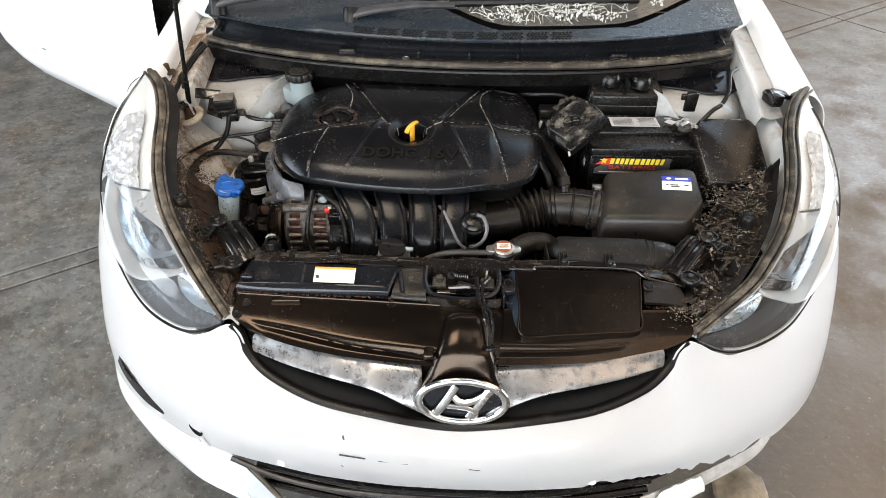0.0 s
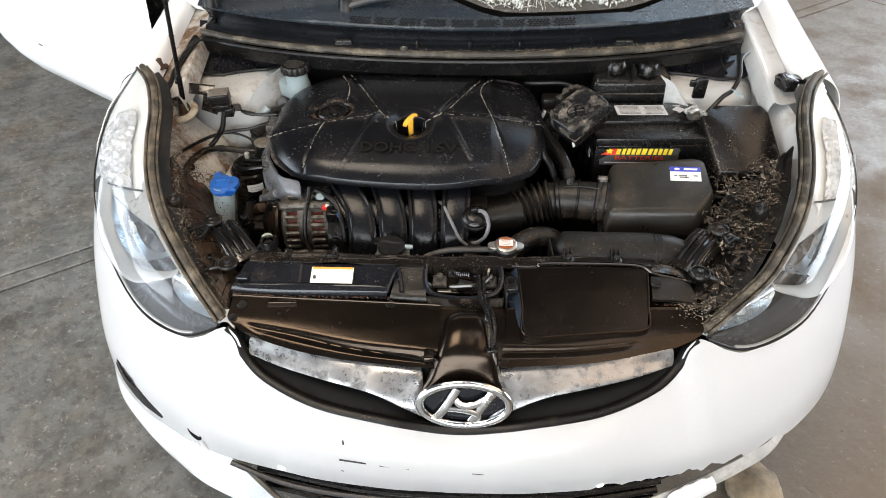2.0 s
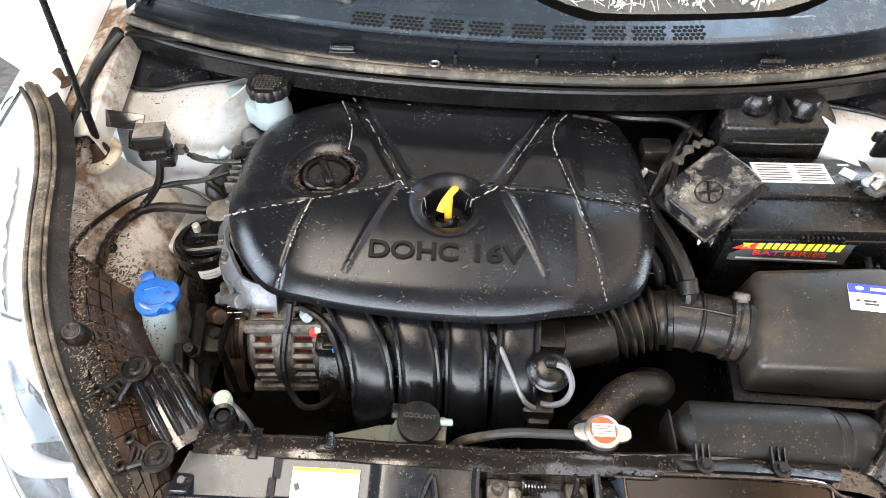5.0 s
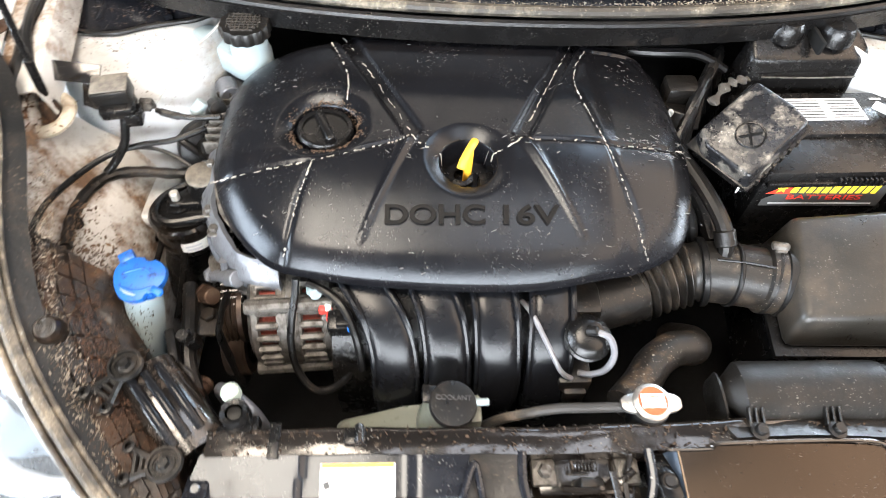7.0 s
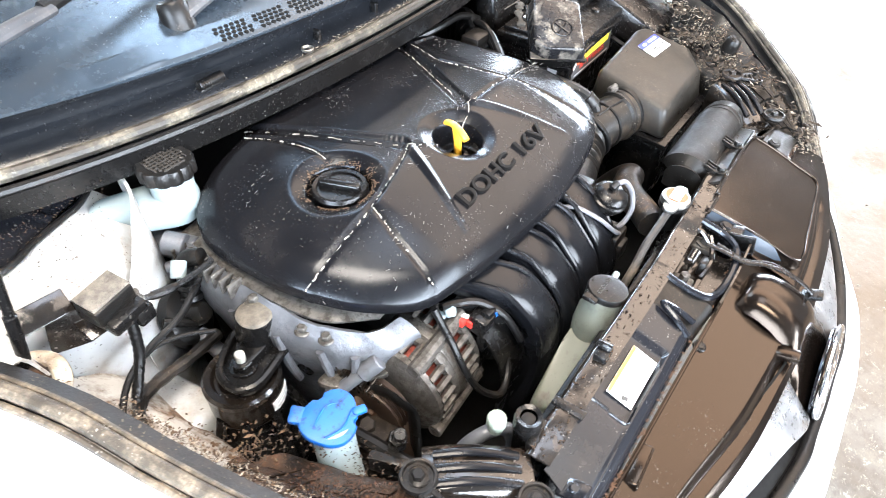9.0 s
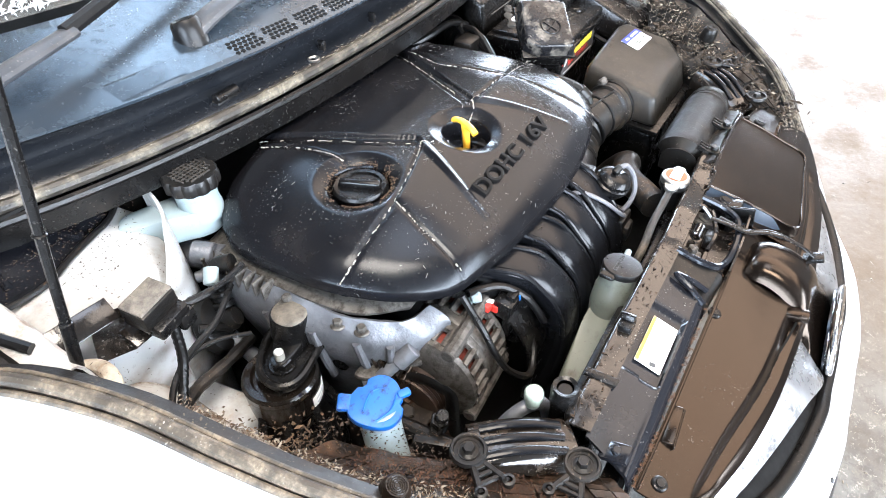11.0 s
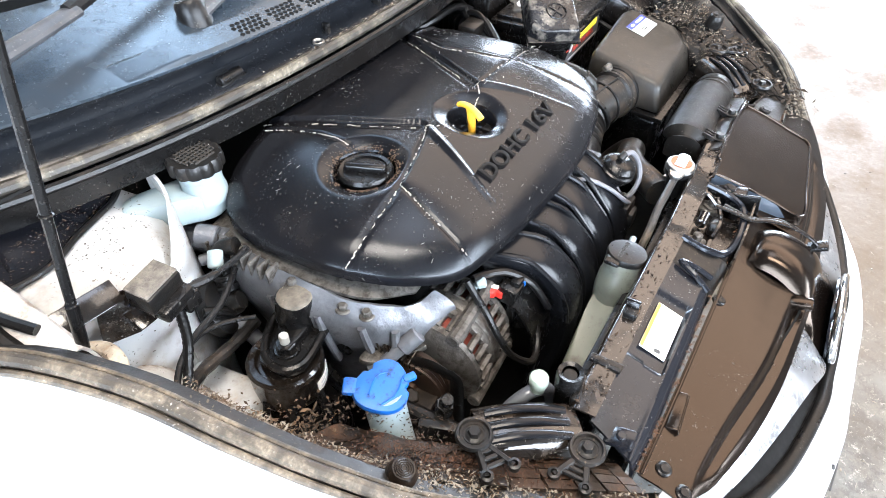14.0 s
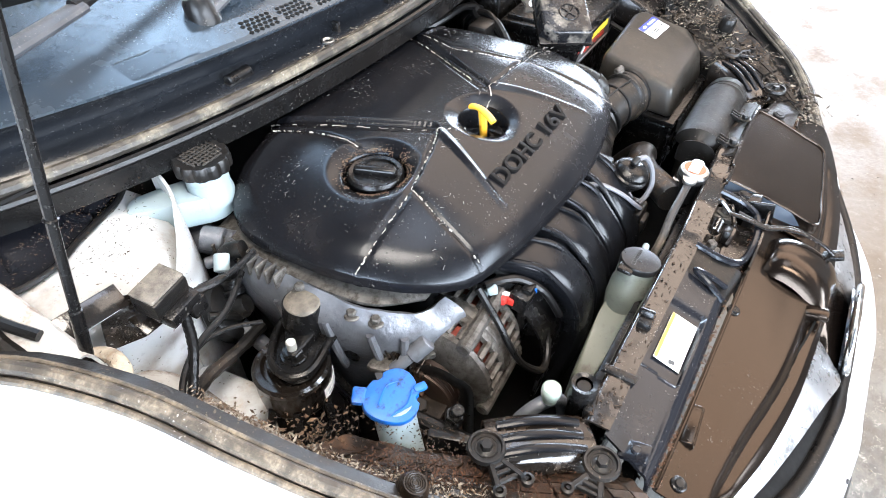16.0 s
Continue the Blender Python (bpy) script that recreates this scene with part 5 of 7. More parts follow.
    # dirty top flange running across the whole width
    rows = [[(-.42, .984, .714), (-.25, .984, .716), (-.05, .982, .712), (.10, .985, .710), (.25, .99, .712), (.40, .985, .704), (.45, .97, .692)],
            [(-.42, 1.0, .715), (-.25, 1.002, .717), (-.05, 1.0, .714), (.10, 1.004, .712), (.25, 1.008, .714), (.40, 1.005, .706), (.455, .99, .694)],
            [(-.42, 1.014, .710), (-.25, 1.016, .712), (-.05, 1.014, .71), (.10, 1.018, .708), (.25, 1.022, .71), (.40, 1.02, .70), (.455, 1.01, .69)],
            [(-.42, 1.018, .67), (-.25, 1.02, .67), (-.05, 1.018, .67), (.10, 1.022, .67), (.25, 1.026, .67), (.40, 1.024, .66), (.455, 1.014, .65)]]
    bm = rows_sheet(rows, 10, 5, .003)
    for v in bm.verts:
        v.co.z += .0025 * noise.noise(v.co * 40) + .0035 * noise.noise(v.co * 13) - .005
    top = part("top_flange", bm, GLOSSY_DIRTY, t)
    part("flange_edge", tube([(.10, .984, .709), (.150, .984, .710), (.162, .988, .715), (.30, .990, .715), (.352, .987, .713), (.376, .976, .705), (.445, .968, .694)], .0026, 8, 6), GLOSSY_DIRTY, top)
    part("strap", box((-.345, 1.0, .711), (.012, .04, .004), .001), PLASTIC, top)
    part("cable_clip", joined(box((-.255, 1.0, .716), (.024, .018, .014), .003), box((-.25, 1.002, .726), (.008, .02, .010), .002, 2, (0, 30, 0))), PLASTIC, top)
    # latch well
    well = part("latch_well", joined(rows_sheet([[(-.066, .985, .704), (.005, .986, .704), (.078, .985, .704)], [(-.064, .980, .66), (.005, .98, .655), (.076, .98, .66)], [(-.058, .918, .655), (.01, .915, .65), (.08, .918, .655)], [(-.062, .908, .695), (.01, .906, .69), (.084, .908, .695)]], 8, 4, .003)), GLOSSY_DIRTY, t)
    part("well_rim", tube([(-.067, .986, .706), (-.067, .948, .697), (-.052, .922, .690), (.005, .914, .686), (.062, .922, .690), (.079, .948, .697), (.079, .986, .706)], .0055, 8, 6), GLOSSY, well)
    latch = thing("bonnet_latch", (.01, .94, .66), "dirty metal bonnet latch with a coil spring", "latch")
    part("latch_plate", box((.01, .945, .672), (.11, .045, .006), .002, 2, (10, 0, 0)), GLOSSY_DIRTY, latch).location.y += .024
    for x in (-.040, .058):
        part("latch_bolt", joined(lathe([(0, .016), (.007, .016), (.008, .014), (.008, .004), (.013, .003), (.013, 0)], pose(x, .945, .682, 8), 6), box((x, .945, .678), (.028, .03, .01), .003)), ALU_DIRTY, latch).location.y += .024
    part("spring", tube([(-.012 + .03 * i / 40, .948 + .007 * math.cos(i * 1.2), .694 + .007 * math.sin(i * 1.2)) for i in range(41)], .0013, 5, 2), GLOSSY_DIRTY, latch).location.y += .024
    part("latch_arm", joined(tube([(-.02, .925, .684), (.01, .922, .690), (.04, .928, .688), (.06, .94, .70)], .004, 6, 6), tube([(.052, .935, .69), (.056, .955, .705), (.05, .962, .70)], .004, 6, 6)), GLOSSY_DIRTY, latch).location.y += .024
    part("latch_jaw", box((.01, .93, .682), (.03, .012, .022), .003, 2, (0, 15, 0)), DIRTY, latch).location.y += .024


build_tie_bar()
# ---------------------------------------------------------------- engine cover
COVER = [(-.451, 1.46), (-.452, 1.375), (-.446, 1.318), (-.420, 1.257), (-.382, 1.211), (-.344, 1.188), (-.277, 1.175), (-.193, 1.168), (-.11, 1.165), (-.04, 1.166), (.021, 1.174), (.09, 1.190),
         (.148, 1.22), (.172, 1.27), (.182, 1.35), (.181, 1.45), (.168, 1.53), (.135, 1.566), (.07, 1.578), (-.034, 1.578), (-.179, 1.581), (-.28, 1.575), (-.325, 1.556), (-.38, 1.543), (-.428, 1.512)]
COVER_C = Vector((-.13, 1.375, 0))
OIL, DIP = Vector((-.305, 1.372, 0)), Vector((-.120, 1.314, 0))


def seg_dist(p, a, b):
    ab = b - a
    t = max(0, min(1, (p - a).dot(ab) / ab.length_squared))
    return (p - a - ab * t).length, t


def V2(x, y):
    return Vector((x, y, 0))


SEAMS = [[V2(-.446, 1.300), V2(-.33, 1.306), V2(-.25, 1.326), V2(-.192, 1.346)], [V2(-.316, 1.306), V2(-.33, 1.26), V2(-.345, 1.19)], [V2(-.048, 1.345), V2(.062, 1.343), V2(.175, 1.35)],
         [V2(.066, 1.54), V2(.037, 1.46), V2(.062, 1.343), V2(.084, 1.26), V2(.10, 1.19)], [V2(-.311, 1.552), V2(-.281, 1.47), V2(-.279, 1.42)]]
CHANNELS = [(V2(-.293, 1.565), V2(-.192, 1.36), .014), (V2(.050, 1.56), V2(-.048, 1.355), .013)]
RIDGES = [(V2(-.194, 1.346), V2(-.255, 1.205)), (V2(-.046, 1.344), V2(.018, 1.210))]


def cover_z(p):
    z = .846 - .81 * max(0.0, 1.335 - p.y) ** 1.5 - .6 * max(0.0, -.30 - p.x) ** 1.5 - .38 * max(0.0, p.x - .02) ** 1.5
    z -= .25 * max(0.0, p.y - 1.50) ** 1.4
    return z


def cover_top(p):
    z = cover_z(p)
    for line in SEAMS:
        d = min(seg_dist(p, a, b)[0] for a, b in zip(line, line[1:]))
        z -= .0028 * max(0.0, 1 - d / .0045)
    for a, b, w in CHANNELS:
        d, t = seg_dist(p, a, b)
        z -= .0065 * min(1.0, max(0.0, (w - d) / .004))
    for a, b in RIDGES:
        d, t = seg_dist(p, a, b)
        w = .010 * (1 - .75 * t) + .001
        z += .0055 * (1 - .6 * t) * max(0.0, 1 - d / w)
    # raised field of the lettering between the ridges and a lower outer band
    z -= .004 * min(1, max(0, (p.x - .06) / .02)) if p.y < 1.54 else 0
    for c, r, deep, rim in ((OIL, .043, .030, .064), (DIP, .036, .045, .058)):
        d = (p - c).length
        if d < rim:
            k = (rim - d) / (rim - r)
            z -= .010 * min(1.0, max(0.0, k)) ** 1.3
        if d < r:
            z -= (deep - .010) * min(1.0, (r - d) / .004)
    return z


def build_cover():
    e = thing("engine_cover", (-.13, 1.37, .72), "black plastic engine cover with dusty seams and raised lettering", "engine cover")
    edge = spline([(x, y, 0) for x, y in COVER], 16, True)
    m, rings = len(edge), 120

    def f(u, v):
        o = edge[round(u * m) % m]
        k = v * rings
        if k <= rings - 12:
            r = (k / (rings - 12))
            p = COVER_C.lerp(o, max(r, .002))
            d = (o - p).length
            z = cover_top(p)
            if d < .034:
                z -= .012 * (1 - d / .034) ** 2.2
            return Vector((p.x, p.y, z))
        j = k - (rings - 12)
        out = (o - COVER_C).normalized()
        p = o + out * .003 * math.sin(j / 12 * math.pi * .5)
        return Vector((p.x, p.y, cover_top(o) - .012 - .014 * (j / 12) ** 1.3))
    part("cover_shell", grid(f, m, rings, 0, True), BLACK, e, angle=50)
    # dust packed into the seams, broken here and there
    rnd = random.Random(8)
    bits = []
    for line in SEAMS + [[a, b] for a, b, _ in CHANNELS] + [[V2(-.192, 1.346), V2(-.165, 1.325), V2(-.08, 1.327), V2(-.048, 1.345)]]:
        pts = spline(line, 60)
        i = 0
        while i < len(pts) - 3:
            n = rnd.randint(2, 5)
            run = pts[i:i + n]
            if len(run) > 1 and rnd.random() < .8:
                w = rnd.uniform(.0004, .0012)
                bits.append(tube([Vector((q.x + rnd.uniform(-.0012, .0012), q.y + rnd.uniform(-.0012, .0012), cover_top(q) + .0007)) for q in run], w, 5, 1, smooth=False))
            i += n + rnd.randint(0, 2)
    seam = part("seam_dust", joined(*bits), mat("seam_dust", (.29, .265, .23), .9, var=.5, scale=90), e, "pale dust packed in the seams")
    seam["kind"] = "stuff"
    scr = []
    for cx, cy, n in ((.13, 1.345, 80), (-.19, 1.335, 16), (-.04, 1.34, 12), (-.06, 1.205, 8), (-.36, 1.24, 10), (.14, 1.24, 8), (-.16, 1.5, 10), (0, 1.45, 14), (-.38, 1.45, 8), (-.30, 1.26, 8), (.11, 1.5, 14), (-.2, 1.18, 5), (.03, 1.2, 8)):
        for _ in range(n):
            p = V2(cx + rnd.gauss(0, .022), cy + rnd.gauss(0, .014))
            q = p + V2(rnd.uniform(-.007, .007), rnd.uniform(-.004, .004))
            scr.append(tube([Vector((w.x, w.y, cover_top(w) + .0003)) for w in (p, (p + q) / 2, q)], rnd.uniform(.0002, .0006), 4, 1, smooth=False))
    scuffs = part("scratches", joined(*scr), mat("scuff_grey", (.10, .096, .09), .7, var=.4, scale=60), e, "pale scuffs and specks")
    scuffs["kind"] = "stuff"
    # brown dust lying in the oil cap's dish
    rnd2 = random.Random(14)
    dish = []
    for _ in range(900):
        t, r = rnd2.uniform(0, 6.283), .0405 + abs(rnd2.gauss(0, .0055))
        q = OIL + V2(r * math.cos(t), r * math.sin(t))
        if noise.noise(q * 60) > -.15:
            s = rnd2.uniform(.0004, .0016)
            dish.append((q, s))
    bm = bmesh.new()
    for q, s in dish:
        t = rnd2.uniform(0, 6.28)
        v = [bm.verts.new((q.x + s * math.cos(t + k), q.y + s * math.sin(t + k) * .7, cover_top(q) + .0005)) for k in (0, 1.6, 3.1, 4.7)] + [bm.verts.new((q.x, q.y, cover_top(q) + .0011))]
        for k in range(4):
            bm.faces.new((v[k], v[(k + 1) % 4], v[4]))
    d = part("dish_dust", bm, mat("brown_dust", (.07, .042, .024), .95, var=.5, scale=90), e, "brown dust round the oil cap")
    d["kind"] = "stuff"
    # lettering pressed into the front slope
    nrm = Vector((0, -.22, 1))
    for text, x, wide in (("DOHC", -.164, .122), ("16V", -.0505, .070)):
        z = cover_z(V2(x, 1.235))
        lettering("lettering", text, .034, surface_pose((x, 1.2345, z + .0012), (0, -.42, 1)), mat("letter_plastic", (.0050, .0045, .0042), .52, bump=0, spec=.11), e, .0026, "raised capital letters", .0, wide, .0008)
    # oil filler cap
    cap = thing("oil_cap", (OIL.x, OIL.y, .80), "round black oil filler cap with a grip bar", "oil cap")
    part("cap_disc", lathe([(.030, -.02), (.036, -.012), (.0375, .010), (.035, .014), (.030, .013), (.029, .010), (0, .010)], pose(OIL.x, OIL.y, .822), 36), PLASTIC, cap)
    part("grip_bar", box((OIL.x, OIL.y, .836), (.013, .058, .014), .005, 3, (0, 0, 22)), PLASTIC, cap)
    # dipstick
    d = thing("dipstick", (DIP.x, DIP.y, .80), "yellow plastic dipstick handle in the cover's round hole", "dipstick")
    part("handle", joined(tube([(-.131, 1.292, .843), (-.127, 1.302, .848), (-.120, 1.317, .850), (-.114, 1.331, .848), (-.111, 1.340, .844)], .0055, 10, 6, flat=.75), tube([(-.120, 1.316, .849), (-.120, 1.314, .83), (-.120, 1.312, .80)], lambda t: .0065 - .001 * t, 10, 5)), YELLOW, d)
    part("collar", joined(lathe([(.010, 0), (.016, .002), (.016, .012), (.010, .014)], pose(-.128, 1.308, .80), 20), box((-.095, 1.305, .803), (.02, .03, .014), .004)), PLASTIC, d)


build_cover()


# ---------------------------------------------------------------- block, head, manifold
def build_engine():
    g = thing("engine", (-.13, 1.38, .40), "dirty car engine block with an aluminium head and timing cover", "engine")
    # plain near-black mass, shade under the cover put into its colour
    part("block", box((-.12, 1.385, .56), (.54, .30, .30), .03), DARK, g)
    timing = (rows_sheet([[(-.455, 1.52, .775), (-.462, 1.44, .775), (-.462, 1.36, .768), (-.452, 1.29, .758), (-.42, 1.235, .748), (-.37, 1.225, .738)],
                             [(-.475, 1.53, .755), (-.485, 1.44, .745), (-.483, 1.36, .735), (-.464, 1.28, .722), (-.425, 1.222, .715), (-.36, 1.20, .712)],
                             [(-.468, 1.52, .70), (-.474, 1.44, .67), (-.472, 1.36, .655), (-.455, 1.29, .65), (-.43, 1.235, .665), (-.37, 1.215, .675)],
                             [(-.42, 1.51, .56), (-.430, 1.44, .50), (-.43, 1.36, .48), (-.425, 1.30, .50), (-.41, 1.26, .54), (-.36, 1.24, .55)]], 8, 6, .006))
    for v in timing.verts:
        v.co += Vector((-.8, -.6, .3)) * (.006 * noise.noise(v.co * 22) + .003 * noise.noise(v.co * 60))
    part("head", timing, ALU, g, "pale cast aluminium timing cover")
    for p0, p1 in (((-.485, 1.40, .74), (-.478, 1.38, .66)), ((-.478, 1.33, .735), (-.470, 1.315, .65)), ((-.462, 1.275, .728), (-.450, 1.268, .66)), ((-.44, 1.24, .72), (-.438, 1.245, .66))):
        part("cast_rib", tube([p0, ((p0[0] + p1[0]) / 2 - .004, (p0[1] + p1[1]) / 2 - .003, (p0[2] + p1[2]) / 2), p1], .0055, 8, 4), ALU, g)
    part("head_top", rows_sheet([[(-.46, 1.53, .772), (-.465, 1.40, .772), (-.445, 1.29, .760), (-.39, 1.24, .745)], [(-.38, 1.54, .775), (-.38, 1.40, .775), (-.37, 1.28, .765), (-.34, 1.24, .748)]], 8, 4, .006), ALU_DIRTY, g)
    for k in range(8):
        part("head_rib", box((-.472, 1.505 - .015 * k, .768), (.022, .0035, .022), .001), ALU_DIRTY, g)
    for p in ((-.470, 1.372, .762), (-.462, 1.30, .750), (-.452, 1.272, .744)):
        part("head_bolt", joined(cyl(p, (p[0], p[1], p[2] + .008), .0065, None, 6), cyl((p[0], p[1], p[2] - .004), p, .010)), ALU_DIRTY, g)
    # long adjusting bolt and its bracket towards the alternator
    part("adjuster", joined(cyl((-.468, 1.252, .668), (-.425, 1.222, .705), .0085), cyl((-.474, 1.256, .663), (-.467, 1.251, .669), .0125, None, 6), cyl((-.44, 1.232, .692), (-.42, 1.218, .709), .012, None, 12)), ALU, g)
    part("adjuster_bracket", plate([(-.475, 1.275), (-.470, 1.252), (-.452, 1.236), (-.415, 1.212), (-.405, 1.222), (-.43, 1.245), (-.45, 1.272)], .672, .682, .003, None, 4), ALU_DIRTY, g)
    part("dark_bolt", joined(cyl((-.478, 1.228, .655), (-.462, 1.216, .668), .012, None, 12), cyl((-.482, 1.231, .651), (-.476, 1.227, .656), .015, None, 6)), RUSTY, g)
    man = thing("intake_manifold", (-.13, 1.12, .50), "black plastic intake manifold with four curved runners", "intake manifold")
    def runner(x, lean):
        """A broad flat arm with rounded shoulders that leaves the head and curls down to the front."""
        line = spline([(x - lean, 1.262, .728), (x - .9 * lean, 1.225, .733), (x - .55 * lean, 1.185, .728), (x - .15 * lean, 1.145, .708), (x, 1.112, .672), (x, 1.096, .625), (x, 1.10, .56), (x, 1.12, .47)], 6)
        bm = bmesh.new()
        rings = []
        for i, p in enumerate(line):
            d = (line[min(i + 1, len(line) - 1)] - line[max(i - 1, 0)]).normalized()
            side = Vector((1, 0, 0))
            side = (side - d * side.dot(d)).normalized()
            up = side.cross(d)
            ring = []
            for j in range(28):
                a = 2 * math.pi * j / 28
                c, s = math.cos(a), math.sin(a)
                c, s = math.copysign(abs(c) ** .55, c), math.copysign(abs(s) ** .55, s)
                ring.append(bm.verts.new(p + side * .0285 * c + up * .019 * s))
            rings.append(ring)
        for q, w in zip(rings, rings[1:]):
            for j in range(28):
                bm.faces.new((q[j], q[(j + 1) % 28], w[(j + 1) % 28], w[j]))
        bm.faces.new(rings[0][::-1]), bm.faces.new(rings[-1])
        bmesh.ops.recalc_face_normals(bm, faces=bm.faces)
        return bm, line
    for x, lean in ((-.212, .062), (-.146, .034), (-.082, .012), (-.015, -.004)):
        bm, line = runner(x, lean)
        arm = part("runner", bm, RUNNER, man)
        for e in (-1, 1):
            part("runner_rib", tube([p + Vector((e * .0265, -.010, .016 if p.z > .70 else .008)) for p in line[4:34:4]], .0042, 8, 4), RUNNER, arm)
    part("manifold_web", rows_sheet([[(-.295, 1.20, .715), (-.1, 1.20, .715), (.0, 1.20, .715)], [(-.295, 1.15, .68), (-.1, 1.15, .68), (0, 1.15, .68)], [(-.295, 1.115, .62), (-.1, 1.115, .62), (0, 1.115, .62)], [(-.295, 1.12, .5), (-.1, 1.12, .5), (0, 1.12, .5)]], 6, 4, .004), PLASTIC, man)
    # throttle side: flange, actuator can with its grey hose
    part("throttle_body", joined(cyl((.03, 1.20, .66), (.13, 1.225, .665), .042), box((.02, 1.18, .70), (.07, .05, .05), .008)), DIRTY, man)
    act = thing("vacuum_actuator", (.03, 1.12, .66), "round black vacuum actuator with grey hoses", "actuator")
    part("can", lathe([(0, .026), (.016, .026), (.022, .023), (.027, .018), (.027, .012), (.030, .010), (.030, .004), (.026, -.004), (.02, -.02), (.012, -.03)], surface_pose((.028, 1.124, .712), (.0, -.35, 1)), 28), PLASTIC, act)
    part("nozzle", cyl((.022, 1.12, .742), (.034, 1.115, .749), .006), RUBBER, act)
    part("hose", tube([(.034, 1.115, .746), (.048, 1.108, .744), (.056, 1.096, .724), (.050, 1.088, .700), (.036, 1.090, .682), (.022, 1.096, .674)], .0042, 8, 8), mat("grey_hose", (.12, .12, .13), .45, bump=.1), act)
    part("hose", tube([(-.050, 1.172, .726), (-.040, 1.148, .732), (-.022, 1.116, .714), (-.004, 1.092, .688), (.012, 1.088, .674)], .0036, 8, 8), mat("pale_grey_hose", (.13, .13, .14), .45, bump=.1), act)
    part("valve_block", joined(box((.018, 1.10, .655), (.045, .035, .035), .006), box((.02, 1.085, .64), (.03, .02, .03), .004)), DIRTY, act)


build_engine()


def build_alternator():
    a = thing("alternator", (-.35, 1.18, .56), "dirty grey alternator with copper windings behind its slots", "alternator")
    c, ax = Vector((-.414, 1.216, .632)), Vector((1, .06, 0))
    m = surface_pose(c, ax, (0, 1, 0)) @ Matrix.Diagonal((1.18, 1.18, 1.04, 1))
    part("copper_core", moved(lathe([(0, .010), (.055, .010), (.055, .102), (0, .102)], None, 40), m), COPPER, a, "red copper windings")
    part("front_shell", moved(lathe([(.018, 0), (.040, .0), (.056, .004), (.064, .010), (.065, .018), (.060, .020)], None, 40), m), ALU_DIRTY, a)
    part("stator_band", moved(lathe([(.060, .040), (.0655, .042), (.0665, .048), (.0655, .054), (.0672, .058), (.0672, .066), (.0655, .069), (.066, .072), (.060, .074)], None, 40), m), ALU_DIRTY, a)
    part("rear_shell", moved(lathe([(.060, .096), (.065, .098), (.064, .108), (.056, .116), (.030, .120), (0, .120)], None, 40), m), ALU_DIRTY, a)
    for i in range(26):
        t = 2 * math.pi * i / 26
        for z0, z1 in ((.016, .044), (.070, .100)):
            r = .0632
            p, q = (Vector((r * math.cos(t), r * math.sin(t), z)) for z in (z0, z1))
            part("slat", moved(tube([p, (p + q) / 2, q], .0047, 6, 2), m), ALU_DIRTY, a)
    # blocky lugs cast on the casing, with through-bolts
    for i in range(4):
        t = .5 + math.pi / 2 * i
        p, q = (Vector((.068 * math.cos(t), .068 * math.sin(t), z)) for z in (.004, .114))
        part("through_bolt", moved(joined(cyl(p, q, .0085, None, 10), cyl(q, q + Vector((0, 0, .008)), .006, None, 6)), m), ALU_DIRTY, a)
    part("saddle", joined(box((-.366, 1.226, .690), (.070, .045, .020), .005, 2, (14, 0, 4)), box((-.398, 1.240, .686), (.014, .05, .03), .004, 2, (0, 0, 4)), box((-.332, 1.236, .690), (.014, .05, .03), .004, 2, (0, 0, 4))), ALU_DIRTY, a)
    for k in range(9):
        t = 1.35 - .16 * k
        part("fin", moved(box((.050 * math.cos(t), .050 * math.sin(t), -.004), (.018, .0028, .012), .0006, 1, (0, 0, math.degrees(t))), m), PLASTIC, a)
    part("fan_bracket", joined(box((-.432, 1.236, .668), (.020, .085, .012), .004, 2, (20, 0, 0)), box((-.424, 1.262, .665), (.03, .02, .05), .005)), PLASTIC, a)
    for k in range(9):
        f = k / 8
        part("fin", box((-.440 + .006 * f, 1.268 - .070 * f, .690 - .030 * f), (.030, .0032, .026), .0008, 1, (-18, 0, 6)), GLOSSY_DIRTY, a)
    pul = part("pulley", moved(lathe([(.014, -.036), (.030, -.036), (.0375, -.033), (.038, -.031), (.0355, -.029), (.038, -.026), (.0355, -.023), (.038, -.020), (.0355, -.017), (.038, -.014), (.038, -.008), (.026, -.006), (.012, -.002)], None, 36), m), PULLEY, a)
    part("pulley_nut", moved(lathe([(0, -.040), (.010, -.040), (.011, -.036), (.011, -.03)], None, 6), m), RUSTY, pul)
    part("red_plug", joined(box((-.304, 1.180, .702), (.018, .020, .012), .003, 2, (0, 10, 10)), box((-.296, 1.168, .697), (.012, .012, .012), .002)), RED, a)
    part("plug_label", box((-.299, 1.174, .7085), (.008, .010, .002), .0006, 1, (0, 10, 10)), PAPER, a)
    part("connector", joined(box((-.284, 1.158, .696), (.030, .028, .030), .004, 2, (10, 0, 0)), cyl((-.284, 1.145, .650), (-.264, 1.142, .645), .021), box((-.278, 1.151, .711), (.018, .014, .012), .002), box((-.29, 1.15, .665), (.014, .012, .03), .002)), PLASTIC, a)
    part("connector_tab", box((-.270, 1.146, .706), (.006, .008, .010), .001), BLUE, a)
    part("rear_fan", cyl((-.292, 1.180, .615), (-.276, 1.180, .615), .032), PLASTIC, a)
    part("cable", tube([(-.338, 1.196, .742), (-.340, 1.182, .725), (-.345, 1.160, .702), (-.348, 1.140, .672), (-.342, 1.120, .640), (-.322, 1.102, .618), (-.298, 1.104, .614), (-.275, 1.116, .630), (-.266, 1.134, .655), (-.270, 1.152, .675)], .0050, 8, 8), RUBBER, a)
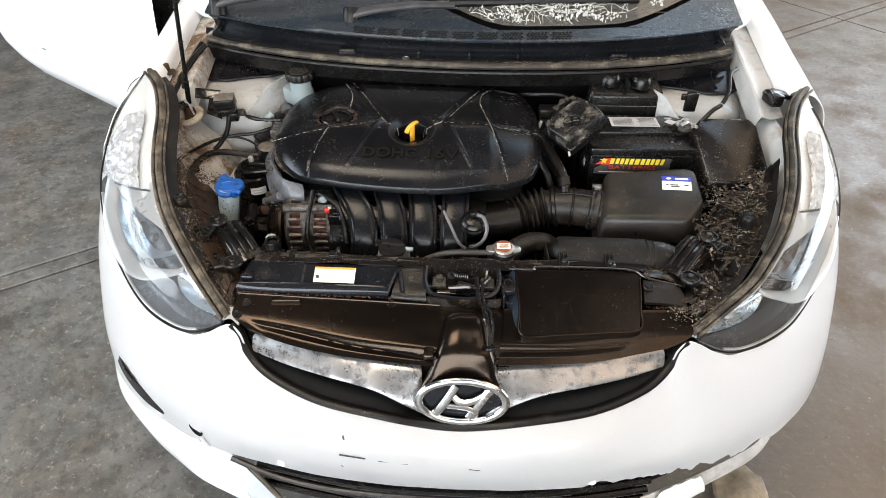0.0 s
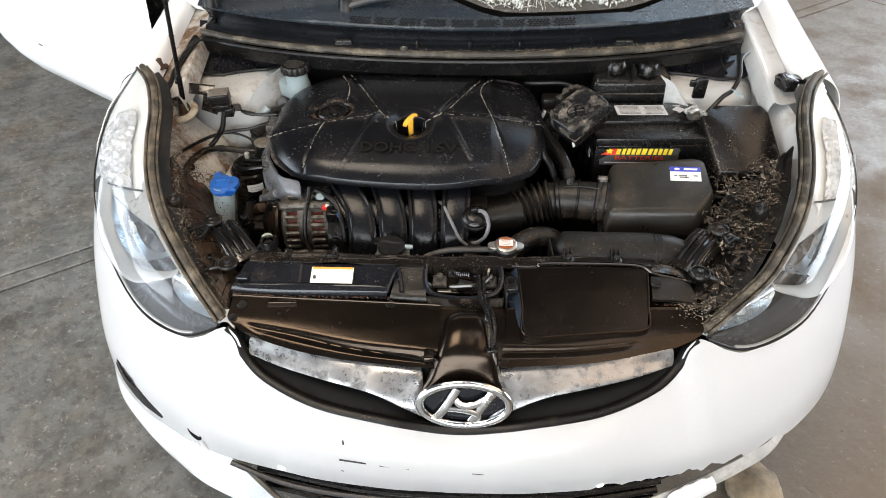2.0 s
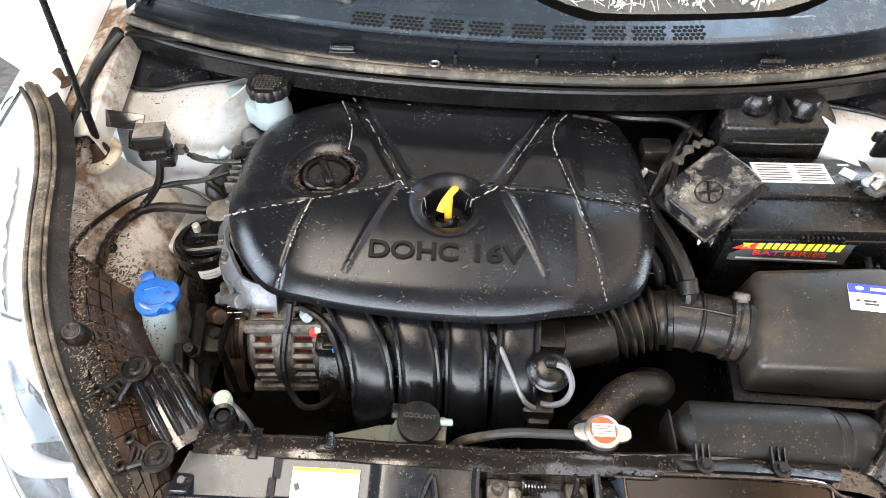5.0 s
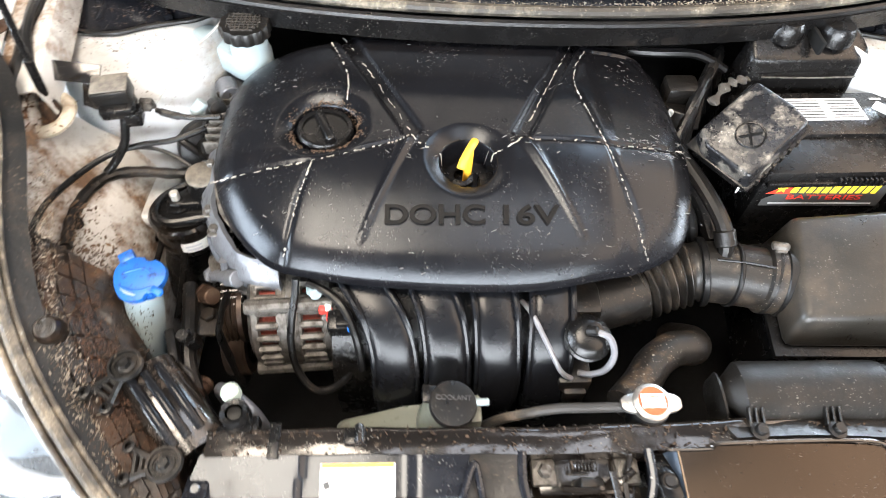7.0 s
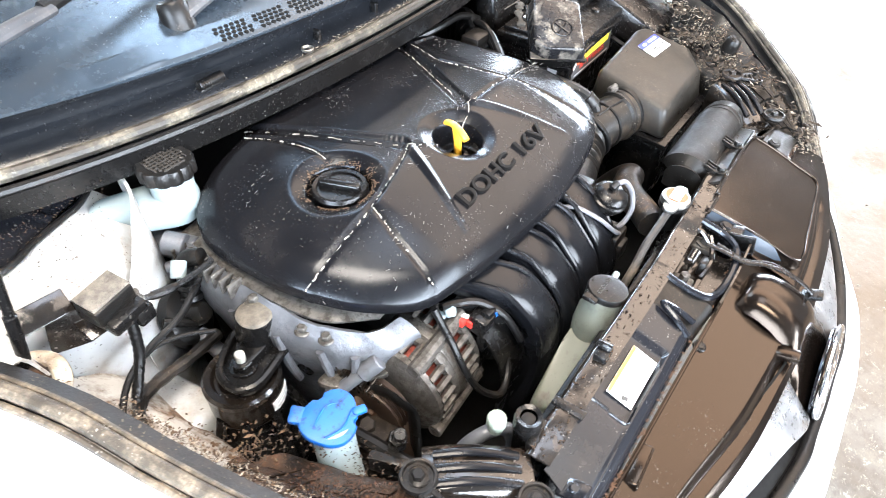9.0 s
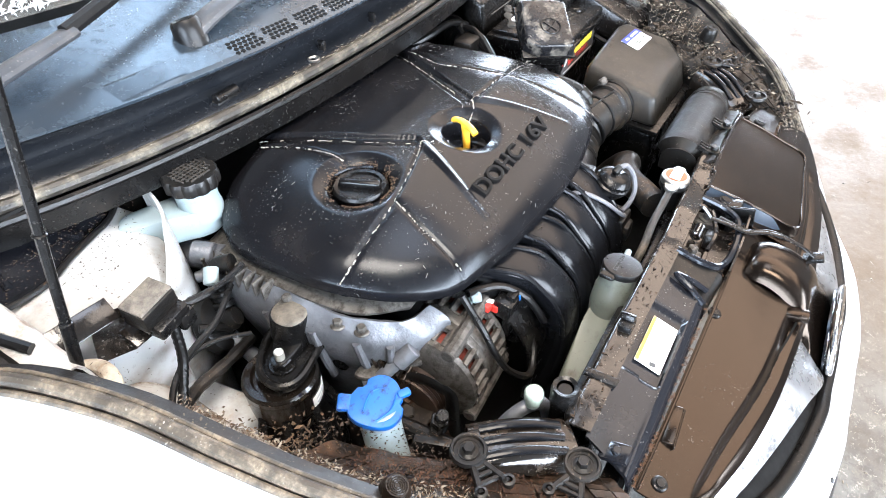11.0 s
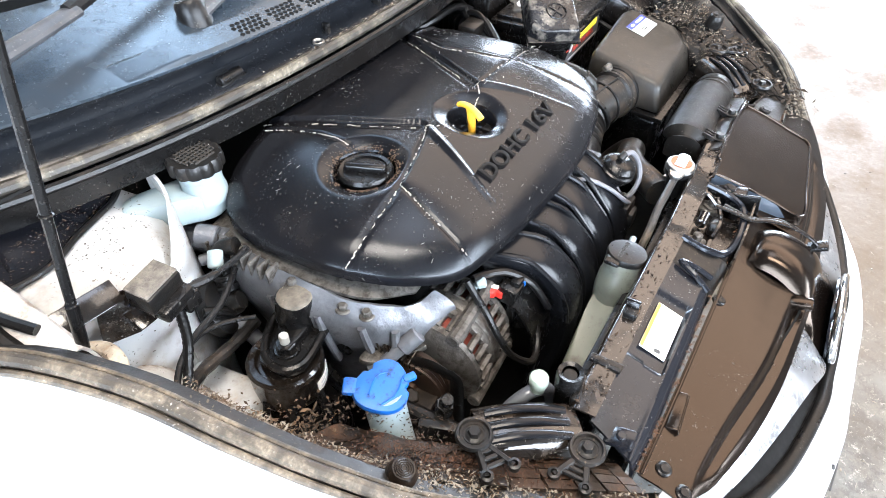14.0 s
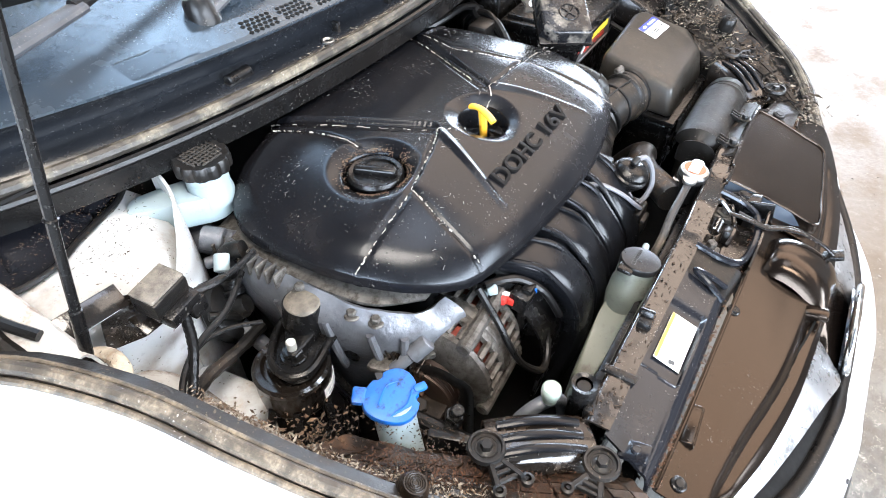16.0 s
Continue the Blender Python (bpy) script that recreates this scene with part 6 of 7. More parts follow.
    part("loom", tube([(-.325, 1.195, .735), (-.30, 1.185, .728), (-.278, 1.165, .722), (-.262, 1.135, .700), (-.255, 1.11, .660)], .0055, 8, 8), RUBBER, a)
    part("white_clip", joined(cyl((-.318, 1.192, .722), (-.312, 1.182, .726), .008), box((-.322, 1.196, .716), (.012, .012, .010), .003)), MILK, a)
    # drive belt pulley below
    p = thing("belt_pulley", (-.45, 1.19, .55), "brown steel belt pulley beside the alternator", "pulley")
    part("rim", moved(lathe([(.048, -.028), (.062, -.028), (.065, -.024), (.065, .004), (.060, .006), (.050, -.006), (.016, -.010), (0, -.010)], None, 44), surface_pose((-.452, 1.215, .575), (-1, 0, 0), (0, 1, 0))), PULLEY, p)
    part("hub", cyl((-.455, 1.215, .575), (-.475, 1.215, .575), .018, None, 12), RUSTY, p)
    part("drive_belt", tube([(-.44, 1.183 + .037 * math.cos(t), .650 + .037 * math.sin(t)) for t in (2.6, 2.0, 1.4, .8, .2)] + [(-.44, 1.275, .58), (-.44, 1.28, .55), (-.44, 1.25, .51), (-.44, 1.16, .52)], .010, 8, 6, flat=.3, closed=True), RUBBER, p)


build_alternator()
# ---------------------------------------------------------------- air intake, battery and boxes
def hull_box(top, low, z_drop, bevel=.008, seg=3):
    """A moulded box: top corners as given, the lower corners under them."""
    bm = bmesh.new()
    a = [bm.verts.new(p) for p in top]
    b = [bm.verts.new((p[0], p[1], z_drop)) for p in low]
    bm.faces.new(a)
    bm.faces.new(b[::-1])
    n = len(a)
    for i in range(n):
        bm.faces.new((a[i], b[i], b[(i + 1) % n], a[(i + 1) % n]))
    bmesh.ops.recalc_face_normals(bm, faces=bm.faces)
    bmesh.ops.bevel(bm, geom=bm.edges[:], offset=bevel, segments=seg, affect="EDGES", profile=.5)
    return bm


def build_airbox():
    a = thing("air_filter_box", (.42, 1.21, .56), "black plastic air filter box with a white and blue label", "air filter box")
    top = [(.312, 1.142, .732), (.498, 1.138, .735), (.532, 1.180, .762), (.536, 1.282, .776), (.512, 1.294, .774), (.335, 1.292, .756)]
    low = [(.302, 1.128, 0), (.505, 1.124, 0), (.545, 1.172, 0), (.548, 1.29, 0), (.52, 1.302, 0), (.325, 1.30, 0)]
    # brown film on the lid: dust plus a brown reflection put into the colour
    lid = part("lid", hull_box(top, low, .672, .012), mat("dusty_sheen_filter_lid", (.017, .0155, .013), .36, var=.3, dust=.3, dust_col=(.075, .054, .036), dust_scale=9, dust_lo=.48, bump=.15, bump_scale=350, specks=.22, spec=.38), a)
    part("rim", plate([(x * 1.0 + (.010 if x > .42 else -.010), y + (.006 if y > 1.2 else -.010)) for x, y, _ in low], .660, .672, .003), PLASTIC, a)
    part("lower_box", hull_box([(x, y, .662) for x, y, _ in low], low, .53, .012), PLASTIC, a)
    for k in range(9):
        part("rib", box((.36 + .018 * k, 1.118, .640), (.004, .008, .04), .001, 1, (0, 12, 0)), DIRTY, a)
    part("clip_wire", tube([(.552, 1.17, .70), (.556, 1.2, .66), (.545, 1.15, .645), (.535, 1.12, .66), (.53, 1.115, .69)], .0025, 6, 6), STEEL, a)
    # label on the lid
    n = Vector((-.1, -.22, .97))
    m = surface_pose((.486, 1.240, .7623), n, (1, -.12, 0)) @ Matrix.Scale(.94, 4)
    lab = part("label", moved(box((0, 0, 0), (.068, .044, .001), .0003, 1), m), PAPER, lid, "white label with a blue head strip")
    part("blue_strip", moved(box((0, .0145, .0008), (.068, .015, .0008), 0), m), INK_BLUE, lab)
    part("label_emblem", moved(lathe([(0, 0), (.006, 0), (.006, .0006), (0, .0006)], None, 20, .55), m @ pose(-.018, .0145, .001)), PAPER, lab)
    for x, w, y in ((.012, .030, .0145),):
        part("label_bar", moved(box((x, y, .0014), (w, .005, .0004), 0), m), PAPER, lab)
    for x, w, y in ((-.022, .006, -.006), (-.006, .018, -.006), (-.004, .02, -.011), (.022, .010, -.006)):
        part("label_bar", moved(box((x, y, .0008), (w, .003, .0006), 0), m), INK, lab)
    # inlet hose with bellows, clamps and breather
    h = thing("intake_hose", (.22, 1.24, .64), "dusty black corrugated intake hose with clamps", "hose")
    line = [(.335, 1.222, .690), (.27, 1.236, .690), (.215, 1.248, .682), (.175, 1.246, .672), (.135, 1.235, .662), (.105, 1.226, .655)]

    def rad(t):
        if t < .12:
            return .049
        if t < .46:
            return .044 + .003 * math.sin(t * 40) * (1 if t > .36 else 0)
        return .0435 + .0075 * math.sin((t - .46) * 2 * math.pi * 14)
    part("bellows", tube(line, rad, 28, 24), mat("dusty_hose_rubber", (.010, .009, .008), .42, dust=.7, dust_col=(.085, .062, .042), dust_scale=18, dust_lo=.47, bump=.3, specks=.8), h)
    for p, q, r in (((.345, 1.22, .690), (.318, 1.226, .690), .0515), ((.312, 1.227, .690), (.306, 1.229, .690), .050), ((.262, 1.238, .689), (.256, 1.239, .689), .0475), ((.225, 1.246, .684), (.216, 1.247, .682), .050)):
        part("clamp", cyl(p, q, r, None, 36), RUBBER, h)
    part("clamp_screw", joined(cyl((.300, 1.25, .742), (.322, 1.246, .742), .006, None, 8), box((.312, 1.246, .738), (.016, .014, .008), .002)), ALU_DIRTY, h)
    part("hose_seam", tube([(.325, 1.21, .735), (.27, 1.224, .735), (.225, 1.236, .728)], .0018, 6, 6), RUBBER, h)
    part("breather", tube([(.240, 1.245, .722), (.237, 1.258, .745), (.228, 1.285, .762), (.212, 1.325, .775), (.192, 1.37, .785), (.175, 1.41, .79)], .011, 10, 8), DIRTY, h)
    part("breather_clip", cyl((.2385, 1.252, .737), (.234, 1.268, .752), .0145), DIRTY, h)
    # snorkel over the tie bar
    s = thing("intake_snorkel", (.30, 1.04, .64), "dusty black plastic intake snorkel above the radiator", "air duct")
    film = mat("dusty_duct_plastic", (.0065, .0058, .005), .52, var=.3, dust=.35, dust_col=(.06, .044, .03), dust_scale=10, dust_lo=.5, bump=.25, bump_scale=260, specks=.5, spec=.26)

    def duct(u, v):
        x = .178 + .21 * u
        a = math.pi * (-.12 + 1.12 * v)
        r = .037 * min(1, (.35 + 5 * u) if u < .13 else 1)
        return Vector((x + .012 * (1 - math.sin(a)) * (1 - u), 1.052 + r * 1.15 * -math.cos(a) + .004, .690 + .040 * (r / .037) * math.sin(a)))
    part("duct", grid(duct, 24, 16, .003), film, s)
    part("duct_end", grid(lambda u, v: Vector((.178 + .012 * (1 - math.sin(math.pi * v)), 1.052 - .037 * .9 * math.cos(math.pi * v) * (1 - .0 * u), .67 + (.02 + .030 * math.sin(math.pi * v)) * u)), 3, 12, .003), film, s)
    part("elbow", tube([(.38, 1.055, .690), (.41, 1.055, .690), (.437, 1.062, .676), (.448, 1.072, .64), (.448, 1.08, .58)], .0385, 20, 8), film, s)
    part("elbow_collar", joined(cyl((.386, 1.055, .690), (.392, 1.055, .690), .0415, None, 28), cyl((.400, 1.055, .690), (.404, 1.055, .690), .0405, None, 28)), film, s)
    part("flange", rows_sheet([[(.176, 1.020, .706), (.28, 1.022, .706), (.385, 1.018, .704)], [(.178, 1.004, .712), (.28, 1.006, .712), (.38, 1.002, .710)], [(.182, .994, .716), (.28, .996, .716), (.372, .992, .714)]], 8, 4, .004), DIRTY, s)
    for x in (.212, .305):
        part("flange_bolt", joined(lathe([(0, .010), (.006, .010), (.007, .008), (.007, .003), (.011, .002), (.011, 0)], pose(x, 1.002, .714), 16), *[box((x - .008 + .008 * k, 1.018, .716), (.003, .022, .008), .001, 1, (20, 0, 0)) for k in range(3)]), DIRTY, s)


build_airbox()


def build_battery():
    b = thing("battery", (.43, 1.43, .58), "black car battery with a printed label", "battery")
    case = part("case", box((.432, 1.425, .675), (.262, .165, .19), .006, 2, (0, 0, 2)), PLASTIC, b)
    part("lid", box((.432, 1.425, .779), (.266, .169, .024), .006, 2, (0, 0, 2)), PLASTIC, b)
    part("lid_step", box((.436, 1.455, .793), (.25, .092, .012), .004, 2, (0, 0, 2)), PLASTIC, b)
    part("handle", joined(box((.432, 1.339, .772), (.25, .010, .008), .002, 2, (0, 0, 2)), *[box((.41 + .0075 * k, 1.3365, .777), (.004, .008, .013), .001) for k in range(9)]), PLASTIC, b)
    for x, y in ((.505, 1.385),):
        part("vent_plug", lathe([(0, .002), (.004, .003), (.009, .003), (.010, 0)], pose(x, y, .791), 20), PLASTIC, b)
    m = pose(.455, 1.462, .7998, 0, 0, 2)
    lab = part("top_label", moved(box((-.03, 0, 0), (.120, .048, .0008), 0), m), PAPER_GREY, b, "silver warning label")
    for k in range(7):
        part("print_line", moved(box((-.058, .018 - .006 * k, .0006), (.05, .0016, .0004), 0), m), INK, lab)
        part("print_line", moved(box((.002, .018 - .006 * k, .0006), (.046 - .004 * (k % 3), .0016, .0004), 0), m), INK, lab)
    part("warning_mark", moved(joined(box((.062, .002, 0), (.022, .022, .0008), 0, 1, (0, 0, 45)), box((.062, .022, 0), (.018, .004, .0008), 0)), m), PAPER_GREY, lab)
    part("orange_mark", plate([(.302, 1.393), (.318, 1.394), (.311, 1.402)], .7915, .7925, 0), INK_ORANGE, b)
    # front label: plain shapes in its colours
    m = surface_pose((.408, 1.3395, .746), (0, -1, .05), (1, 0.035, 0)) @ Matrix.Diagonal((1.2, 1.2, 1, 1))
    lab = part("front_label", moved(box((0, 0, 0), (.150, .040, .001), 0), m), INK, b, "black label with yellow and red print")
    part("red_block", moved(box((-.060, .010, .0008), (.030, .018, .0006), 0), m), INK_RED, lab)
    star = []
    for i in range(10):
        r = .008 if i % 2 == 0 else .0035
        star.append((-.058 + r * math.sin(i * math.pi / 5), .010 + r * math.cos(i * math.pi / 5)))
    part("star", moved(plate(star, .0012, .0018, 0), m), INK_YELLOW, lab)
    x = -.046
    for k, w in enumerate((.010, .008, .008, .008, .009, .011, .009, .008, .008, .009, .008)):
        part("yellow_bar", moved(plate([(x, .003), (x + w * .78, .003), (x + w * .78 + .002, .016), (x + .002, .016)], .0012, .0018, 0), m), INK_YELLOW, lab)
        x += w + .0012
    lettering("lettering", "BATTERIES", .0115, m @ pose(0.0, -.0045, .0014) @ Matrix.Diagonal((1.75, 1, 1, 1)), INK_RED, lab, .0003, "small red capitals")
    part("print_line", moved(box((0, -.0150, .0010), (.13, .0024, .0004), 0), m), PAPER_GREY, lab)
    part("blue_tag", surface_tag((.2985, 1.372, .735), (-1, 0, 0), .020, .022), PAPER_GREY, b)
    # terminals
    t = thing("battery_terminal", (.55, 1.45, .78), "corroded battery clamp with a dirty cable", "battery clamp")
    part("clamp", joined(cyl((.538, 1.428, .795), (.538, 1.428, .815), .013), box((.548, 1.425, .805), (.045, .026, .012), .004, 2, (0, 8, 25))), ALU_DIRTY, t)
    part("clamp_bolt", joined(cyl((.552, 1.41, .812), (.56, 1.40, .822), .006, None, 6), box((.535, 1.42, .82), (.03, .014, .008), .003, 2, (10, 0, 40))), STEEL, t)
    part("corrosion", tube([(.52, 1.425, .812), (.535, 1.435, .824), (.552, 1.43, .818), (.57, 1.42, .808)], lambda q: .005 + .003 * math.sin(q * 17), 8, 8), mat("corrosion_crust", (.30, .31, .30), .8, var=.6, scale=90, bump=1.0), t)
    part("cable", tube([(.565, 1.42, .812), (.585, 1.43, .832), (.605, 1.445, .846), (.632, 1.47, .85), (.652, 1.50, .87), (.66, 1.54, .895), (.685, 1.57, .90)], .0055, 8, 8), DIRTY, t)
    part("cable_tag", rows_sheet([[(.625, 1.466, .856), (.645, 1.455, .848)], [(.632, 1.475, .85), (.655, 1.465, .842)], [(.640, 1.47, .84), (.658, 1.458, .834)]], 5, 4, .002), MILK, t)


def surface_tag(p, n, w, h):
    return moved(box((0, 0, 0), (w, h, .001), 0), surface_pose(p, n, (0, -1, 0) if abs(n[0]) > .5 else (1, 0, 0)))


build_battery()


def build_boxes():
    # main fuse box, loose, tilted over the battery's corner
    t = thing("terminal_fuse_box", (.26, 1.36, .79), "loose tilted black fuse box caked with pale mud", "fuse box")
    m = surface_pose((.257, 1.357, .846), (-.28, -.30, .91), (.66, .50, .3)) @ Matrix.Scale(.83, 4)
    lid = part("lid", moved(joined(hull_box([(-.066, -.052, .020), (.062, -.052, .020), (.070, -.02, .020), (.070, .050, .018), (-.05, .056, .020), (-.068, .03, .020)],
                                            [(-.072, -.058, 0), (.068, -.058, 0), (.076, -.02, 0), (.076, .056, 0), (-.055, .062, 0), (-.074, .03, 0)], -.012, .006)), m),
               mat("muddy_box_lid", (.008, .008, .009), .28, dust=.95, dust_col=(.23, .205, .17), dust_scale=24, dust_lo=.50, bump=.4, bump_scale=110, specks=1.0), t)
    part("lower_box", moved(box((0, 0, -.030), (.132, .104, .036), .005), m), PLASTIC, t)
    part("rim", moved(box((0, 0, -.012), (.150, .122, .006), .002), m), PLASTIC, t)
    part("lid_emblem", moved(joined(tube([(-.012 + .022 * math.cos(a), -.006 + .022 * math.sin(a), .021) for a in [i * .5236 for i in range(12)]], .0016, 5, 2, closed=True),
                                    tube([(-.026, .004, .021), (.002, -.016, .021)], .0022, 5, 2), tube([(-.024, -.018, .021), (.0, .008, .021)], .0022, 5, 2)), m), PLASTIC, lid)
    part("box_clip", moved(joined(*[box((-.05 + .018 * k, -.060, -.014), (.006, .006, .016), .001) for k in range(6)]), m), DIRTY, t)
    part("white_tag", moved(box((-.064, -.045, -.034), (.016, .002, .022), 0), m), PAPER, t)
    part("lead", tube([(.175, 1.33, .80), (.18, 1.31, .77), (.20, 1.30, .74), (.215, 1.29, .70)], .008, 8, 6), RUBBER, t)
    part("torn_ear", tube([(.215, 1.405, .855), (.235, 1.425, .868), (.25, 1.432, .872), (.272, 1.442, .868)], lambda q: .006 + .003 * math.sin(q * 25), 8, 8, flat=.5), mat("ear_mud", (.03, .026, .021), .8, var=.6, scale=60, bump=.8, specks=1.0), t, "torn muddy ear of the lid")
    # relay and fuse box by the wing
    f = thing("fuse_box", (.635, 1.36, .70), "black fuse box with a rounded dusty lid", "fuse box")
    top = [(.567, 1.266, .756), (.694, 1.270, .752), (.718, 1.306, .762), (.712, 1.424, .818), (.697, 1.444, .828), (.574, 1.432, .832), (.548, 1.398, .822)]
    low = [(x + .006 * (1 if x > .62 else -1), y + .004 * (1 if y > 1.36 else -1), 0) for x, y, _ in top]
    sh = hull_box(top, low, .70, .007)
    for v in sh.verts:
        v.co.z = max(v.co.z, .70 + (v.co.y - 1.28) * .42)
    part("lid", sh, mat("fuse_lid", (.0065, .0055, .005), .24, dust=.45, dust_col=(.085, .066, .046), dust_scale=24, dust_lo=.57, bump=.12, bump_scale=400, specks=1.0, spec=.4), f)
    part("lid_rim", tube([(x + .010 * (1 if x > .62 else -1), y + .006 * (1 if y > 1.36 else -1), .702 + (y - 1.28) * .42) for x, y, _ in top], .0055, 8, 8, closed=True), RUBBER, f)
    part("tray", hull_box([(x, y, .70 + (y - 1.28) * .42) for x, y, _ in low], [(x * .98 + .012, y, 0) for x, y, _ in low], .60, .008), PLASTIC, f)
    part("tray_ribs", joined(*[box((.60 + .022 * k, 1.283, .672), (.004, .006, .05), .001) for k in range(5)]), PLASTIC, f)
    # module behind the battery
    c = thing("control_module", (.42, 1.55, .74), "dirty black rounded control module behind the battery", "control module")
    part("shell", hull_box([(.318, 1.522, .842), (.50, 1.530, .842), (.512, 1.548, .842), (.498, 1.582, .866), (.345, 1.578, .868), (.318, 1.56, .86)], [(.31, 1.51, 0), (.508, 1.518, 0), (.52, 1.54, 0), (.508, 1.59, 0), (.335, 1.59, 0), (.308, 1.57, 0)], .74, .010), PLASTIC, c)
    part("knob", joined(lathe([(0, .02), (.020, .018), (.027, .008), (.028, -.01)], pose(.372, 1.565, .864), 20), lathe([(0, .018), (.022, .016), (.028, .006), (.029, -.01)], pose(.45, 1.562, .862), 20)), PLASTIC, c)
    part("knob_slot", box((.412, 1.545, .862), (.006, .05, .022), .002), DARK, c)
    part("pale_line", tube([(.34, 1.514, .815), (.42, 1.512, .817), (.49, 1.519, .815)], .0014, 5, 5), ALU_DIRTY, c)
    part("module_foot", box((.41, 1.545, .68), (.17, .05, .14), .01), PLASTIC, c)
    # bracket and horn on the tower
    k = thing("tower_bracket", (.555, 1.49, .80), "black stamped bracket on the white strut tower", "bracket")
    part("plate", joined(box((.562, 1.487, .845), (.03, .012, .05), .004), box((.545, 1.487, .858), (.02, .010, .016), .003), cyl((.562, 1.478, .845), (.562, 1.484, .845), .006)), PLASTIC, k)
    # dark pipes between the cover and the battery
    p = thing("wiring_loom", (.22, 1.50, .70), "black wiring and hoses behind the intake", "wiring")
    rnd = random.Random(21)
    for i in range(7):
        x, y = .19 + .012 * i, 1.44 + .02 * i
        part("cable", tube([(x, y - .06, .72 + .01 * (i % 3)), (x + .01, y - .02, .77 + .012 * (i % 4)), (x + .04, y + .03, .80 + .01 * (i % 2)), (x + .07, y + .08, .77), (x + .10, y + .10, .70)], .006 + .002 * (i % 3), 8, 6), RUBBER, p)
    part("cable", tube([(.10, 1.60, .80), (.18, 1.57, .815), (.25, 1.56, .82), (.30, 1.55, .80)], .007, 8, 6), RUBBER, p)
    part("sensor", joined(cyl((.205, 1.455, .70), (.215, 1.475, .79), .026), box((.215, 1.50, .80), (.05, .04, .03), .006)), DIRTY, p)
    part("coolant_pipe", tube([(.14, 1.44, .70), (.19, 1.40, .72), (.23, 1.36, .72), (.25, 1.30, .69)], .014, 10, 8), RUBBER, p)
    part("sensor_tag", box((.195, 1.46, .785), (.014, .008, .02), .002, 1, (0, 20, 0)), PAPER_GREY, p)


build_boxes()


def build_cooling():
    r = thing("radiator_neck", (.09, 1.035, .66), "radiator filler neck with a rusty pressure cap", "radiator cap")
    part("neck", lathe([(.016, -.05), (.018, -.012), (.024, -.008), (.024, 0), (0, 0)], pose(.090, 1.036, .714), 24), RUBBER, r)
    z = surface_pose((.090, 1.036, .717), (0, -.06, 1))
    part("cap", moved(joined(lathe([(.0225, -.006), (.0235, 0), (.0225, .006), (.018, .0085), (0, .0085)], None, 36), plate([(-.034, -.007), (-.02, -.012), (.02, -.012), (.034, -.007), (.036, 0), (.034, .007), (.02, .012), (-.02, .012), (-.034, .007), (-.036, 0)], -.004, .003, .0012, None, 4)), z), STEEL, r)
    part("sticker", moved(lathe([(0, .0092), (.0172, .0092), (.0172, .0086)], None, 30), z), CAP_STICKER, r, "orange rusty warning sticker")
    part("sticker_label", moved(plate([(-.0140, -.0085), (.0140, -.0085), (.0140, .0085), (-.0140, .0085)], .0094, .0098, 0), z), PAPER, r)
    for k in range(4):
        part("print_line", moved(box((0, .005 - .0034 * k, .0100), (.020 - .004 * (k % 2), .0010, .0004), 0), z), CAP_STICKER, r)
    part("overflow_hose", tube([(.070, 1.036, .708), (.03, 1.036, .706), (-.02, 1.036, .704), (-.06, 1.034, .692), (-.085, 1.036, .672), (-.10, 1.04, .64)], .0062, 10, 8), mat("overflow_rubber", (.035, .034, .033), .42, dust=.5, bump=.1), r)
    part("upper_hose", tube([(.075, 1.055, .665), (.105, 1.085, .662), (.130, 1.115, .660), (.160, 1.135, .660), (.190, 1.14, .655), (.205, 1.165, .625), (.205, 1.20, .57)], .024, 18, 8), mat("hose_brown_rubber", (.010, .009, .008), .4, dust=.8, dust_col=(.11, .072, .042), dust_scale=22, dust_lo=.54, bump=.4, specks=.9), r)
    part("radiator_core", joined(box((0, 1.012, .52), (.86, .030, .26), .004), *[box((-.05 + .02 * k, 1.030, .645), (.004, .012, .022), .001, 1, (0, 15, 0)) for k in range(11)]), PLASTIC, r)
    part("core_rail", box((0, 1.014, .655), (.86, .034, .012), .004), PLASTIC, r)
    c = thing("coolant_bottle", (-.16, 1.045, .50), "aged cream coolant bottle with a black flip cap", "coolant bottle")
    part("tank_body", hull_box([(-.290, 1.034, .598), (-.20, 1.034, .640), (-.122, 1.034, .656), (-.122, 1.070, .656), (-.20, 1.071, .640), (-.290, 1.068, .598)], [(-.32, 1.032, 0), (-.20, 1.032, 0), (-.122, 1.032, 0), (-.122, 1.076, 0), (-.2, 1.078, 0), (-.32, 1.074, 0)], .45, .010), CREAM, c)
    part("neck", lathe([(.026, .0), (.0268, -.004), (.0262, -.03), (.0285, -.034), (.029, -.06), (.026, -.08), (0, -.085)], surface_pose((-.144, 1.044, .704), (.22, -.06, 1)), 28), CREAM, c)
    m = surface_pose((-.143, 1.043, .704), (.12, -.06, 1))
    cap = part("cap", moved(lathe([(.025, -.006), (.0285, -.004), (.029, .002), (.0275, .0055), (.020, .0065), (0, .0065)], None, 36), m), RUBBER, c, "black flip cap with a small pale spout")
    part("cap_lug", moved(joined(box((-.026, .012, 0), (.022, .022, .007), .003), ), m), PLASTIC, cap)
    part("spout", moved(joined(cyl((.026, .003, .001), (.044, .004, .001), .0048, None, 14)), m), MILK, cap)
    lettering("lettering", "COOLANT", .0088, m @ pose(0, .006, .0066), mat("cap_letters", (.05, .05, .05), .5, bump=0), cap, .0006, "raised small capitals")
    part("tab", box((-.118, 1.045, .665), (.022, .035, .045), .004), CREAM, c)


build_cooling()
ROD_TOP = (-.690 + .16 * .62, 1.440 - .10 * .62, .815 + .62)
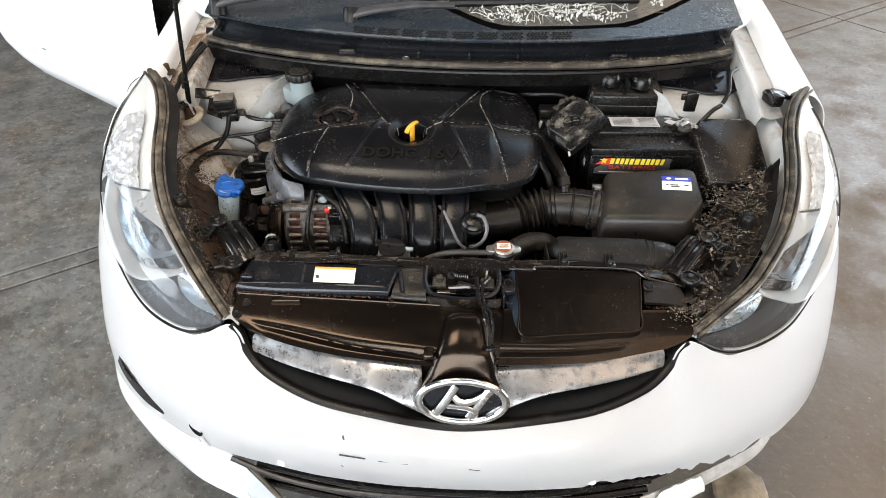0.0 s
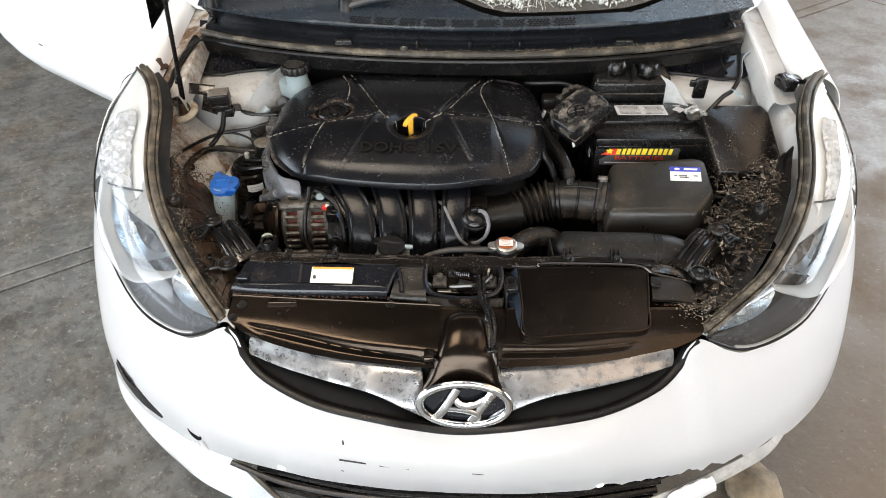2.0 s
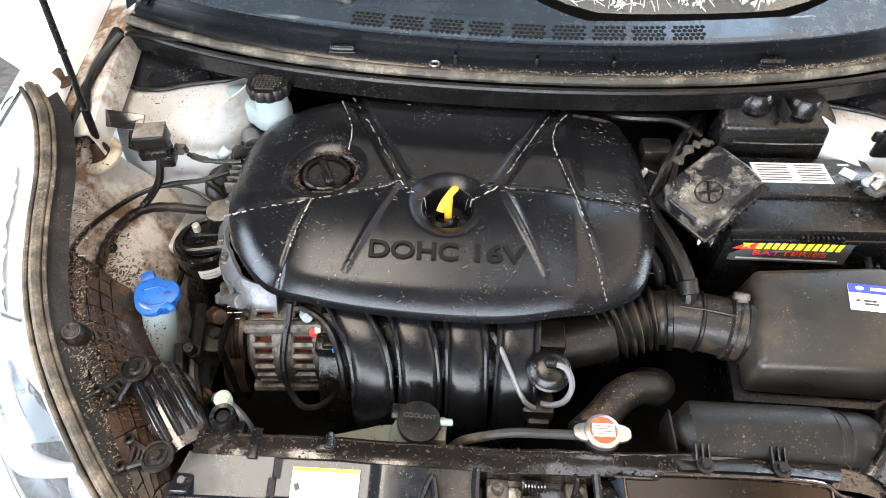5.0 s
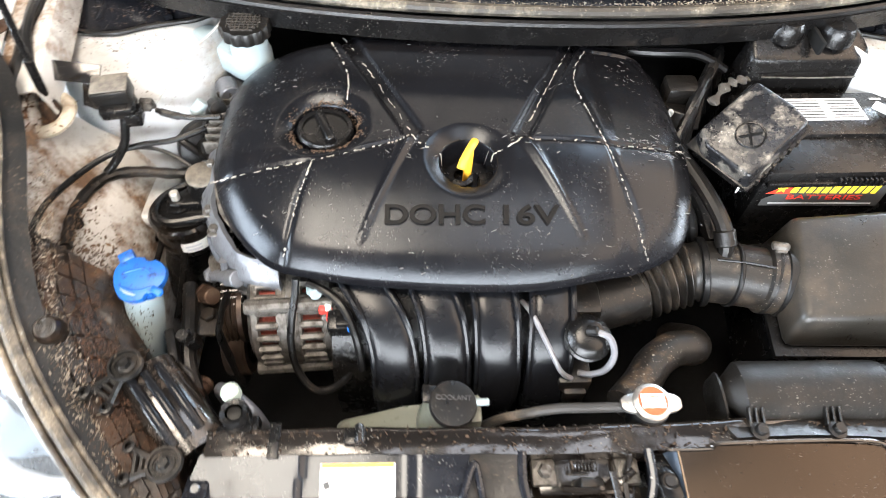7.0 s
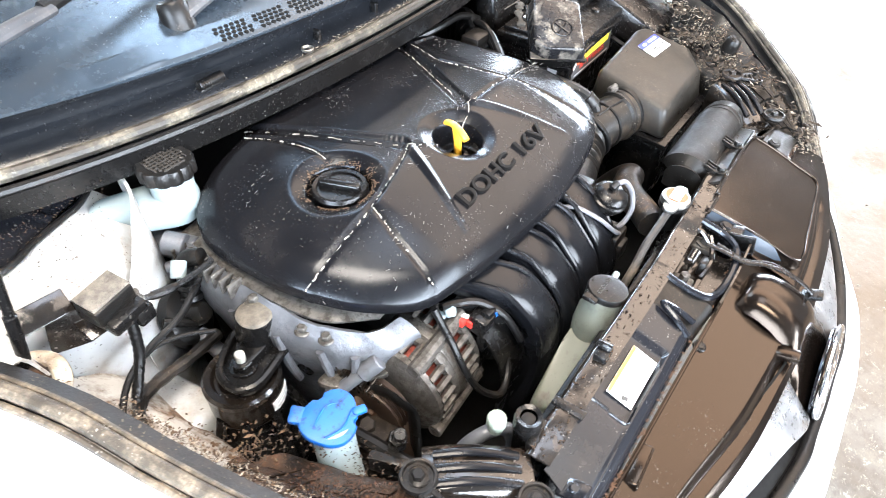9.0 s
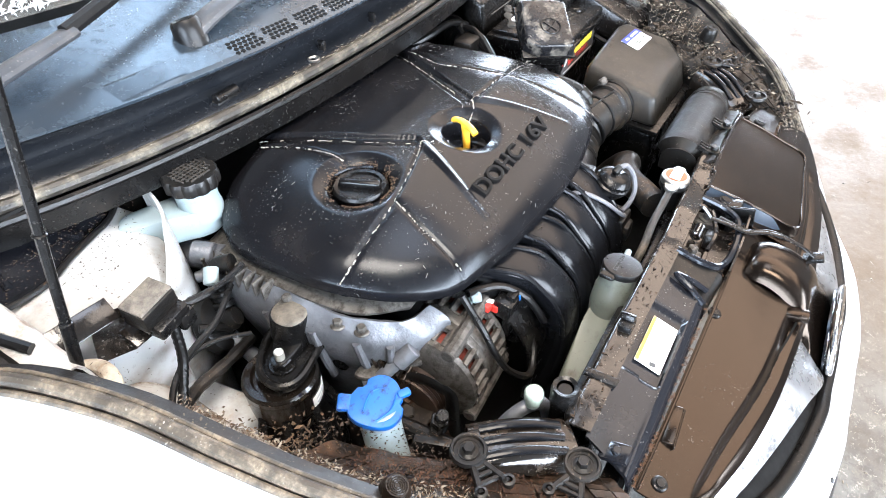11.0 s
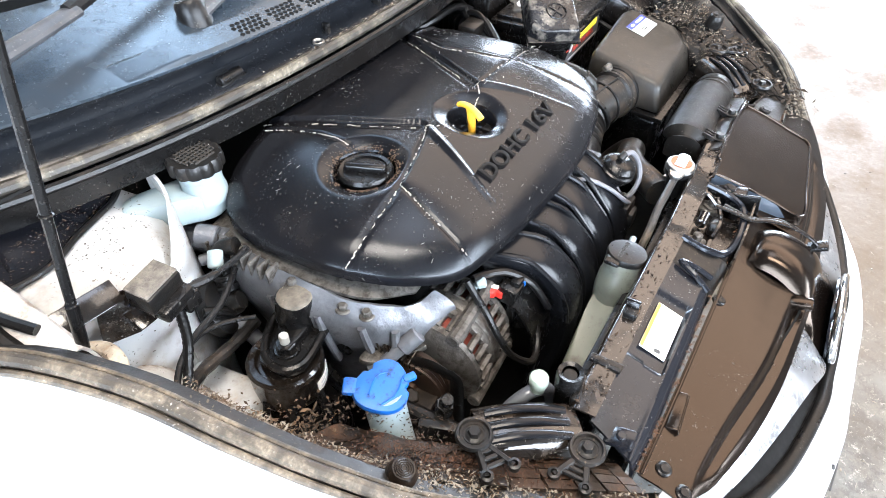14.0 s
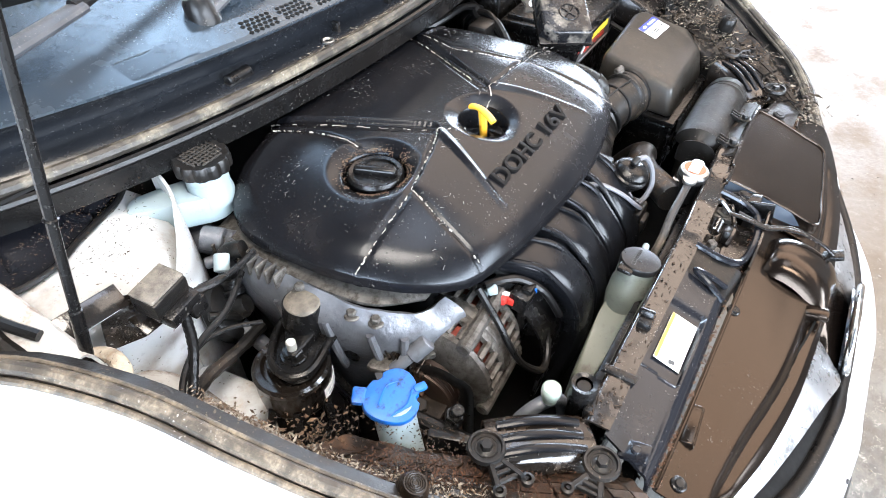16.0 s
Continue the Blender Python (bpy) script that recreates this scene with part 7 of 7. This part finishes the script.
# ---------------------------------------------------------------- the bay's right-hand side of the car
def build_left():
    w = thing("washer_neck", (-.54, 1.17, .56), "white washer filler neck with a dirty blue cap", "washer bottle")
    part("neck", tube([(-.530, 1.193, .742), (-.535, 1.185, .70), (-.545, 1.165, .64), (-.55, 1.15, .58), (-.55, 1.15, .50)], lambda t: .0235 - .001 * t, 22, 8), MILK, w)
    m = surface_pose((-.529, 1.194, .746), (-.05, -.20, 1))
    rim = []
    for i in range(56):
        a = 2 * math.pi * i / 56
        r = .0325 + .0022 * math.sin(3 * a + .6) - (.004 if abs(a - 1.2) < .16 or abs(a - 5.2) < .12 else 0)
        rim.append((r * math.cos(a), .92 * r * math.sin(a)))
    cap = part("cap", moved(joined(plate(rim, -.007, .004, .0028), lathe([(.026, -.016), (.0275, -.006), (.02, -.006)], None, 28), box((-.020, .029, .0), (.020, .016, .009), .003, 2, (0, 0, 30)),
                                   box((.026, -.018, .002), (.016, .010, .008), .003, 2, (0, 0, -30))), m), BLUE, w, "blue flip cap")
    rnd = random.Random(2)
    part("cap_relief", moved(joined(tube([(-.02, -.012, .0045), (.0, -.018, .0045), (.02, -.012, .0045)], .0012, 5, 6), tube([(-.018, .006, .0045), (.004, .012, .0045), (.018, .004, .0045)], .0012, 5, 6)), m), BLUE, cap)
    # engine mount
    e = thing("engine_mount", (-.51, 1.35, .60), "black engine mount with bolts and a white sticker", "engine mount")
    hub = Vector((-.526, 1.352, 0))
    part("bushing", lathe([(.030, .0), (.043, .0), (.0465, .004), (.0475, .012), (.0475, .040), (.046, .046), (.0485, .049), (.0485, .056), (.045, .060), (.037, .060), (.034, .054), (.030, .054), (.028, .068), (0, .068)], pose(hub.x, hub.y, .632), 44), GLOSSY_DIRTY, e)
    part("lower_cup", lathe([(.045, .0), (.044, -.02), (.056, -.05), (.070, -.09), (.070, -.12)], pose(hub.x, hub.y, .634), 32), PLASTIC, e)
    part("sticker", grid(lambda u, v: hub + Vector((.0482 * math.cos(-1.55 + .80 * u), .0482 * math.sin(-1.55 + .80 * u), .648 + .020 * v)), 10, 2, .0006), PAPER, e)
    part("sticker_print", joined(*[grid(lambda u, v, z=z: hub + Vector((.0490 * math.cos(-1.42 + .46 * u), .0490 * math.sin(-1.42 + .46 * u), z + .0025 * v)), 6, 1, .0004) for z in (.653, .660)]), PAPER_GREY, e)
    for t, tip in ((3.9, (-.612, 1.272, .56)), (4.75, (-.548, 1.245, .56)), (5.6, (-.470, 1.262, .56)), (3.2, (-.612, 1.345, .56))):
        foot = hub + Vector((.047 * math.cos(t), .047 * math.sin(t), .650))
        mid = foot.lerp(Vector(tip), .45) + Vector((0, 0, -.006))
        part("web", tube([foot, mid, tip], .0062, 8, 6, flat=.45), PLASTIC, e)
    arm = [(-.553, 1.335), (-.545, 1.318), (-.525, 1.312), (-.48, 1.322), (-.445, 1.325), (-.430, 1.340), (-.438, 1.362), (-.462, 1.385), (-.492, 1.392), (-.525, 1.378), (-.548, 1.358)]
    part("arm", joined(plate(arm, .694, .708, .004, None, 5), tube([(x, y, .710) for x, y in arm], .0055, 8, 5, closed=True), plate([(-.535, 1.338), (-.48, 1.34), (-.465, 1.37), (-.50, 1.378)], .70, .722, .004, None, 4)), PLASTIC, e)
    part("cap_can", cyl((-.484, 1.364, .704), (-.482, 1.360, .757), .0265, .0235), PLASTIC, e)
    part("can_top", lathe([(0, .003), (.010, .0045), (.016, .0035), (.0215, .001), (.0232, -.003)], pose(-.482, 1.360, .758), 28), mat("dusty_pan", (.11, .095, .075), .85, var=.6, scale=70, bump=.8, bump_scale=300, specks=1.0), e, "dusty top of the mount")
    for p in ((-.524, 1.345, .709), (-.446, 1.350, .709)):
        part("bolt", joined(cyl(p, (p[0], p[1], p[2] + .012), .0135, None, 6), cyl(p, (p[0], p[1], p[2] + .003), .017, None, 20)), PLASTIC, e)
        part("stud", cyl((p[0], p[1], p[2] + .012), (p[0], p[1], p[2] + .027), .0062, None, 14), mat("zinc_stud", (.62, .60, .54), .4, .6, var=.2, bump=.1), e, "bright zinc stud")
    part("foot_nut", joined(cyl((-.575, 1.268, .63), (-.578, 1.262, .642), .013, None, 6), cyl((-.60, 1.285, .65), (-.602, 1.28, .66), .011, None, 6)), RUSTY, e)
    part("side_lug", joined(box((-.450, 1.318, .68), (.035, .04, .05), .008), cyl((-.445, 1.30, .69), (-.443, 1.288, .692), .013, None, 6)), PLASTIC, e)
    # brake fluid reservoir
    b = thing("brake_reservoir", (-.43, 1.545, .76), "milky brake fluid reservoir with a black ribbed cap", "reservoir")
    tank = [(-.400, 1.553), (-.408, 1.532), (-.430, 1.522), (-.452, 1.528), (-.478, 1.548), (-.512, 1.572), (-.525, 1.592), (-.505, 1.61), (-.47, 1.60), (-.435, 1.585), (-.41, 1.575)]
    part("tank", joined(plate(tank, .782, .826, .008, None, 5), lathe([(.0275, .048), (.0275, .012), (.030, .002), (.030, -.01)], pose(-.430, 1.548, .815), 28), tube([(-.52, 1.592, .805), (-.46, 1.54, .805), (-.43, 1.524, .805), (-.402, 1.553, .805)], .003, 6, 6)), MILK, b)
    scalloped = lathe([(.031, -.010), (.036, -.007), (.0365, .006), (.034, .011), (0, .012)], None, 72)
    for v in scalloped.verts:
        a = math.atan2(v.co.y, v.co.x)
        k = 1 - .07 * max(0.0, math.cos(12 * a)) if v.co.xy.length > .02 else 1
        v.co.x, v.co.y = v.co.x * k, v.co.y * k
    scalloped.transform(pose(-.430, 1.548, .860))
    part("cap", scalloped, DIRTY, b)
    part("cap_grid", joined(*[box((-.430, 1.526 + .0062 * k, .8725), (.052 - .006 * abs(k - 3.5), .0022, .003), .0008) for k in range(8)], *[box((-.452 + .0062 * k, 1.548, .8725), (.0022, .052 - .006 * abs(k - 3.5), .0028), .0008) for k in range(8)]), mat("cap_dust", (.022, .019, .016), .8, var=.6, scale=80, bump=.4, specks=1.0), b, "gridded dusty cap top")["kind"] = "stuff"
    part("master_cylinder", joined(cyl((-.465, 1.60, .745), (-.45, 1.50, .755), .021), cyl((-.475, 1.53, .775), (-.462, 1.505, .772), .016), cyl((-.49, 1.52, .745), (-.472, 1.505, .748), .008)), ALU, b)
    part("hose", tube([(-.455, 1.53, .76), (-.447, 1.49, .715), (-.455, 1.465, .655), (-.45, 1.46, .54)], .019, 14, 6), RUBBER, b)
    # relay on its black strap, and its loom
    r = thing("relay", (-.60, 1.435, .80), "dusty black relay box on a bent strap", "relay")
    part("case", box((-.597, 1.440, .832), (.050, .034, .026), .004, 2, (6, -3, 8)), DIRTY, r)
    part("case_lid", box((-.597, 1.441, .8455), (.048, .032, .004), .0018, 2, (6, -3, 8)), mat("relay_dust", (.13, .115, .095), .9, var=.5, scale=90, bump=1.0, bump_scale=350, specks=1.0, speck_col=(.03, .025, .02)), r, "lid caked with grey dust")
    part("socket", joined(box((-.592, 1.430, .815), (.046, .034, .018), .004, 2, (6, -3, 8)), box((-.575, 1.428, .802), (.022, .026, .022), .003, 2, (0, 0, 8))), PLASTIC, r)
    part("strap", joined(box((-.664, 1.476, .836), (.088, .028, .003), .0013, 2, (38, 2, -6)), box((-.634, 1.468, .806), (.042, .003, .056), .0013, 2, (-14, 14, -12)), box((-.612, 1.452, .800), (.034, .028, .003), .0013, 2, (20, 0, 0))), GLOSSY_DIRTY, r)
    part("strap_bolt", cyl((-.698, 1.474, .838), (-.698, 1.470, .846), .009, None, 6), RUSTY, r)
    h = thing("wiring_loom", (-.60, 1.36, .68), "muddy black wiring along the white inner wing", "wiring")
    part("cable", tube([(-.588, 1.428, .805), (-.592, 1.422, .785), (-.600, 1.415, .760), (-.618, 1.405, .735), (-.632, 1.395, .722)], lambda t: .0062 + .0004 * math.sin(90 * t), 10, 10), RUBBER, h)
    part("cable", tube([(-.50, 1.425, .690), (-.55, 1.418, .695), (-.60, 1.412, .705), (-.635, 1.390, .716), (-.652, 1.345, .722), (-.655, 1.30, .722), (-.648, 1.26, .722)], lambda t: .0082 + .0006 * math.sin(70 * t), 10, 10), DIRTY, h)
    part("cable", tube([(-.485, 1.455, .760), (-.535, 1.432, .752), (-.585, 1.424, .748), (-.628, 1.405, .744), (-.662, 1.365, .742), (-.680, 1.31, .748), (-.682, 1.26, .75)], .0042, 8, 8), RUBBER, h)
    part("cable", tube([(-.512, 1.405, .722), (-.545, 1.420, .735), (-.575, 1.425, .742), (-.60, 1.42, .745)], .0030, 8, 8), RUBBER, h)
    part("grounding_strap", tube([(-.555, 1.452, .790), (-.53, 1.446, .786), (-.50, 1.444, .784), (-.465, 1.446, .785)], lambda t: .0056 if .1 < t < .42 else .0040, 8, 8), RUBBER, h)
    part("ground_bolt", joined(box((-.566, 1.459, .796), (.018, .008, .020), .002, 2, (20, 0, 0)), cyl((-.564, 1.452, .797), (-.564, 1.446, .80), .0075, None, 6)), ALU_DIRTY, h)
    part("main_loom", tube([(-.705, 1.64, .900), (-.722, 1.56, .872), (-.728, 1.50, .850), (-.726, 1.44, .830), (-.716, 1.38, .812), (-.708, 1.30, .785), (-.70, 1.24, .770), (-.672, 1.17, .745)], lambda t: .0095 + .0008 * math.sin(60 * t), 10, 10), DIRTY, h)
    part("long_wire", tube([(-.69, 1.62, .905), (-.715, 1.57, .885), (-.72, 1.52, .868), (-.705, 1.47, .855)], .006, 8, 8), RUBBER, h)
    clip = [(-.730, 1.448, .803), (-.728, 1.424, .796), (-.712, 1.410, .789), (-.690, 1.410, .787), (-.672, 1.424, .792), (-.668, 1.446, .800), (-.684, 1.460, .806), (-.712, 1.462, .808)]
    holder = part("rod_clip", tube(clip, .0095, 10, 6, flat=.55, closed=True), mat("dirty_white_clip", (.46, .41, .32), .6, dust=.8, dust_col=(.14, .08, .04), dust_scale=20, dust_lo=.45, bump=.3, specks=1.0, speck_col=(.10, .05, .02)), h, "dirty white plastic clip")
    part("clip_plate", rows_sheet([[(-.722, 1.446, .799), (-.70, 1.452, .802), (-.676, 1.446, .798)], [(-.722, 1.432, .794), (-.70, 1.432, .794), (-.676, 1.432, .792)], [(-.714, 1.416, .787), (-.70, 1.414, .787), (-.684, 1.416, .787)]], 6, 4, .004), MUDDY, holder)
    part("hole", lathe([(0, .0), (.009, .0), (.010, .002)], surface_pose((-.648, 1.30, .722), (.7, -.2, .7)), 16), DARK, h)
    part("white_sleeve", cyl((-.507, 1.462, .775), (-.493, 1.472, .790), .0095), MILK, h)
    # bonnet stay
    s = thing("bonnet_stay", (-.69, 1.442, .81), "thin black bonnet stay standing in its socket", "bonnet stay")
    foot, top = Vector((-.690, 1.440, .815)), Vector(ROD_TOP)
    part("rod", tube([foot + Vector((-.006, .004, -.012)), foot, foot.lerp(top, .2), foot.lerp(top, .5), top], .0048, 10, 6), PLASTIC, s)
    part("sleeve", cyl(foot.lerp(top, .02), foot.lerp(top, .12), .0062, None, 12), PLASTIC, s)
    part("stop_ring", cyl(foot.lerp(top, .28), foot.lerp(top, .285), .0065, None, 12), PLASTIC, s)
    part("socket", lathe([(.0055, .014), (.010, .012), (.013, .004), (.015, -.014)], pose(-.691, 1.440, .805), 18), MUDDY, s)
    # pump pipe, sensor and service ports behind the tie bar
    p = thing("service_port", (-.41, 1.05, .62), "bent grey pipe with a pale green service cap", "service port")
    part("pipe", tube([(-.436, 1.092, .60), (-.434, 1.088, .645), (-.426, 1.080, .668), (-.408, 1.066, .681), (-.390, 1.054, .674), (-.380, 1.048, .645), (-.376, 1.045, .60)], .0086, 12, 8), ALU, p)
    part("cap", joined(cyl((-.405, 1.060, .686), (-.404, 1.060, .702), .009), lathe([(.011, 0), (.0118, .002), (.0118, .012), (.010, .015), (0, .016)], pose(-.404, 1.060, .697), 14)), mat("pale_green_cap", (.36, .42, .36), .5, dust=.6, dust_col=(.08, .07, .05), dust_scale=80, bump=.3, specks=.8), p)
    q = thing("pressure_sensor", (-.39, 1.027, .66), "black round plug behind the tie bar", "sensor")
    part("ring", lathe([(.010, .022), (.015, .024), (.0165, .020), (.0165, 0), (.014, -.02), (.014, -.06)], pose(-.391, 1.028, .704), 24), PLASTIC, q)
    part("core", lathe([(0, .020), (.008, .019), (.0095, .010), (.010, 0)], pose(-.391, 1.028, .704), 18), DIRTY, q)
    part("shoe", joined(box((-.392, 1.012, .700), (.04, .014, .020), .003), box((-.375, 1.025, .69), (.014, .02, .02), .003)), PLASTIC, q)
    v = thing("hose_fitting", (-.46, 1.10, .60), "ribbed brown hose and brass fitting low in the bay", "hose")
    part("ribbed_hose", tube([(-.455, 1.02, .655), (-.462, 1.045, .655), (-.468, 1.075, .645), (-.465, 1.11, .62)], lambda t: .011 + .0018 * math.sin(t * 60), 12, 16), RUSTY, v)
    part("fitting", joined(cyl((-.475, 1.15, .66), (-.478, 1.145, .685), .012, None, 6), cyl((-.478, 1.145, .685), (-.48, 1.14, .70), .008)), PLASTIC, v)
    part("pipe", tube([(-.505, 1.085, .665), (-.50, 1.105, .672), (-.485, 1.11, .662), (-.475, 1.10, .64)], .0085, 10, 6), ALU_DIRTY, v)
    part("bracket", joined(box((-.47, 1.20, .64), (.05, .06, .008), .003, 2, (0, 15, 10)), cyl((-.47, 1.20, .644), (-.472, 1.20, .652), .011, None, 6), box((-.50, 1.14, .66), (.012, .05, .03), .003, 2, (0, 0, 20))), DIRTY, v)
    part("lower_loom", tube([(-.50, 1.24, .66), (-.49, 1.18, .655), (-.48, 1.12, .645), (-.45, 1.06, .62)], .010, 10, 8), RUBBER, v)
    # vacuum pump disc and pipe beside the wing
    k = thing("purge_pump", (-.545, 1.43, .62), "round black pump with a pipe beside the inner wing", "pump")
    part("disc", lathe([(.0, .016), (.03, .016), (.040, .010), (.042, .004), (.042, -.004), (.036, -.012), (0, -.014)], surface_pose((-.512, 1.472, .700), (.45, -.70, .45)), 32), RUBBER, k)
    part("hub", joined(lathe([(0, .022), (.012, .020), (.016, .012), (.016, 0)], surface_pose((-.506, 1.460, .708), (.45, -.70, .45)), 20), tube([(-.545, 1.46, .73), (-.53, 1.452, .722), (-.512, 1.447, .706)], .006, 8, 6)), DIRTY, k)
    part("pipe", tube([(-.512, 1.452, .688), (-.508, 1.422, .660), (-.500, 1.392, .630)], .0105, 12, 6), ALU, k)
    part("collar_hose", tube([(-.500, 1.46, .70), (-.492, 1.475, .74), (-.482, 1.48, .775), (-.47, 1.46, .785)], .012, 12, 8), RUBBER, k)
    part("ring", joined(cyl((-.4965, 1.468, .722), (-.4945, 1.472, .73), .0155), cyl((-.492, 1.474, .738), (-.490, 1.476, .745), .0155)), RUBBER, k)


build_left()
# ---------------------------------------------------------------- leaf litter and dust
def build_litter():
    rnd = random.Random(31)

    def tray_spots(s, n, v0, v1, lift=.004):
        out = []
        for _ in range(n):
            k = rnd.random() ** .9
            a = Vector((.470, .905, .668)).lerp(Vector((.690, 1.33, .818)), k)
            bow = .045 * math.sin(math.pi * k)
            x = a.x + bow - rnd.uniform(v0, v1)
            out.append((s * x + wide(s, a.y, .034), a.y - .2 * bow + rnd.uniform(-.02, .02), a.z + .012 * math.sin(math.pi * k) - .45 * max(0, (a.x + bow - x)) + lift))
        return out
    crumbs("leaf_litter", tray_spots(-1, 1100, .020, .040), DEBRIS, (.0008, .0028), "dry leaf bits along the headlamp seal", seed=1)
    crumbs("pale_litter", tray_spots(-1, 1300, .012, .040, .006), DEBRIS_PALE, (.0007, .0030), "pale crumbs caught along the headlamp seal", seed=23)
    crumbs("dirt_crumbs", [p for p in tray_spots(-1, 2600, .03, .13) if p[1] < 1.23 and noise.noise(Vector(p) * 26) > -.05], DEBRIS_DARK, (.0007, .0026), "dark dirt crumbs in the lamp tray", seed=2)
    low = [p for p in tray_spots(1, 700, .022, .05) if p[1] < 1.22]
    crumbs("leaf_litter", low, DEBRIS, (.0010, .0036), "dry leaf bits along the headlamp seal", seed=3)
    low = [p for p in tray_spots(1, 3600, .03, .15) if p[1] < 1.26 and noise.noise(Vector(p) * 22) > .06]
    crumbs("pale_litter", low, DEBRIS_PALE, (.0008, .0032), "pale dried mud and straw in the lamp tray", seed=4)
    heap = []
    for cx, cy, cz, sx, sy, n in ((.605, 1.20, .748, .026, .030, 420), (.655, 1.235, .775, .014, .030, 260), (.575, 1.13, .730, .030, .030, 300), (.545, 1.05, .722, .024, .035, 240), (.50, .96, .70, .016, .022, 160), (.465, .915, .688, .014, .012, 120)):
        heap += [(cx + rnd.gauss(0, sx), cy + rnd.gauss(0, sy), cz + rnd.uniform(-.004, .012)) for _ in range(n)]
    crumbs("leaf_mould", [p for i, p in enumerate(heap) if i % 5 in (1, 2)], mat("brown_leaf_mould", (.034, .025, .017), .9, var=.9, scale=70, bump=.3), (.003, .009), "clotted brown leaf mould in the lamp tray", seed=21, flat=.6)
    crumbs("pale_litter", heap[::6], DEBRIS_PALE, (.002, .007), "pale flakes of dry mud on the leaf mould", seed=22)
    spots = []
    for _ in range(1500):
        x = rnd.triangular(-.3, .68, .45)
        spots.append((x, cowl_y(x) + rnd.gauss(.000, .006), .904 + .012 * x * x + rnd.uniform(0, .003)))
    crumbs("seal_dirt", spots, DEBRIS_PALE, (.0008, .0026), "pale dirt caked along the bonnet seal", seed=5)
    spots = [(rnd.uniform(-.42, .44), .9200 + rnd.gauss(0, .0016), .676 + rnd.uniform(0, .002)) for _ in range(260)]
    spots += [(rnd.uniform(-.44, -.36), .9205 + rnd.gauss(0, .002), .677) for _ in range(60)]
    crumbs("rusty_crumbs", spots, mat("rusty_crumb", (.07, .034, .016), .9, var=.6, scale=90), (.0012, .0042), "rusty brown crumbs in the gap behind the shroud", seed=6)
    spots = [(rnd.gauss(.44, .02), .905 + rnd.gauss(0, .02), .684 + rnd.uniform(-.006, .004)) for _ in range(160)]
    crumbs("pale_litter", spots, DEBRIS_PALE, (.001, .004), "pale dirt on the shroud's corner", seed=7)
    spots = []
    for _ in range(420):
        a = rnd.uniform(.1, 3.0)
        r = rnd.uniform(.02, .125)
        spots.append((-.605 + r * math.cos(a) * .9, 1.60 - r * math.sin(a), .866))
    for _ in range(260):
        y = rnd.uniform(1.2, 1.45)
        spots.append((-.69 + rnd.gauss(0, .02), y, .775 + .2 * (y - 1.2)))
    crumbs("dirt_crumbs", spots, DEBRIS_DARK, (.0006, .0020), "dark specks of dirt on the white metal", seed=8)
    spots = [(-.705 + rnd.gauss(0, .014), 1.430 + rnd.gauss(0, .016), .792 + rnd.uniform(-.006, .006)) for _ in range(420)]
    spots += [(-.715 + rnd.gauss(0, .007), y, .812 + .16 * (y - 1.4) + rnd.uniform(-.004, .004)) for y in [rnd.uniform(1.22, 1.50) for _ in range(700)]]
    crumbs("rusty_crumbs", spots, mat("rusty_mud", (.10, .05, .022), .9, var=.7, scale=60), (.0010, .0040), "rusty mud along the wing's inner rim", seed=15)
    spots = [(rnd.uniform(-.42, .45), rnd.uniform(.984, 1.014), .7115 - (.006 if abs(x) > .3 else 0)) for x in [rnd.uniform(-.42, .45) for _ in range(500)]]
    crumbs("dirt_crumbs", spots, DEBRIS_DARK, (.001, .0035), "brown crumbs on the tie bar", seed=9)
    spots = []
    for _ in range(2600):
        k = rnd.random()
        x, y = -.508 - .10 * k + rnd.gauss(0, .016), .985 + .19 * k + rnd.gauss(0, .010)
        spots.append((x, y, .698 + .050 * k - .3 * max(0, x + .500 + .10 * k) + rnd.uniform(0, .004)))
    crumbs("rusty_crumbs", spots, mat("red_crumb", (.050, .022, .010), .9, var=.7, scale=90), (.0006, .0022), "reddish brown dirt heaped in the lamp tray", seed=10)
    spots = [(-.605 + rnd.gauss(0, .018), 1.245 + rnd.gauss(0, .022), .722 + rnd.uniform(-.004, .012)) for _ in range(200)]
    spots += [(-.635 + rnd.gauss(0, .012), 1.275 + rnd.gauss(0, .03), .735 + rnd.uniform(-.004, .014)) for _ in range(170)]
    crumbs("mud_clods", spots, mat("tan_mud", (.075, .045, .024), .92, var=.7, scale=50, bump=.5), (.0012, .0042), "tan mud clods at the end of the lamp tray", seed=24, flat=.7)
    # straw hanging by the battery and filter box
    straw = []
    for _ in range(18):
        p = Vector((.54 + rnd.uniform(-.03, .06), 1.13 + rnd.uniform(-.03, .10), .655 + rnd.uniform(-.02, .04)))
        d = Vector((rnd.uniform(-.02, .02), rnd.uniform(-.02, .02), rnd.uniform(-.02, .03)))
        straw.append(tube([p, p + d + Vector((0, 0, .004)), p + 2 * d], .0011, 4, 3))
    single("straw", joined(*straw), DEBRIS_PALE, "dry straw caught beside the air filter box", "debris", kind="stuff")
    # flakes and chips on the floor
    spots = []
    for _ in range(3200):
        x, y = rnd.uniform(-2.6, 3.0), rnd.uniform(.2, 4.0)
        if abs(x) > .95 or y < .6:
            spots.append((x, y, .002))
    crumbs("floor_grit", spots, DEBRIS_PALE, (.0015, .008), "pale grit and chips on the concrete floor", seed=12)


build_litter()
